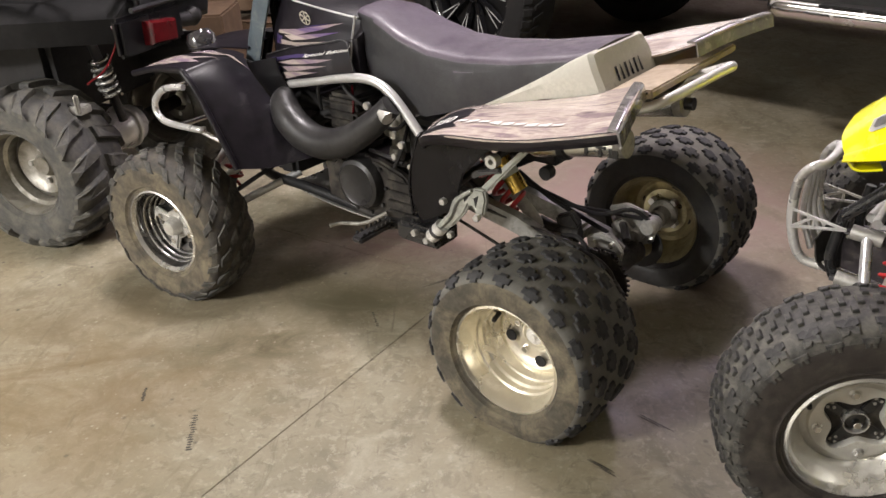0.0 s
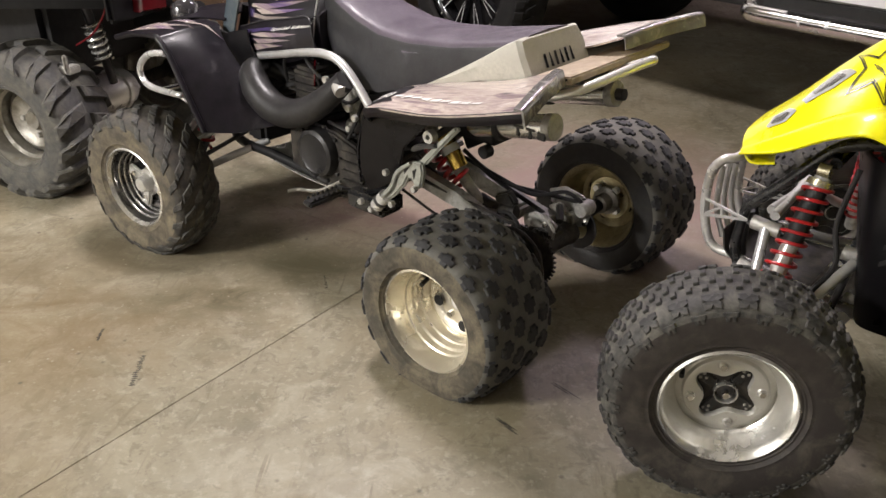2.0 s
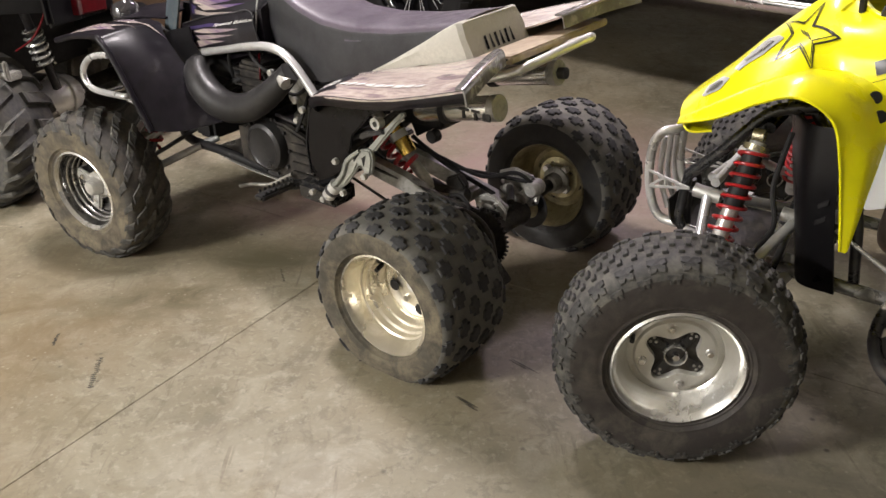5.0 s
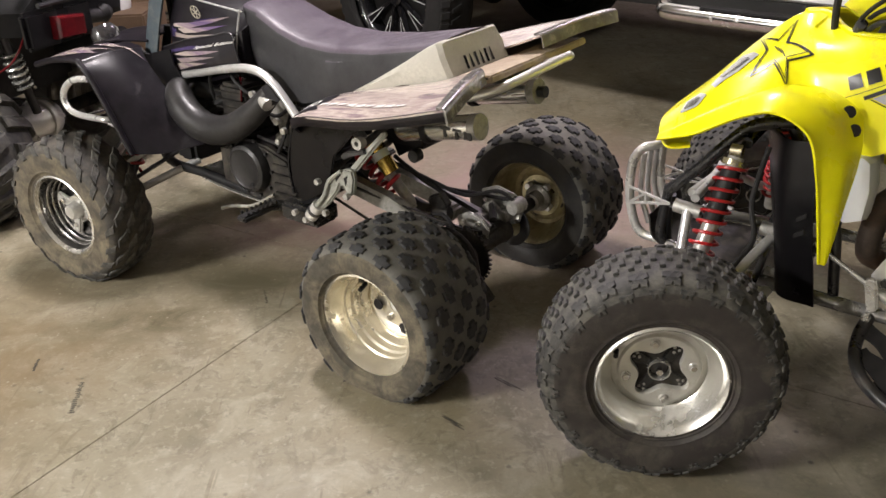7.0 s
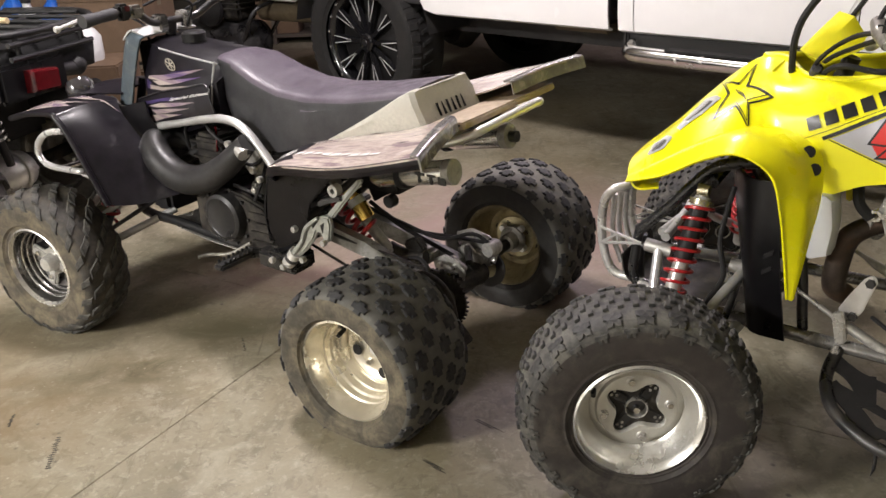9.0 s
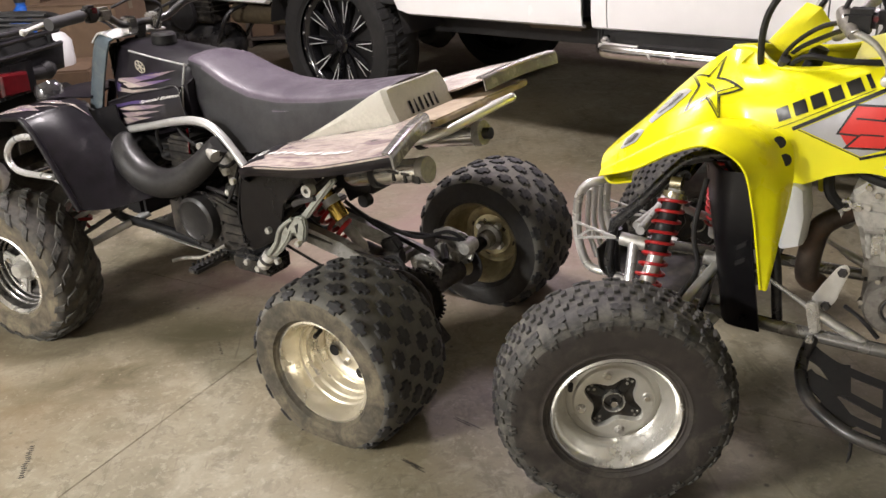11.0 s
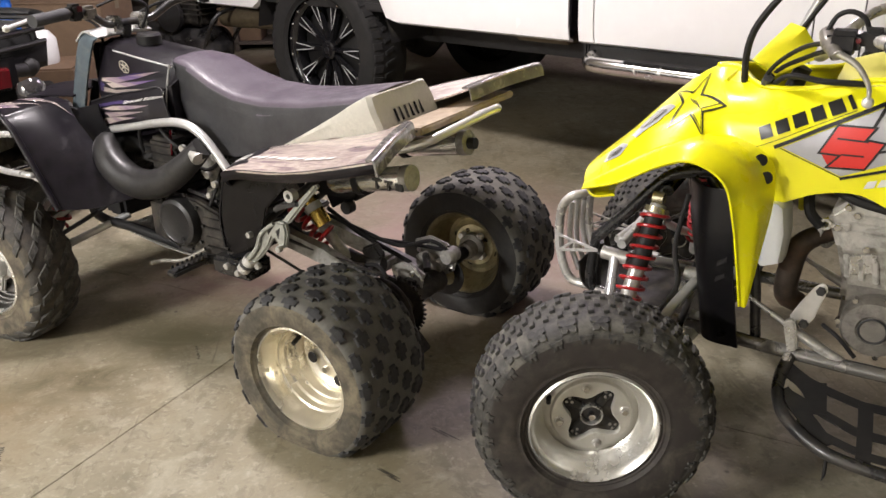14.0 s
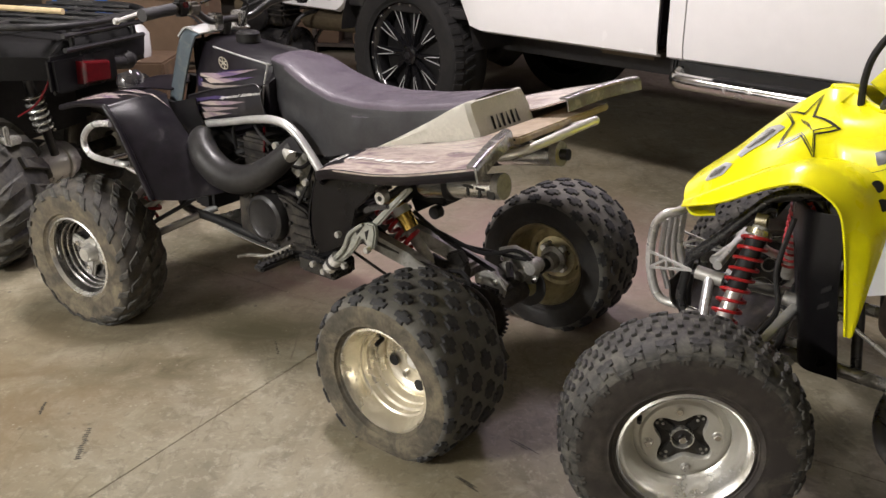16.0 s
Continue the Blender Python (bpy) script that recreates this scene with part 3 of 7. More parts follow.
def tyre(parent, m, R, Rr, w, knobs, hub, mats, p=0.62, seg=64, label="", loose=None):
    """A tyre carcass with its tread knobs; knobs: (way across, count, length, width, height, shape, shift)."""
    sec = tyre_section(R, Rr, w, p)
    prof = []
    for a in range(-160, 161, 5):
        r, y = sec(radians(a))
        ridge = 0.003 if abs(a) in (115, 130) else 0.0
        if abs(a) > 110:
            y = math.copysign(max(abs(y), 0.43 * w), a)
        prof.append((r, y + math.copysign(ridge, a)))
    bm = lathe(prof, seg)
    crown = sec(radians(74))[0]
    for f in bm.faces:
        c0 = f.calc_center_median()
        f.material_index = 1 if math.hypot(c0.x, c0.z) < crown else 0
    for v in bm.verts:
        if v.co.z < -hub:
            v.co.z = -hub
    ob = part("tyre", bm, [mats[0], mats[2] if len(mats) > 2 else mats[0]], parent, label, at=m)
    if loose is None:
        loose = (m.to_3x3() @ Vector((0, 1, 0))).y > 0
    joined = bmesh.new()
    for across, count, length, width, height, shape, shift in knobs:
        b = knob_mesh(sec, R, Rr, w, across, length, width, height, shape)
        me = bpy.data.meshes.new("tread_knob")
        bmesh.ops.recalc_face_normals(b, faces=b.faces)
        b.to_mesh(me)
        b.free()
        me.materials.append(mats[-1] if shape == "lump" else mats[1])
        for k in range(count):
            turn = Matrix.Rotation(2 * math.pi * (k + shift) / count, 4, "Y")
            if loose:
                kb = new("tread_knob", me)
                kb.parent = ob
                kb.matrix_basis = turn
            else:
                old = len(joined.verts)
                joined.from_mesh(me)
                joined.verts.ensure_lookup_table()
                for v in joined.verts[old:]:
                    v.co = turn @ v.co
    if joined.verts:
        tagged(part("tread", joined, mats[1], ob, smooth=False), kind="stuff")
    else:
        joined.free()
    return ob


# ---- the room ----
def setting(name, bm, material, smooth=False):
    return tagged(part(name, bm, material, None, "", smooth), kind="structure")


floor = setting("floor", box(-9, 9, -5, 11, -0.2, -0.0025, 0), joint_dirt)
tagged(floor, "mottled stained concrete garage floor with saw-cut joints", "floor")
U, V = Vector((math.cos(radians(56)), math.sin(radians(56)))), Vector((-math.sin(radians(56)), math.cos(radians(56))))
JU, JV, GAP = 2.061, 1.332, 0.0008


def slab_piece(u0, u1, v0, v1):
    pts = [(U * a + V * b) for a, b in ((u0, v0), (u1, v0), (u1, v1), (u0, v1))]
    part("slab", slab([(q.x, q.y) for q in pts], -0.10, 0.0, 0.001), concrete, floor, smooth=False)


slab_piece(-9, JU - GAP, -9, JV - GAP)
slab_piece(-9, JU - GAP, JV + GAP, 13)
slab_piece(JU + GAP, 14, -9, 13)


def scuff(x0, y0, x1, y1, w, strands, seed):
    """A rubbed mark: a few thin ragged strokes side by side."""
    rng = random.Random(seed)
    a, b = Vector((x0, y0)), Vector((x1, y1))
    d = (b - a).normalized()
    n = Vector((-d.y, d.x))
    out = bmesh.new()
    for j in range(strands):
        t0, t1 = sorted((rng.uniform(0.0, 0.35), rng.uniform(0.6, 1.0)))
        off = n * ((j + 0.5) / strands - 0.5) * 2.4 * w
        steps = 14
        left, right = [], []
        for k in range(steps + 1):
            q = a.lerp(b, t0 + (t1 - t0) * k / steps) + off
            half = w * 0.42 * math.sin(math.pi * (k + 0.6) / (steps + 1.2)) * rng.uniform(0.35, 1.0)
            left.append(q + n * half)
            right.append(q - n * half)
        join(out, slab([(q.x, q.y) for q in left + right[::-1]], 0.0002, 0.0008 + 0.0001 * j, 0))
    part("scuff", out, oil_mark, floor, smooth=False)


def print_mark(x0, y0, x1, y1, w, count, seed):
    """A short row of crosswise tread dabs."""
    rng = random.Random(seed)
    a, b = Vector((x0, y0)), Vector((x1, y1))
    d = (b - a).normalized()
    n = Vector((-d.y, d.x))
    out = bmesh.new()
    for k in range(count):
        q = a.lerp(b, (k + 0.5) / count) + n * rng.uniform(-0.3, 0.3) * w
        ring = [q + d * math.cos(t) * rng.uniform(0.0015, 0.004) + n * math.sin(t) * w * rng.uniform(0.35, 0.9) for t in (2 * math.pi * i / 9 for i in range(9))]
        join(out, slab([(p0.x, p0.y) for p0 in ring], 0.0002, 0.0008 + 0.0001 * (k % 4), 0))
    part("tread_print", out, oil_mark, floor, smooth=False)


for k, row in enumerate(((0.395, 1.495, 0.31, 1.578, 0.006, 3), (0.548, 1.653, 0.47, 1.735, 0.006, 2), (0.0, 2.52, 0.09, 2.60, 0.006, 2), (-0.12, 2.43, 0.02, 2.50, 0.005, 2))):
    scuff(*row, k)
for k, row in enumerate(((-0.675, 1.655, -0.70, 1.80, 0.012, 15), (-0.865, 1.866, -0.873, 1.93, 0.007, 9), (-0.234, 2.203, -0.26, 2.29, 0.006, 8))):
    print_mark(*row, k)

setting("wall_back", box(-9, 9, 9.5, 9.7, 0, 3.3, 0), wall_dark)
setting("wall_left", box(-5.2, -5.0, -4, 9.5, 0, 3.3, 0), wall_paint)
setting("wall_right", box(7.0, 7.2, -4, 9.5, 0, 3.3, 0), wall_paint)
setting("wall_front", box(-9, 9, -4.2, -4.0, 0, 3.3, 0), wall_paint)
tagged(setting("ceiling", box(-9, 9, -4.2, 9.7, 3.3, 3.4, 0), ceiling_paint), "plain pale garage ceiling", "ceiling")
for lx, ly, lz, lsx, lsy, lw, lc, lt in LAMPS:
    fx = thing("ceiling_light", pose(lx, ly, lz + 0.14, 0, 0, lt), "white fluorescent batten hung from the ceiling", "lamp", "ceiling lights")
    for s in (1, -1):
        if lz < 3:
            part("cord", rod((s * 0.5, 0, 0), (s * 0.5, 0, 3.16 - lz), 0.004, 6), matte_black, fx)
    part("housing", box(-lsx / 2 - 0.05, lsx / 2 + 0.05, -lsy / 2 - 0.03, lsy / 2 + 0.03, -0.08, 0.0, 0.01), label_white, fx)
    part("diffuser", box(-lsx / 2, lsx / 2, -lsy / 2, lsy / 2, -0.12, -0.081, 0.01), diffuser, fx, "glowing acrylic diffuser")


# ---- wheels ----
STARS = [(-0.124, 18, 0.050, 0.034, 0.006, "star", 0.0), (-0.076, 18, 0.052, 0.043, 0.007, "star", 0.5), (-0.025, 18, 0.052, 0.043, 0.007, "star", 0.0), (0.025, 18, 0.052, 0.043, 0.007, "star", 0.5), (0.076, 18, 0.052, 0.043, 0.007, "star", 0.0), (0.124, 18, 0.050, 0.034, 0.006, "star", 0.5)]
SLANTS = [(0.020, 20, 0.066, 0.032, 0.008, "bar", 0.0), (-0.020, 20, 0.066, 0.032, 0.008, "bar", 0.5), (0.058, 20, 0.062, 0.034, 0.008, "bar", 0.4), (-0.058, 20, 0.062, 0.034, 0.008, "bar", 0.9), (0.097, 20, 0.056, 0.032, 0.006, "bar", 0.8), (-0.097, 20, 0.056, 0.032, 0.006, "bar", 0.3)]
FRONTS = [(0.0, 52, 0.012, 0.024, 0.007, "block", 0.0), (0.031, 52, 0.012, 0.017, 0.007, "block", 0.5), (-0.031, 52, 0.012, 0.017, 0.007, "block", 0.5), (0.072, 24, 0.042, 0.036, 0.0045, "clover", 0.0), (-0.072, 24, 0.042, 0.036, 0.006, "clover", 0.0), (0.106, 24, 0.034, 0.020, 0.0028, "tee", 0.5), (-0.106, 24, 0.034, 0.022, 0.005, "tee", 0.5)]
LUGS = [(0.080, 17, 0.11, 0.135, 0.022, "lug", 0.0), (-0.080, 17, 0.11, 0.135, 0.022, "rlug", 0.5)]
TRUCK = [(0.115, 44, 0.045, 0.06, 0.008, "block", 0.0), (0.03, 44, 0.045, 0.07, 0.008, "bar", 0.5)]


def wheel_rear_dish(parent, m, hub, rim_mat, side_rubber, outer=0.252):
    """Wide rear wheel: deep dished alloy rim, knobbed tyre."""
    w = part("rim", lathe([(0.150, -0.112), (0.147, -0.118), (0.140, -0.112), (0.132, -0.098), (0.127, -0.08), (0.116, -0.045), (0.106, -0.024), (0.107, -0.012), (0.1105, -0.008), (0.112, 0.010), (0.116, 0.014), (0.117, 0.034), (0.1225, 0.040), (0.123, 0.058), (0.1275, 0.062), (0.128, 0.082), (0.133, 0.090), (0.136, 0.104), (0.144, 0.118), (0.150, 0.116), (0.152, 0.106), (0.134, 0.085), (0.134, -0.09)], 56), rim_mat, parent, "dished alloy rim caked with dust", at=m)
    part("wheel_disc", lathe([(0.109, -0.022), (0.095, -0.014), (0.082, -0.018), (0.075, -0.026), (0.045, -0.026), (0.040, -0.020), (0.034, -0.020), (0.030, -0.026), (0, -0.026)], 40), rim_mat, w)
    for k in range(4):
        a = math.pi / 2 * k + 0.5
        part("wheel_bolt", bolt_head(0.055 * math.cos(a), -0.018, 0.055 * math.sin(a), 0.010, 0.016), chrome, w)
        b = a + math.pi / 4
        part("lightening_hole", disc(0.072 * math.cos(b), -0.0150, 0.072 * math.sin(b), 0.0165, 0.006, 16), matte_black, w)
    for k in range(4):
        a = math.pi / 2 * k + 0.9
        part("hub_nut", bolt_head(0.050 * math.cos(a), -0.040, 0.050 * math.sin(a), 0.013, 0.022), bright_alu, w)
    part("hub", lathe([(0.024, -0.026), (0.024, -0.016), (0.020, -0.012), (0.010, -0.012), (0.010, -0.004), (0, -0.004)], 20), bright_alu, w)
    part("valve", rod((0.096, 0.0, 0.045), (0.090, 0.034, 0.042), 0.0065), matte_black, w)
    tyre(parent, m, outer, 0.142, 0.27, STARS, hub, [rubber, rubber_knob, side_rubber], 0.52, 60, "knobbed tyre with dusty sidewall", side_rubber is not rubber_dark)
    return w


def wheel_front_black(parent, m, hub):
    w = part("rim", lathe([(0.140, -0.085), (0.128, -0.075), (0.12, -0.05), (0.106, -0.012), (0.107, 0.006), (0.112, 0.010), (0.1125, 0.024), (0.1175, 0.028), (0.118, 0.042), (0.1235, 0.046), (0.124, 0.058), (0.130, 0.07), (0.128, -0.07)], 56), dark_alloy, parent, "dark stepped alloy rim with polished lip", at=m)
    for r, y in ((0.1115, 0.0095), (0.1170, 0.0275), (0.1230, 0.0455)):
        part("rim_ring", lathe([(r - 0.0022, y - 0.001), (r - 0.0008, y + 0.0018), (r + 0.0012, y + 0.0006), (r + 0.0008, y - 0.0012)], 48, closed=True), polished, w, "thin bright ring on the rim")
    part("rim_lip", lathe([(0.128, 0.062), (0.133, 0.074), (0.138, 0.083), (0.144, 0.080), (0.145, 0.072), (0.132, 0.060)], 56, closed=True), polished, w, "polished rim lip")
    part("wheel_disc", lathe([(0.114, -0.005), (0.10, 0.006), (0.088, 0.004), (0.078, -0.004), (0, -0.004)], 40), dark_alloy, w)
    part("hub", lathe([(0.050, 0.0), (0.048, 0.018), (0.034, 0.018), (0.026, 0.05), (0.022, 0.055), (0, 0.055)], 24), cast, w, "bright cast hub")
    for k in range(4):
        a = math.pi / 2 * k + 0.35
        arm = box(0.015, 0.100, -0.019, 0.019, 0.0, 0.018, 0.006)
        for v in arm.verts:
            v.co = Vector((v.co.x, v.co.z + 0.004, v.co.y))
        part("hub_arm", moved(arm, Matrix.Rotation(-a, 4, "Y")), cast, w)
        part("wheel_bolt", bolt_head(0.066 * math.cos(a), 0.022, 0.066 * math.sin(a), 0.010, 0.014), chrome, w)
        b = a + math.pi / 4
        part("lightening_hole", disc(0.083 * math.cos(b), 0.004, 0.083 * math.sin(b), 0.013, 0.006, 16), matte_black, w)
    tyre(parent, m, 0.258, 0.136, 0.185, SLANTS, hub, [rubber_mud_tread, rubber_front, rubber_muddy], 0.58, 60, "knobbed tyre with tan dried mud on the sidewall")
    return w


def star_hole(ease):
    """The outline of a rounded four-pointed opening: radius and angle."""
    out = []
    for k in range(72):
        a = 2 * math.pi * k / 72
        u = 0.5 + 0.5 * math.cos(4 * (a + 0.20 - math.pi / 4))
        out.append((0.046 + 0.0295 * u**1.25 + ease, a))
    return out


def wheel_front_polished(parent, m, hub):
    w = part("rim", lathe([(0.140, -0.085), (0.128, -0.075), (0.12, -0.05), (0.110, 0.0), (0.106, 0.020), (0.112, 0.026), (0.116, 0.040), (0.122, 0.050), (0.128, 0.064), (0.134, 0.078), (0.141, 0.084), (0.146, 0.080), (0.146, 0.072), (0.128, 0.05), (0.128, -0.07)], 64), polished, parent, "polished alloy rim", at=m)
    plate = bmesh.new()
    rings = []
    for lift in (0.010, 0.0285, 0.030):
        rings.append([plate.verts.new((r * math.cos(a), lift, r * math.sin(a))) for r, a in star_hole(0.0 if lift < 0.029 else 0.0012)])
    for r, y in ((0.086, 0.030), (0.089, 0.0285), (0.093, 0.020), (0.108, 0.014)):
        rings.append([plate.verts.new((r * math.cos(a), y, r * math.sin(a))) for _, a in star_hole(0.0)])
    for ra, rb in zip(rings, rings[1:]):
        for k in range(len(ra)):
            plate.faces.new((ra[k], ra[(k + 1) % len(ra)], rb[(k + 1) % len(rb)], rb[k]))
    part("wheel_disc", plate, plate_alloy, w, "flat satin wheel centre with a star-shaped opening")
    part("hub_carrier", lathe([(0.084, 0.009), (0.083, 0.012), (0.050, 0.014), (0.030, 0.016), (0, 0.016)], 40), grimy, w, "black hub carrier behind the opening")
    part("hub_ring", lathe([(0.021, 0.014), (0.023, 0.030), (0.0255, 0.031), (0.026, 0.014)], 28, closed=True), alu, w, "bright hub ring")
    part("hub_cap", lathe([(0.019, 0.014), (0.018, 0.022), (0.008, 0.024), (0.007, 0.036), (0, 0.037)], 20), steel_dark, w)
    part("axle_nut", bolt_head(0, 0.034, 0, 0.0085, 0.010), chrome, w)
    for k in range(4):
        a = math.pi / 2 * k - 0.20
        part("wheel_bolt", bolt_head(0.0745 * math.cos(a), 0.035, 0.0745 * math.sin(a), 0.0080, 0.012), chrome, w)
        part("bolt_washer", disc(0.0745 * math.cos(a), 0.031, 0.0745 * math.sin(a), 0.0118, 0.004, 20), alu, w)
        b = a + math.pi / 4
        part("carrier_arm", moved(box(0.024, 0.072, -0.0125, 0.0125, 0.012, 0.020, 0.003), Matrix.Rotation(-b, 4, "Y") @ Matrix.Rotation(math.radians(-90), 4, "X")), frame_black, w)
        for dr, da in ((0.064, 0.10), (0.064, -0.10), (0.053, 0.0)):
            part("carrier_hole", disc(dr * math.cos(b + da), 0.0205, dr * math.sin(b + da), 0.0036, 0.003, 10), grimy_alu, w)
    part("valve", rod((0.096, 0.024, 0.046), (0.100, 0.050, 0.047), 0.0055), matte_black, w)
    tyre(parent, m, 0.268, 0.138, 0.185, FRONTS, hub, [rubber_front, rubber_worn, rubber_dark], 0.58, 64, "knobbed tyre with worn dusty sidewall")
    return w


def wheel_utility(parent, m, hub):
    w = part("rim", lathe([(0.165, -0.12), (0.152, -0.10), (0.145, -0.06), (0.138, 0.0), (0.13, 0.02), (0.134, 0.045), (0.146, 0.055), (0.148, 0.09), (0.156, 0.105), (0.163, 0.116), (0.169, 0.112), (0.169, 0.10), (0.15, 0.08), (0.15, -0.08)], 56), muddy_rim, parent, "grey steel rim dulled by mud", at=m)
    part("wheel_disc", lathe([(0.134, 0.0), (0.11, 0.016), (0.09, 0.0), (0.05, -0.01), (0.045, 0.0), (0.035, 0.02), (0, 0.02)], 40), muddy_rim, w)
    for k in range(4):
        a = math.pi / 2 * k
        part("wheel_bolt", bolt_head(0.065 * math.cos(a), 0.0, 0.065 * math.sin(a), 0.011, 0.02), cast, w)
    tyre(parent, m, 0.292, 0.158, 0.27, LUGS, hub, [utility_rubber, utility_rubber], 0.55, 56, "mud tyre with deep chevron lugs, caked in dry mud")
    return w


# ---- black and purple sport quad ----
BX = pose(0.426, 2.065, 0, 0, 0, 141.5)
quad = thing("sport_quad", BX, "black and purple sport quad with faded flame fenders and long seat", "quad bike")
HUB = 0.226
wheel_rear_dish(quad, pose(0.010, 0.350, 0.202), 0.202, dirty_rim, rubber_side, 0.243)
# far wheel: sidewall coloured dark for the shadow it stands in
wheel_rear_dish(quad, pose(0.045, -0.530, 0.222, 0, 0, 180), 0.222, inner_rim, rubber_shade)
wheel_front_black(quad, pose(1.315, 0.470, 0.240, 0, 0, 8), 0.240)
wheel_front_black(quad, pose(1.315, -0.475, 0.240, 0, 0, 188), 0.240)

# seat: sections along the machine
SEAT = [(0.83, 0.890, 0.070, 0.84), (0.78, 0.918, 0.095, 0.74), (0.70, 0.908, 0.112, 0.68), (0.60, 0.868, 0.122, 0.645), (0.50, 0.842, 0.128, 0.648), (0.38, 0.836, 0.132, 0.685), (0.22, 0.850, 0.132, 0.735), (0.08, 0.874, 0.130, 0.775), (-0.008, 0.890, 0.124, 0.80)]


def seat_section(x, top, half, low):
    side = [(half + 0.006, low), (half + 0.010, low + 0.35 * (top - low)), (half + 0.004, low + 0.68 * (top - low)), (half + 0.002, top - 0.045), (half - 0.001, top - 0.032), (half * 0.985, top - 0.0225), (half * 0.95, top - 0.014), (half * 0.89, top - 0.0085), (half * 0.80, top - 0.005), (half * 0.62, top - 0.002), (0, top + 0.002)]
    lean = 0.05 * max(0, (x - 0.55) / 0.3)
    pts = [(x - lean * (1 - (z - low) / (top - low + 1e-6)), y, z) for y, z in side]
    return pts + [(a, -b, c0) for a, b, c0 in pts[-2::-1]]


sx = [q[0] for q in SEAT][::-1]
sections = []
for x in np.linspace(0.83, -0.008, 34):
    row = [float(np.interp(x, sx, [q[k] for q in SEAT][::-1])) for k in (1, 2, 3)]
    sections.append(seat_section(float(x), *row))
bm = loft(sections)
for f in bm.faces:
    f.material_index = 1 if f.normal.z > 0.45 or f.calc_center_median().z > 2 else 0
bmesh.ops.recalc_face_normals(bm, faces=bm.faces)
# upward and upper rear faces get the painted sheen colour
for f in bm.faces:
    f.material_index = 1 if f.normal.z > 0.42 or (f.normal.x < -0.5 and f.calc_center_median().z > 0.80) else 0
part("seat", bm, [vinyl, vinyl_top_sheen], quad, "long black vinyl seat, purple-grey sheen painted on top")
TAIL = ((0.31, 0.31, 0.143, 0.700, 0.712), (0.20, 0.20, 0.148, 0.735, 0.770), (0.10, 0.10, 0.148, 0.765, 0.826), (0.03, 0.00, 0.147, 0.778, 0.868), (-0.004, -0.052, 0.142, 0.783, 0.886), (-0.016, -0.064, 0.130, 0.787, 0.884))
tail = part("seat_tail", loft([[(xb, hw, zl), (0.35 * xb + 0.65 * xt, hw + 0.002, 0.35 * zl + 0.65 * zt), (xt, hw - 0.006, zt - 0.004), (xt, hw - 0.020, zt), (xt, 0.020 - hw, zt), (xt, 0.006 - hw, zt - 0.004), (0.35 * xb + 0.65 * xt, -hw - 0.002, 0.35 * zl + 0.65 * zt), (xb, -hw, zl)] for xt, xb, hw, zl, zt in TAIL]), grey_vinyl, quad, "pale grey seat end")
for k in range(6):
    y0 = 0.066 - 0.0235 * k
    ring = [(y0, 0.809), (y0 - 0.0125, 0.809), (y0 - 0.0085, 0.842), (y0 - 0.004, 0.842)] if k % 2 else [(y0, 0.809), (y0 - 0.011, 0.809), (y0 - 0.0125, 0.842), (y0 - 0.0015, 0.842)]
    bar = bmesh.new()
    bar.faces.new([bar.verts.new((-0.0185 - (0.884 - z) * 0.495, y, z)) for y, z in ring])
    bmesh.ops.solidify(bar, geom=bar.faces[:], thickness=0.0006)
    part("letter_bar", bar, decal_black, tail, "black bar of the seat lettering")

# tank and covers
TANK = [(1.13, 0.072, 0.118, 0.70, 0.945), (1.08, 0.088, 0.138, 0.70, 0.944), (1.00, 0.094, 0.145, 0.70, 0.932), (0.90, 0.098, 0.147, 0.71, 0.922), (0.80, 0.096, 0.146, 0.72, 0.914), (0.745, 0.084, 0.136, 0.73, 0.905)]
bm = loft([[(x, s * y, z) for s, y, z in ((1, hb, zl), (1, hb, zl + 0.11), (1, ht + 0.018, zt - 0.05), (1, ht + 0.006, zt - 0.016), (1, ht - 0.03, zt), (-1, ht - 0.03, zt), (-1, ht + 0.006, zt - 0.016), (-1, ht + 0.018, zt - 0.05), (-1, hb, zl + 0.11), (-1, hb, zl))] for x, ht, hb, zl, zt in TANK])
tank = part("fuel_tank", bm, deep_purple, quad, "glossy black and purple tank cover with cream flames")
# thin silver tubes added to draw the highlights along the tank's edges
part("tank_edge_glint", tube([(1.03, 0.112, 0.922), (0.90, 0.116, 0.908), (0.76, 0.110, 0.892)], 0.0030, 6, 4), silver_paint, tank)
part("tank_edge_glint", tube([(0.765, 0.115, 0.90), (0.765, 0.140, 0.82), (0.775, 0.150, 0.72)], 0.0032, 6, 4), silver_paint, tank)
# thin metal tube added for the glint along the cover's outline
part("cover_edge_glint", tube([(1.14, 0.148, 0.752), (1.00, 0.158, 0.792), (0.87, 0.160, 0.818), (0.775, 0.158, 0.836), (0.748, 0.168, 0.790), (0.735, 0.168, 0.74)], 0.0018, 6, 5), steel_dark, tank)
part("filler_cap", moved(lathe([(0, 0.035), (0.034, 0.035), (0.040, 0.028), (0.041, 0.0), (0, 0)], 20), pose(0.985, 0.0, 0.930, 90, 0, 0)), matte_black, quad)
low = part("side_cover", sheet([[(1.165, 0.135, 0.745), (1.13, 0.160, 0.71), (1.10, 0.163, 0.672)], [(1.02, 0.150, 0.785), (1.00, 0.172, 0.735), (0.99, 0.172, 0.682)], [(0.88, 0.152, 0.812), (0.87, 0.174, 0.752), (0.86, 0.174, 0.70)], [(0.765, 0.150, 0.832), (0.75, 0.166, 0.780), (0.735, 0.162, 0.735)]], 0.006), deep_purple, quad, "glossy purple-black lower side cover")


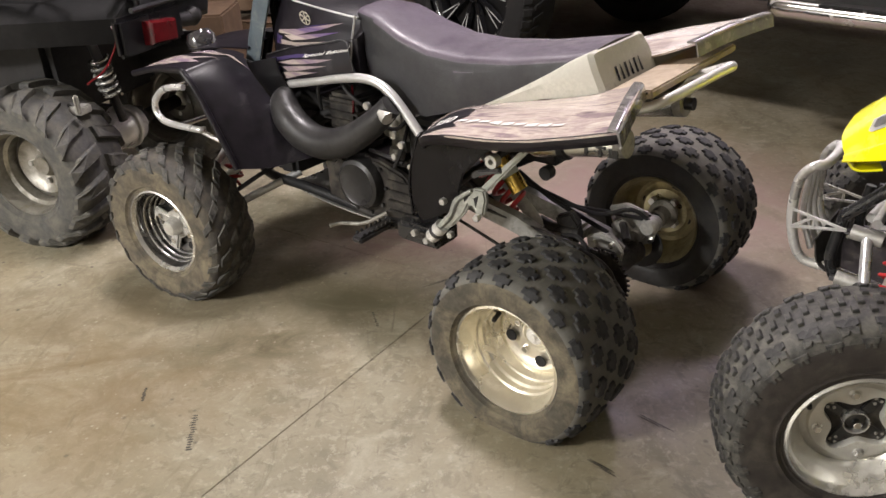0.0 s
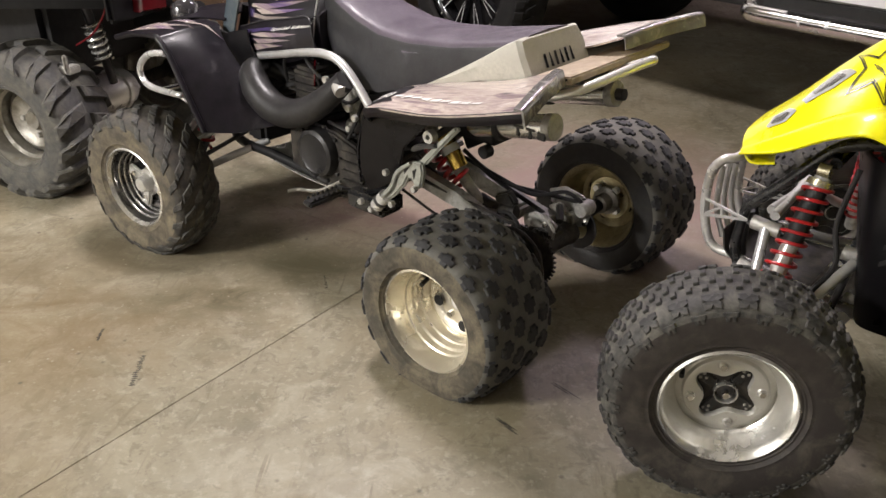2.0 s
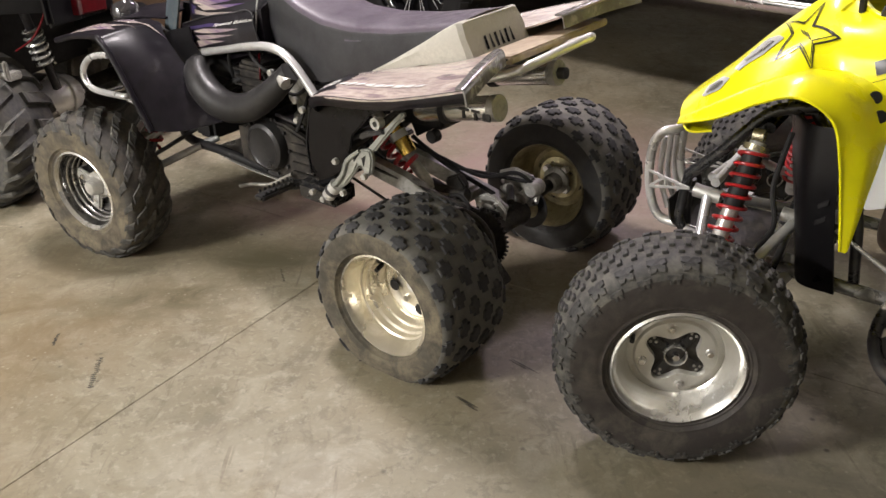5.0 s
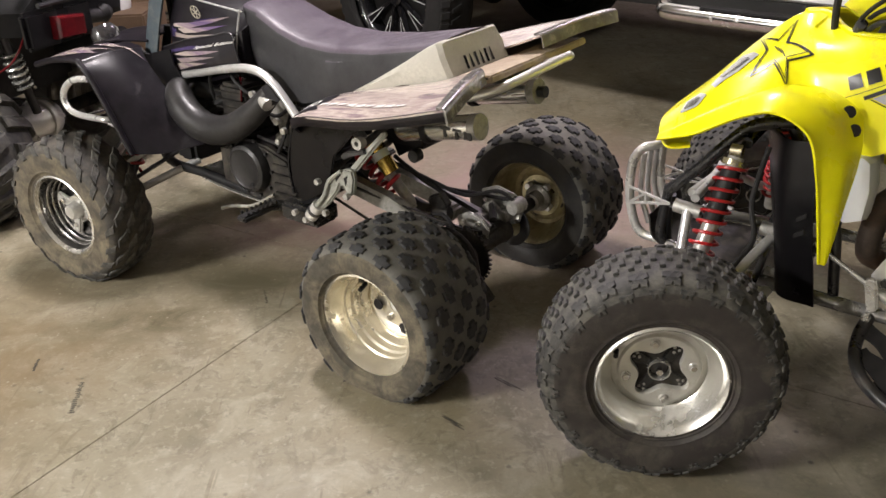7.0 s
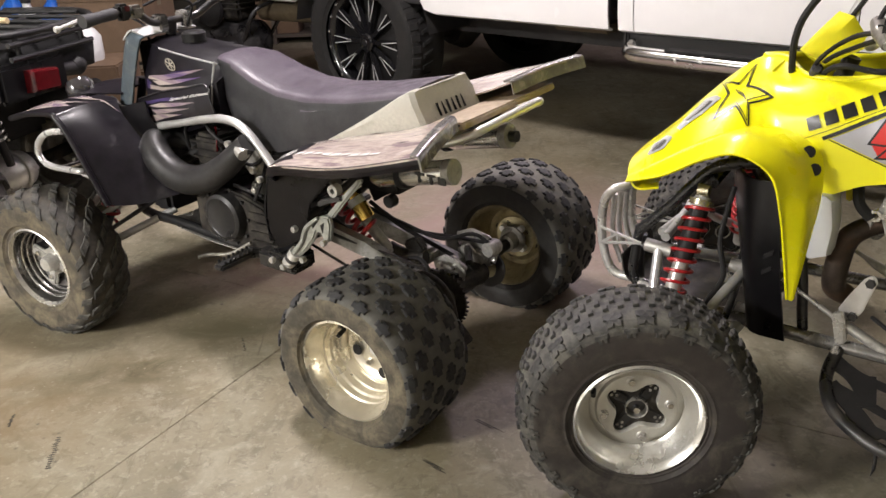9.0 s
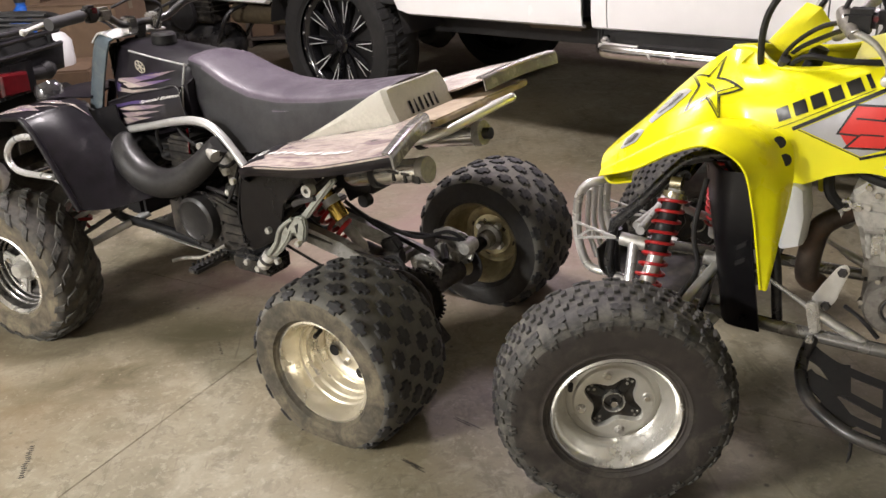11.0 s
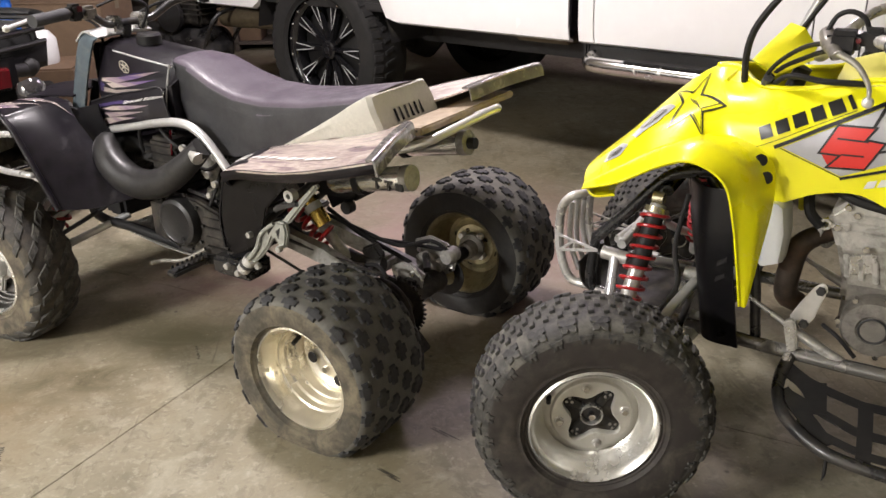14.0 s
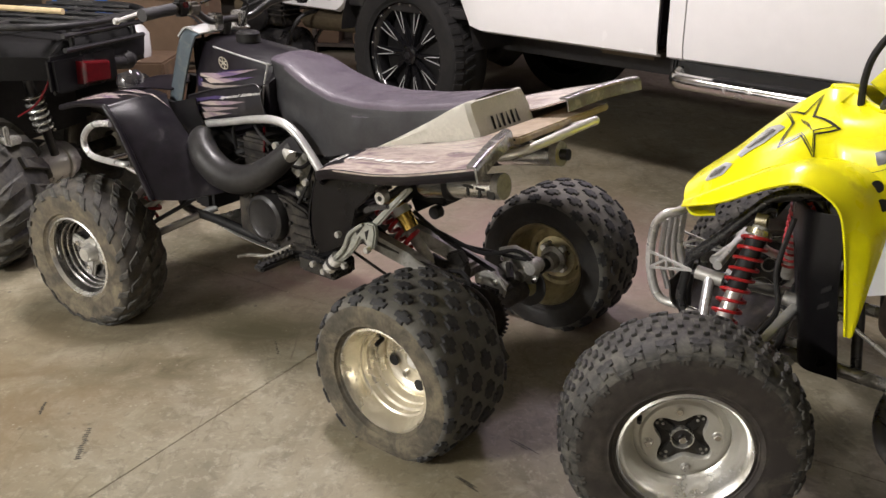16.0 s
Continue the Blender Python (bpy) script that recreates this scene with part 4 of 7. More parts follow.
def flame_decal(pieces, target, material, parent, name="flame_graphic"):
    tree = BVHTree.FromBMesh(_bm_of(target))
    for poly in pieces:
        part(name, draped(flat_poly(poly), tree, 0.0022), material, parent, smooth=False)


def _bm_of(ob):
    b = bmesh.new()
    b.from_mesh(ob.data)
    return b


flame_decal([[(1.095, 0.822), (1.085, 0.832), (1.00, 0.841), (0.947, 0.851), (0.816, 0.873), (0.90, 0.847), (0.965, 0.832), (1.01, 0.822)], [(1.06, 0.818), (0.97, 0.828), (0.822, 0.848), (0.90, 0.828), (0.955, 0.816), (1.02, 0.808)], [(1.095, 0.790), (1.07, 0.806), (1.00, 0.804), (0.86, 0.822), (0.94, 0.803), (1.00, 0.793)]], tank, decal_cream, tank)
flame_decal([[(1.102, 0.788), (1.098, 0.820), (1.065, 0.814), (1.085, 0.803), (1.073, 0.792)], [(1.00, 0.845), (0.93, 0.858), (0.86, 0.868), (0.93, 0.855)]], tank, decal_purple, tank)
flame_decal([[(1.078, 0.736), (1.001, 0.755), (0.933, 0.764), (0.822, 0.777), (0.882, 0.761), (0.94, 0.750), (1.01, 0.740)], [(1.05, 0.728), (0.96, 0.742), (0.845, 0.756), (0.907, 0.741), (0.965, 0.728), (1.02, 0.718)], [(1.078, 0.688), (1.045, 0.712), (0.99, 0.722), (0.880, 0.734), (0.975, 0.710), (1.040, 0.691)]], low, decal_cream, low)
flame_decal([[(1.128, 0.728), (1.120, 0.742), (0.977, 0.774), (0.880, 0.786), (0.933, 0.770), (1.001, 0.760), (1.080, 0.740)], [(1.115, 0.704), (1.080, 0.730), (1.052, 0.722), (1.080, 0.696)]], low, decal_purple, low)
word = lettering("Special Edition", 0.0115, 0.0003, 0.4, 2.95)
for v in word.verts:
    v.co = Vector((0.953 - v.co.x * 0.98, 0.0, 0.767 + v.co.y + 0.20 * v.co.x))
part("cover_lettering", draped(word, BVHTree.FromBMesh(_bm_of(low)), 0.003), decal_white, low, "small white italic lettering", smooth=False)
# plain round badge
ringbm = join(lathe([(0.019, 0), (0.022, 0), (0.022, 0.001), (0.019, 0.001)], 28, closed=True), lathe([(0, 0), (0.004, 0), (0.004, 0.001), (0, 0.001)], 12))
for k in range(6):
    spoke = box(0.004, 0.0195, -0.0005, 0.0005, -0.0018, 0.0018, 0)
    join(ringbm, moved(spoke, Matrix.Rotation(k * math.pi / 3 + 0.52, 4, "Y")))
part("round_badge", moved(ringbm, pose(0.955, 0.1365, 0.880, -14, 0, 0)), badge_cream, tank, "cream ring badge")
part("tape_strip", sheet([[(1.275, 0.085, 0.70), (1.265, 0.145, 0.70), (1.185, 0.156, 0.70)], [(1.235, 0.08, 0.82), (1.225, 0.138, 0.82), (1.145, 0.148, 0.82)], [(1.195, 0.075, 0.940), (1.185, 0.125, 0.940), (1.105, 0.132, 0.938)], [(1.15, 0.07, 0.978), (1.145, 0.11, 0.976), (1.09, 0.12, 0.958)]], 0.006), tape_blue, quad, "worn blue-grey tape over the front shroud")
part("tape_top", sheet([[(1.195, 0.128, 0.944), (1.195, 0.0, 0.950), (1.195, -0.1, 0.945)], [(1.155, 0.122, 0.976), (1.155, 0.0, 0.980), (1.155, -0.1, 0.975)], [(1.09, 0.118, 0.960), (1.09, 0.0, 0.962), (1.09, -0.1, 0.96)]], 0.006), silver_paint, quad)
part("radiator", box(1.15, 1.19, -0.13, 0.08, 0.60, 0.93, 0.01), matte_black, quad)
part("steering_stem", rod((1.20, 0, 0.62), (1.09, 0, 0.99), 0.018), steel_dark, quad)

# handlebar
bar = part("handlebar", tube([(0.955, 0.40, 1.055), (0.985, 0.27, 1.06), (1.04, 0.17, 1.045), (1.07, 0.09, 1.00), (1.085, 0.0, 0.995), (1.07, -0.09, 1.00), (1.04, -0.17, 1.045), (0.985, -0.27, 1.06), (0.955, -0.40, 1.055)], 0.0125, 10, 6), frame_black, quad)
for s in (1, -1):
    part("grip", tube([(0.952, s * 0.415, 1.055), (0.965, s * 0.35, 1.058), (0.978, s * 0.29, 1.06)], [0.019, 0.017, 0.018], 12), grip_rubber, bar, "ribbed grey rubber grip")
    part("switch_box", box(0.965, 1.005, min(s * 0.235, s * 0.275), max(s * 0.235, s * 0.275), 1.035, 1.085, 0.008), matte_black, bar)
    part("lever", tube([(1.02, s * 0.25, 1.06), (1.055, s * 0.33, 1.05), (1.04, s * 0.44, 1.035)], [0.008, 0.007, 0.006], 8), label_white, bar, "pale lever")
    part("lever_ball", moved(lathe([(0, -0.011), (0.008, -0.008), (0.011, 0), (0.008, 0.008), (0, 0.011)], 12), Matrix.Translation((1.038, s * 0.445, 1.034))), label_white, bar)
    part("bar_clamp", box(1.06, 1.11, s * 0.05 - 0.018, s * 0.05 + 0.018, 0.965, 1.02, 0.006), chrome, bar, "bright alloy clamp")
part("kill_switch", box(0.962, 0.970, 0.240, 0.258, 1.062, 1.078, 0.002), red_lens, bar)
part("perch", box(1.0, 1.04, 0.16, 0.21, 1.03, 1.07, 0.010), engine_grey, bar)
part("cable", tube([(1.01, 0.24, 1.05), (1.10, 0.16, 1.03), (1.16, 0.06, 0.98), (1.17, 0.04, 0.90)], 0.005, 6), matte_black, bar)
part("cable", tube([(1.05, 0.13, 1.06), (1.02, 0.06, 1.08), (1.0, -0.02, 1.05), (1.01, 0.0, 0.98)], 0.005, 6), matte_black, bar)
part("cable", tube([(1.01, -0.24, 1.05), (1.10, -0.16, 1.04), (1.16, -0.06, 0.98), (1.17, -0.04, 0.90)], 0.005, 6), matte_black, bar)

# front fenders
FEN = [[(1.52, 0.40, 0.700), (1.50, 0.31, 0.722), (1.47, 0.18, 0.715)], [(1.38, 0.415, 0.735), (1.36, 0.30, 0.756), (1.34, 0.17, 0.750)], [(1.235, 0.42, 0.752), (1.23, 0.30, 0.764), (1.24, 0.17, 0.748)], [(1.205, 0.42, 0.740), (1.195, 0.305, 0.750), (1.212, 0.185, 0.738)], [(1.165, 0.415, 0.690), (1.14, 0.31, 0.698), (1.160, 0.200, 0.695)], [(1.105, 0.41, 0.58), (1.06, 0.32, 0.590), (1.050, 0.208, 0.605)], [(1.05, 0.40, 0.462), (0.985, 0.32, 0.455), (0.90, 0.225, 0.475)]]
for s in (1, -1):
    bm = sheet(FEN, 0.005)
    lip = tube([r[0] for r in FEN], 0.010, 10, 6)
    if s < 0:
        mirror_y(bm), mirror_y(lip)
    fen = part("front_fender", bm, deep_purple, quad, "glossy black front fender with faded cream flames")
    part("fender_lip", lip, deep_purple, fen)
    tree = BVHTree.FromBMesh(_bm_of(fen))
    for poly in ([(1.50, 0.37), (1.42, 0.30), (1.30, 0.32), (1.20, 0.29), (1.28, 0.335), (1.22, 0.35), (1.36, 0.385)], [(1.47, 0.26), (1.36, 0.22), (1.24, 0.245), (1.17, 0.20), (1.25, 0.275), (1.38, 0.28)]):
        b = bmesh.new()
        b.faces.new([b.verts.new((x, s * y, 0)) for x, y in poly])
        part("flame_graphic", draped(b, tree, 0.003, "z"), decal_cream, fen, smooth=False)
part("inner_flap", prism([(1.49, 0.715), (1.40, 0.60), (1.30, 0.50), (1.16, 0.46), (1.02, 0.46), (1.06, 0.60), (1.15, 0.72), (1.30, 0.745)], 0.17, 0.178, 0.002), matte_black, quad, "black inner fender flap")
part("inner_flap", prism([(1.49, 0.715), (1.40, 0.60), (1.30, 0.50), (1.16, 0.46), (1.02, 0.46), (1.06, 0.60), (1.15, 0.72), (1.30, 0.745)], -0.178, -0.17, 0.002), matte_black, quad)
part("radiator_shroud", box(1.09, 1.19, -0.15, 0.14, 0.34, 0.60, 0.015), matte_black, quad)
part("nose", sheet([[(1.50, 0.19, 0.735), (1.53, 0, 0.75), (1.50, -0.19, 0.735)], [(1.36, 0.17, 0.755), (1.37, 0, 0.765), (1.36, -0.17, 0.755)], [(1.22, 0.16, 0.765), (1.22, 0, 0.79), (1.22, -0.16, 0.765)]], 0.005), deep_purple, quad)
part("headlight", moved(lathe([(0, 0.05), (0.04, 0.045), (0.052, 0.02), (0.045, -0.03), (0.02, -0.06), (0, -0.06)], 24), pose(1.50, 0.13, 0.738, 65, 0, -90)), smoked_dome, quad, "smoked domed headlight")
part("shroud", sheet([[(1.222, 0.180, 0.716), (1.15, 0.184, 0.738), (1.070, 0.176, 0.756)], [(1.16, 0.196, 0.668), (1.11, 0.198, 0.690), (1.045, 0.190, 0.716)], [(1.100, 0.192, 0.615), (1.065, 0.196, 0.640), (1.020, 0.186, 0.674)]], 0.006), black_plastic, quad, "dull black side shroud")

# rear fenders
REAR = [[(0.47, 0.20, 0.598), (0.47, 0.17, 0.625), (0.47, 0.135, 0.64)], [(0.36, 0.33, 0.672), (0.37, 0.23, 0.688), (0.38, 0.135, 0.690)], [(0.24, 0.40, 0.722), (0.26, 0.27, 0.735), (0.27, 0.13, 0.722)], [(0.04, 0.425, 0.752), (0.06, 0.28, 0.775), (0.07, 0.125, 0.768)], [(-0.10, 0.43, 0.785), (-0.08, 0.28, 0.805), (-0.05, 0.125, 0.800)], [(-0.235, 0.42, 0.820), (-0.20, 0.28, 0.838), (-0.15, 0.14, 0.835)]]
for s in (1, -1):
    bent = [float(np.interp(-r[0][0], (-0.47, -0.30, -0.10, 0.25), (0.0, 0.02, 0.068, 0.075))) if s < 0 else 0.0 for r in REAR]
    rows = [[(x, s * y, z + b * (0.4 + 0.6 * (y - 0.13) / 0.29)) for x, y, z in r] for r, b in zip(REAR, bent)]
    fen = part("rear_fender", sheet(rows, 0.005), flame, quad, "rear fender with scratched cream and mauve flames")
    skirt = sheet([[r[0], (r[0][0], r[0][1] - s * 0.004, r[0][2] - 0.016), (r[0][0], r[0][1] - s * 0.016, r[0][2] - 0.030)] for r in rows], 0.005)
    part("fender_skirt", skirt, deep_purple, fen, "dark rolled fender edge")
    a, c0 = Vector(rows[-1][0]), Vector(rows[-1][2])
    b = (a + c0) / 2 + Vector((0.0, 0, 0.006))
    d1, d2 = Vector((-0.004, 0, 0.001)), Vector((-0.014, 0, -0.032))
    part("taped_corner", sheet([[a + Vector((0.02, 0, 0.003)), b + Vector((0.02, 0, 0.003)), c0 + Vector((0.02, 0, 0.003))], [a + d1, b + d1, c0 + d1], [a + d2, b + d2, c0 + d2]], 0.005), tape_clear, fen, "crumpled clear tape over the cracked corner")
tree = BVHTree.FromBMesh(_bm_of([o for o in quad.children if o.name.startswith("rear_fender")][0]))
part("dark_flame_root", draped(top_poly([(0.36, 0.20), (0.36, 0.325), (0.30, 0.362), (0.215, 0.36), (0.25, 0.33), (0.225, 0.30), (0.27, 0.27), (0.25, 0.235), (0.30, 0.20)]), tree, 0.0015, "z"), deep_purple, quad, "dark root of the flame graphics")
word = lettering("350", 0.040, 0.001, 0.35, 1.1)
wmax, hmax = max(v.co.x for v in word.verts), max(v.co.y for v in word.verts)
for v in word.verts:
    a, b = v.co.x / wmax, v.co.y / hmax
    v.co = Vector((0.316 - 0.070 * a + 0.010 * b, 0.335 - 0.004 * a - 0.036 * b, 0))
part("fender_lettering", draped(word, tree, 0.003, "z"), decal_white, quad, "white italic numerals", smooth=False)
rng = random.Random(9)
for k in range(9):
    x0 = 0.23 - 0.036 * k
    b = bmesh.new()
    y0 = 0.335 + 0.005 * k
    b.faces.new([b.verts.new(q) for q in ((x0, y0 - 0.010, 0), (x0 - 0.030, y0 - 0.012, 0), (x0 - 0.026, y0 + rng.uniform(-0.004, 0.006), 0), (x0 + 0.006, y0 + rng.uniform(-0.004, 0.006), 0))])
    part("letter_bar", draped(b, tree, 0.003, "z"), decal_white, quad, smooth=False)
part("tail_panel", sheet([[(0.02, 0.15, 0.765), (0.0, 0.0, 0.775), (0.02, -0.15, 0.765)], [(-0.08, 0.15, 0.80), (-0.08, 0.0, 0.79), (-0.08, -0.15, 0.80)], [(-0.16, 0.13, 0.815), (-0.17, 0.0, 0.795), (-0.16, -0.13, 0.815)]], 0.006), black_plastic, quad)
part("inner_guard", prism([(0.44, 0.64), (0.475, 0.57), (0.49, 0.46), (0.482, 0.40), (0.45, 0.375), (0.40, 0.40), (0.33, 0.445), (0.30, 0.55), (0.22, 0.63), (0.10, 0.70), (0.24, 0.715), (0.36, 0.68)], 0.225, 0.235, 0.003), black_plastic, quad, "black inner mudguard")
part("inner_guard", prism([(0.44, 0.64), (0.475, 0.57), (0.49, 0.46), (0.45, 0.375), (0.33, 0.445), (0.22, 0.63), (0.10, 0.70), (0.24, 0.715)], -0.235, -0.225, 0.003), black_plastic, quad)
part("guard_lip", sheet([[(0.455, 0.235, 0.63), (0.455, 0.215, 0.635), (0.45, 0.18, 0.63)], [(0.49, 0.24, 0.50), (0.495, 0.22, 0.50), (0.49, 0.18, 0.50)], [(0.485, 0.24, 0.395), (0.488, 0.22, 0.39), (0.48, 0.18, 0.39)]], 0.004), black_plastic, quad)

# frame, engine, pipe
for s in (1, -1):
    part("frame_rail", tube([(1.06, s * 0.165, 0.668), (0.96, s * 0.17, 0.690), (0.78, s * 0.17, 0.728), (0.68, s * 0.17, 0.738), (0.61, s * 0.17, 0.718), (0.54, s * 0.17, 0.655), (0.47, s * 0.17, 0.57), (0.42, s * 0.16, 0.48)], 0.0135, 12, 6), silver_paint, quad, "silver painted frame tube")
    part("lower_rail", tube([(1.30, s * 0.12, 0.40), (1.22, s * 0.15, 0.33), (1.0, s * 0.155, 0.322), (0.70, s * 0.155, 0.300), (0.52, s * 0.15, 0.285), (0.42, s * 0.14, 0.33)], 0.017, 10, 6), frame_black, quad)
    part("down_tube", tube([(1.22, s * 0.06, 0.80), (1.27, s * 0.10, 0.55), (1.24, s * 0.14, 0.34)], 0.015, 10), frame_black, quad)
    part("sub_frame", rod((0.55, s * 0.10, 0.66), (-0.06, s * 0.10, 0.74), 0.012), frame_black, quad)
    part("sub_frame", rod((0.42, s * 0.12, 0.45), (0.08, s * 0.10, 0.72), 0.011), grimy, quad)
part("skid_plate", sheet([[(1.15, 0.13, 0.30), (1.15, 0, 0.29), (1.15, -0.13, 0.30)], [(0.9, 0.14, 0.275), (0.9, 0, 0.265), (0.9, -0.14, 0.275)], [(0.62, 0.13, 0.262), (0.62, 0, 0.252), (0.62, -0.13, 0.262)]], 0.004), alu, quad, "scraped alloy skid plate")
engine = part("crankcase", join(box(0.52, 0.93, -0.16, 0.165, 0.29, 0.475, 0.03), box(0.46, 0.62, -0.12, 0.13, 0.33, 0.44, 0.02)), grimy, quad, "grimy black crankcase")
part("clutch_cover", moved(lathe([(0.085, -0.03), (0.085, 0.0), (0.078, 0.018), (0.066, 0.024), (0.060, 0.020), (0, 0.020)], 36), pose(0.725, 0.195, 0.418)), pipe_black, engine, "round black clutch cover")
part("side_case", prism([(0.66, 0.50), (0.56, 0.47), (0.50, 0.40), (0.54, 0.33), (0.70, 0.31), (0.84, 0.33), (0.86, 0.44), (0.80, 0.50)], 0.155, 0.185, 0.008), grimy, engine)
for k in range(4):
    part("case_rib", box(0.50, 0.62, 0.184, 0.194, 0.345 + 0.032 * k, 0.355 + 0.032 * k, 0.002), grimy, engine)
for k in range(10):
    part("case_bolt", bolt_head(0.725 + 0.098 * math.cos(k * 0.628), 0.19, 0.418 + 0.098 * math.sin(k * 0.628), 0.006, 0.010), steel_dark, engine)
for y0 in (0.075, -0.075):
    cyl = part("cylinder", box(0.78, 0.90, y0 - 0.062, y0 + 0.062, 0.47, 0.66, 0.012), grimy, engine)
    for k in range(6):
        part("cylinder_fin", box(0.765, 0.915, y0 - 0.07, y0 + 0.07, 0.50 + 0.026 * k, 0.507 + 0.026 * k, 0.002), grimy, cyl)
    part("spark_lead", tube([(0.84, y0, 0.66), (0.84, y0 + 0.06, 0.70), (0.92, y0 + 0.07, 0.68), (0.94, y0 + 0.05, 0.58)], 0.006, 8), pipe_black, engine)
    part("carburettor", moved(join(lathe([(0, -0.05), (0.03, -0.05), (0.034, 0.0), (0.03, 0.05), (0, 0.05)], 18), box(-0.026, 0.026, -0.028, 0.028, -0.07, 0.07, 0.008)), pose(0.65, y0, 0.565, 0, 0, 90)), grimy_alu, quad, "grimy alloy carburettor")
    part("carb_bowl", moved(lathe([(0, -0.02), (0.024, -0.02), (0.026, 0.0), (0.02, 0.02), (0, 0.02)], 14), pose(0.65, y0 + 0.03, 0.50, 90, 0, 0)), cast, quad)
part("intake_box", box(0.44, 0.60, -0.11, 0.12, 0.48, 0.62, 0.02), matte_black, quad)
part("coolant_hose", tube([(0.90, 0.10, 0.60), (0.96, 0.14, 0.56), (1.06, 0.12, 0.50), (1.14, 0.06, 0.62)], 0.016, 10), matte_black, quad)
part("coolant_hose", tube([(0.86, 0.05, 0.67), (0.92, 0.12, 0.70), (1.05, 0.10, 0.67), (1.16, 0.05, 0.80)], 0.014, 10), matte_black, quad)
part("fuel_hose", tube([(0.70, 0.12, 0.62), (0.76, 0.15, 0.66), (0.82, 0.14, 0.70), (0.84, 0.10, 0.74)], 0.006, 8), matte_black, quad)
for k, pts in enumerate(([(0.60, 0.10, 0.60), (0.58, 0.16, 0.54), (0.62, 0.17, 0.46)], [(0.70, 0.10, 0.66), (0.66, 0.16, 0.62), (0.60, 0.16, 0.60), (0.56, 0.12, 0.64)], [(0.74, 0.13, 0.50), (0.68, 0.17, 0.52), (0.58, 0.16, 0.50)])):
    part("hose", tube(pts, 0.006, 8), matte_black, quad)
part("choke_knob", disc(0.60, 0.165, 0.585, 0.012, 0.02, 14), cast, quad)
part("expansion_pipe", tube([(0.93, 0.08, 0.58), (1.03, 0.13, 0.625), (1.028, 0.195, 0.628), (0.985, 0.222, 0.588), (0.92, 0.228, 0.548), (0.84, 0.228, 0.534), (0.75, 0.225, 0.553), (0.67, 0.215, 0.600), (0.61, 0.205, 0.650), (0.575, 0.195, 0.685)], [0.022, 0.034, 0.044, 0.050, 0.051, 0.049, 0.046, 0.041, 0.036, 0.032], 20, 6), pipe_black, quad, "fat matt black exhaust expansion pipe")
part("expansion_pipe", mirror_y(tube([(0.93, 0.08, 0.58), (1.035, 0.20, 0.645), (0.92, 0.228, 0.545), (0.75, 0.225, 0.553), (0.60, 0.195, 0.655), (0.47, 0.14, 0.66)], [0.022, 0.046, 0.056, 0.050, 0.036, 0.024], 16, 6)), pipe_black, quad)
part("pipe_stub", rod((0.590, 0.215, 0.668), (0.565, 0.222, 0.655), 0.021, 18), cast, quad)
for s, y0, x1, z1 in ((1, 0.03, -0.058, 0.640), (-1, -0.20, -0.105, 0.690)):
    mf = part("muffler", tube([(0.22, y0, z1 - 0.055), (0.20, y0, z1 - 0.05), (x1 + 0.02, y0, z1 - 0.003), (x1, y0, z1)], [0.025, 0.035, 0.035, 0.034], 20, smooth_path=False), polished, quad, "scuffed silver muffler can")
    part("muffler_cap", tube([(x1 + 0.012, y0, z1 - 0.001), (x1 - 0.012, y0, z1 + 0.003)], 0.0375, 20, smooth_path=False), cast, mf)
    if s < 0:
        part("muffler_tip", tube([(x1, y0, z1), (x1 - 0.035, y0, z1 + 0.004)], 0.017, 16, smooth_path=False), steel_dark, mf)
    part("muffler_strap", tube([(0.12, y0, z1 - 0.04), (0.10, y0, z1 - 0.035)], 0.038, 18, smooth_path=False), matte_black, mf)
    if s > 0:
        for k, (xa, xb) in enumerate(((0.045, 0.010), (0.002, -0.028))):
            part("letter_bar", box(xb, xa, y0 + 0.030, y0 + 0.0365, z1 - 0.012, z1 - 0.004, 0.001), decal_black, mf)
            part("letter_bar", box((xa + xb) / 2 - 0.004, (xa + xb) / 2 + 0.006, y0 + 0.030, y0 + 0.0365, z1 - 0.034, z1 - 0.012, 0.001), decal_black, mf)
        part("letter_bar", box(-0.062, -0.036, y0 + 0.030, y0 + 0.0365, z1 - 0.030, z1 - 0.006, 0.001), decal_black, mf)
part("grab_bar", tube([(-0.02, 0.10, 0.735), (-0.10, 0.105, 0.752), (-0.165, 0.095, 0.776), (-0.195, 0.06, 0.792), (-0.25, -0.06, 0.826), (-0.262, -0.105, 0.832), (-0.22, -0.135, 0.812), (-0.10, -0.14, 0.76)], 0.0125, 12, 6), bright_alu, quad, "bright chrome grab bar")

# swingarm, shock, axle
for y0, y1, up in ((0.085, 0.03, 0.032), (-0.10, -0.16, 0.005)):
    part("swingarm_rail", loft([[(x, y + a, z + b) for a, b in ((-0.016, -0.026), (0.016, -0.026), (0.016, 0.026), (-0.016, 0.026))] for x, y, z in ((0.42, y0, 0.375 + up), (0.22, y0, 0.335 + up), (0.04, y1, 0.255))]), dull_alloy, quad, "grimy alloy swingarm rail")
part("swingarm_brace", box(0.10, 0.19, -0.13, 0.075, 0.275, 0.325, 0.012), grimy_alu, quad)
part("axle_carrier", join(moved(lathe([(0.030, -0.11), (0.038, -0.105), (0.040, -0.08), (0.034, -0.07), (0.034, 0.07), (0.040, 0.08), (0.038, 0.105), (0.030, 0.11)], 20), pose(0.0, -0.09, HUB)), box(-0.02, 0.07, -0.14, -0.04, 0.205, 0.275, 0.012)), grimy, quad, "greasy cast axle carrier")
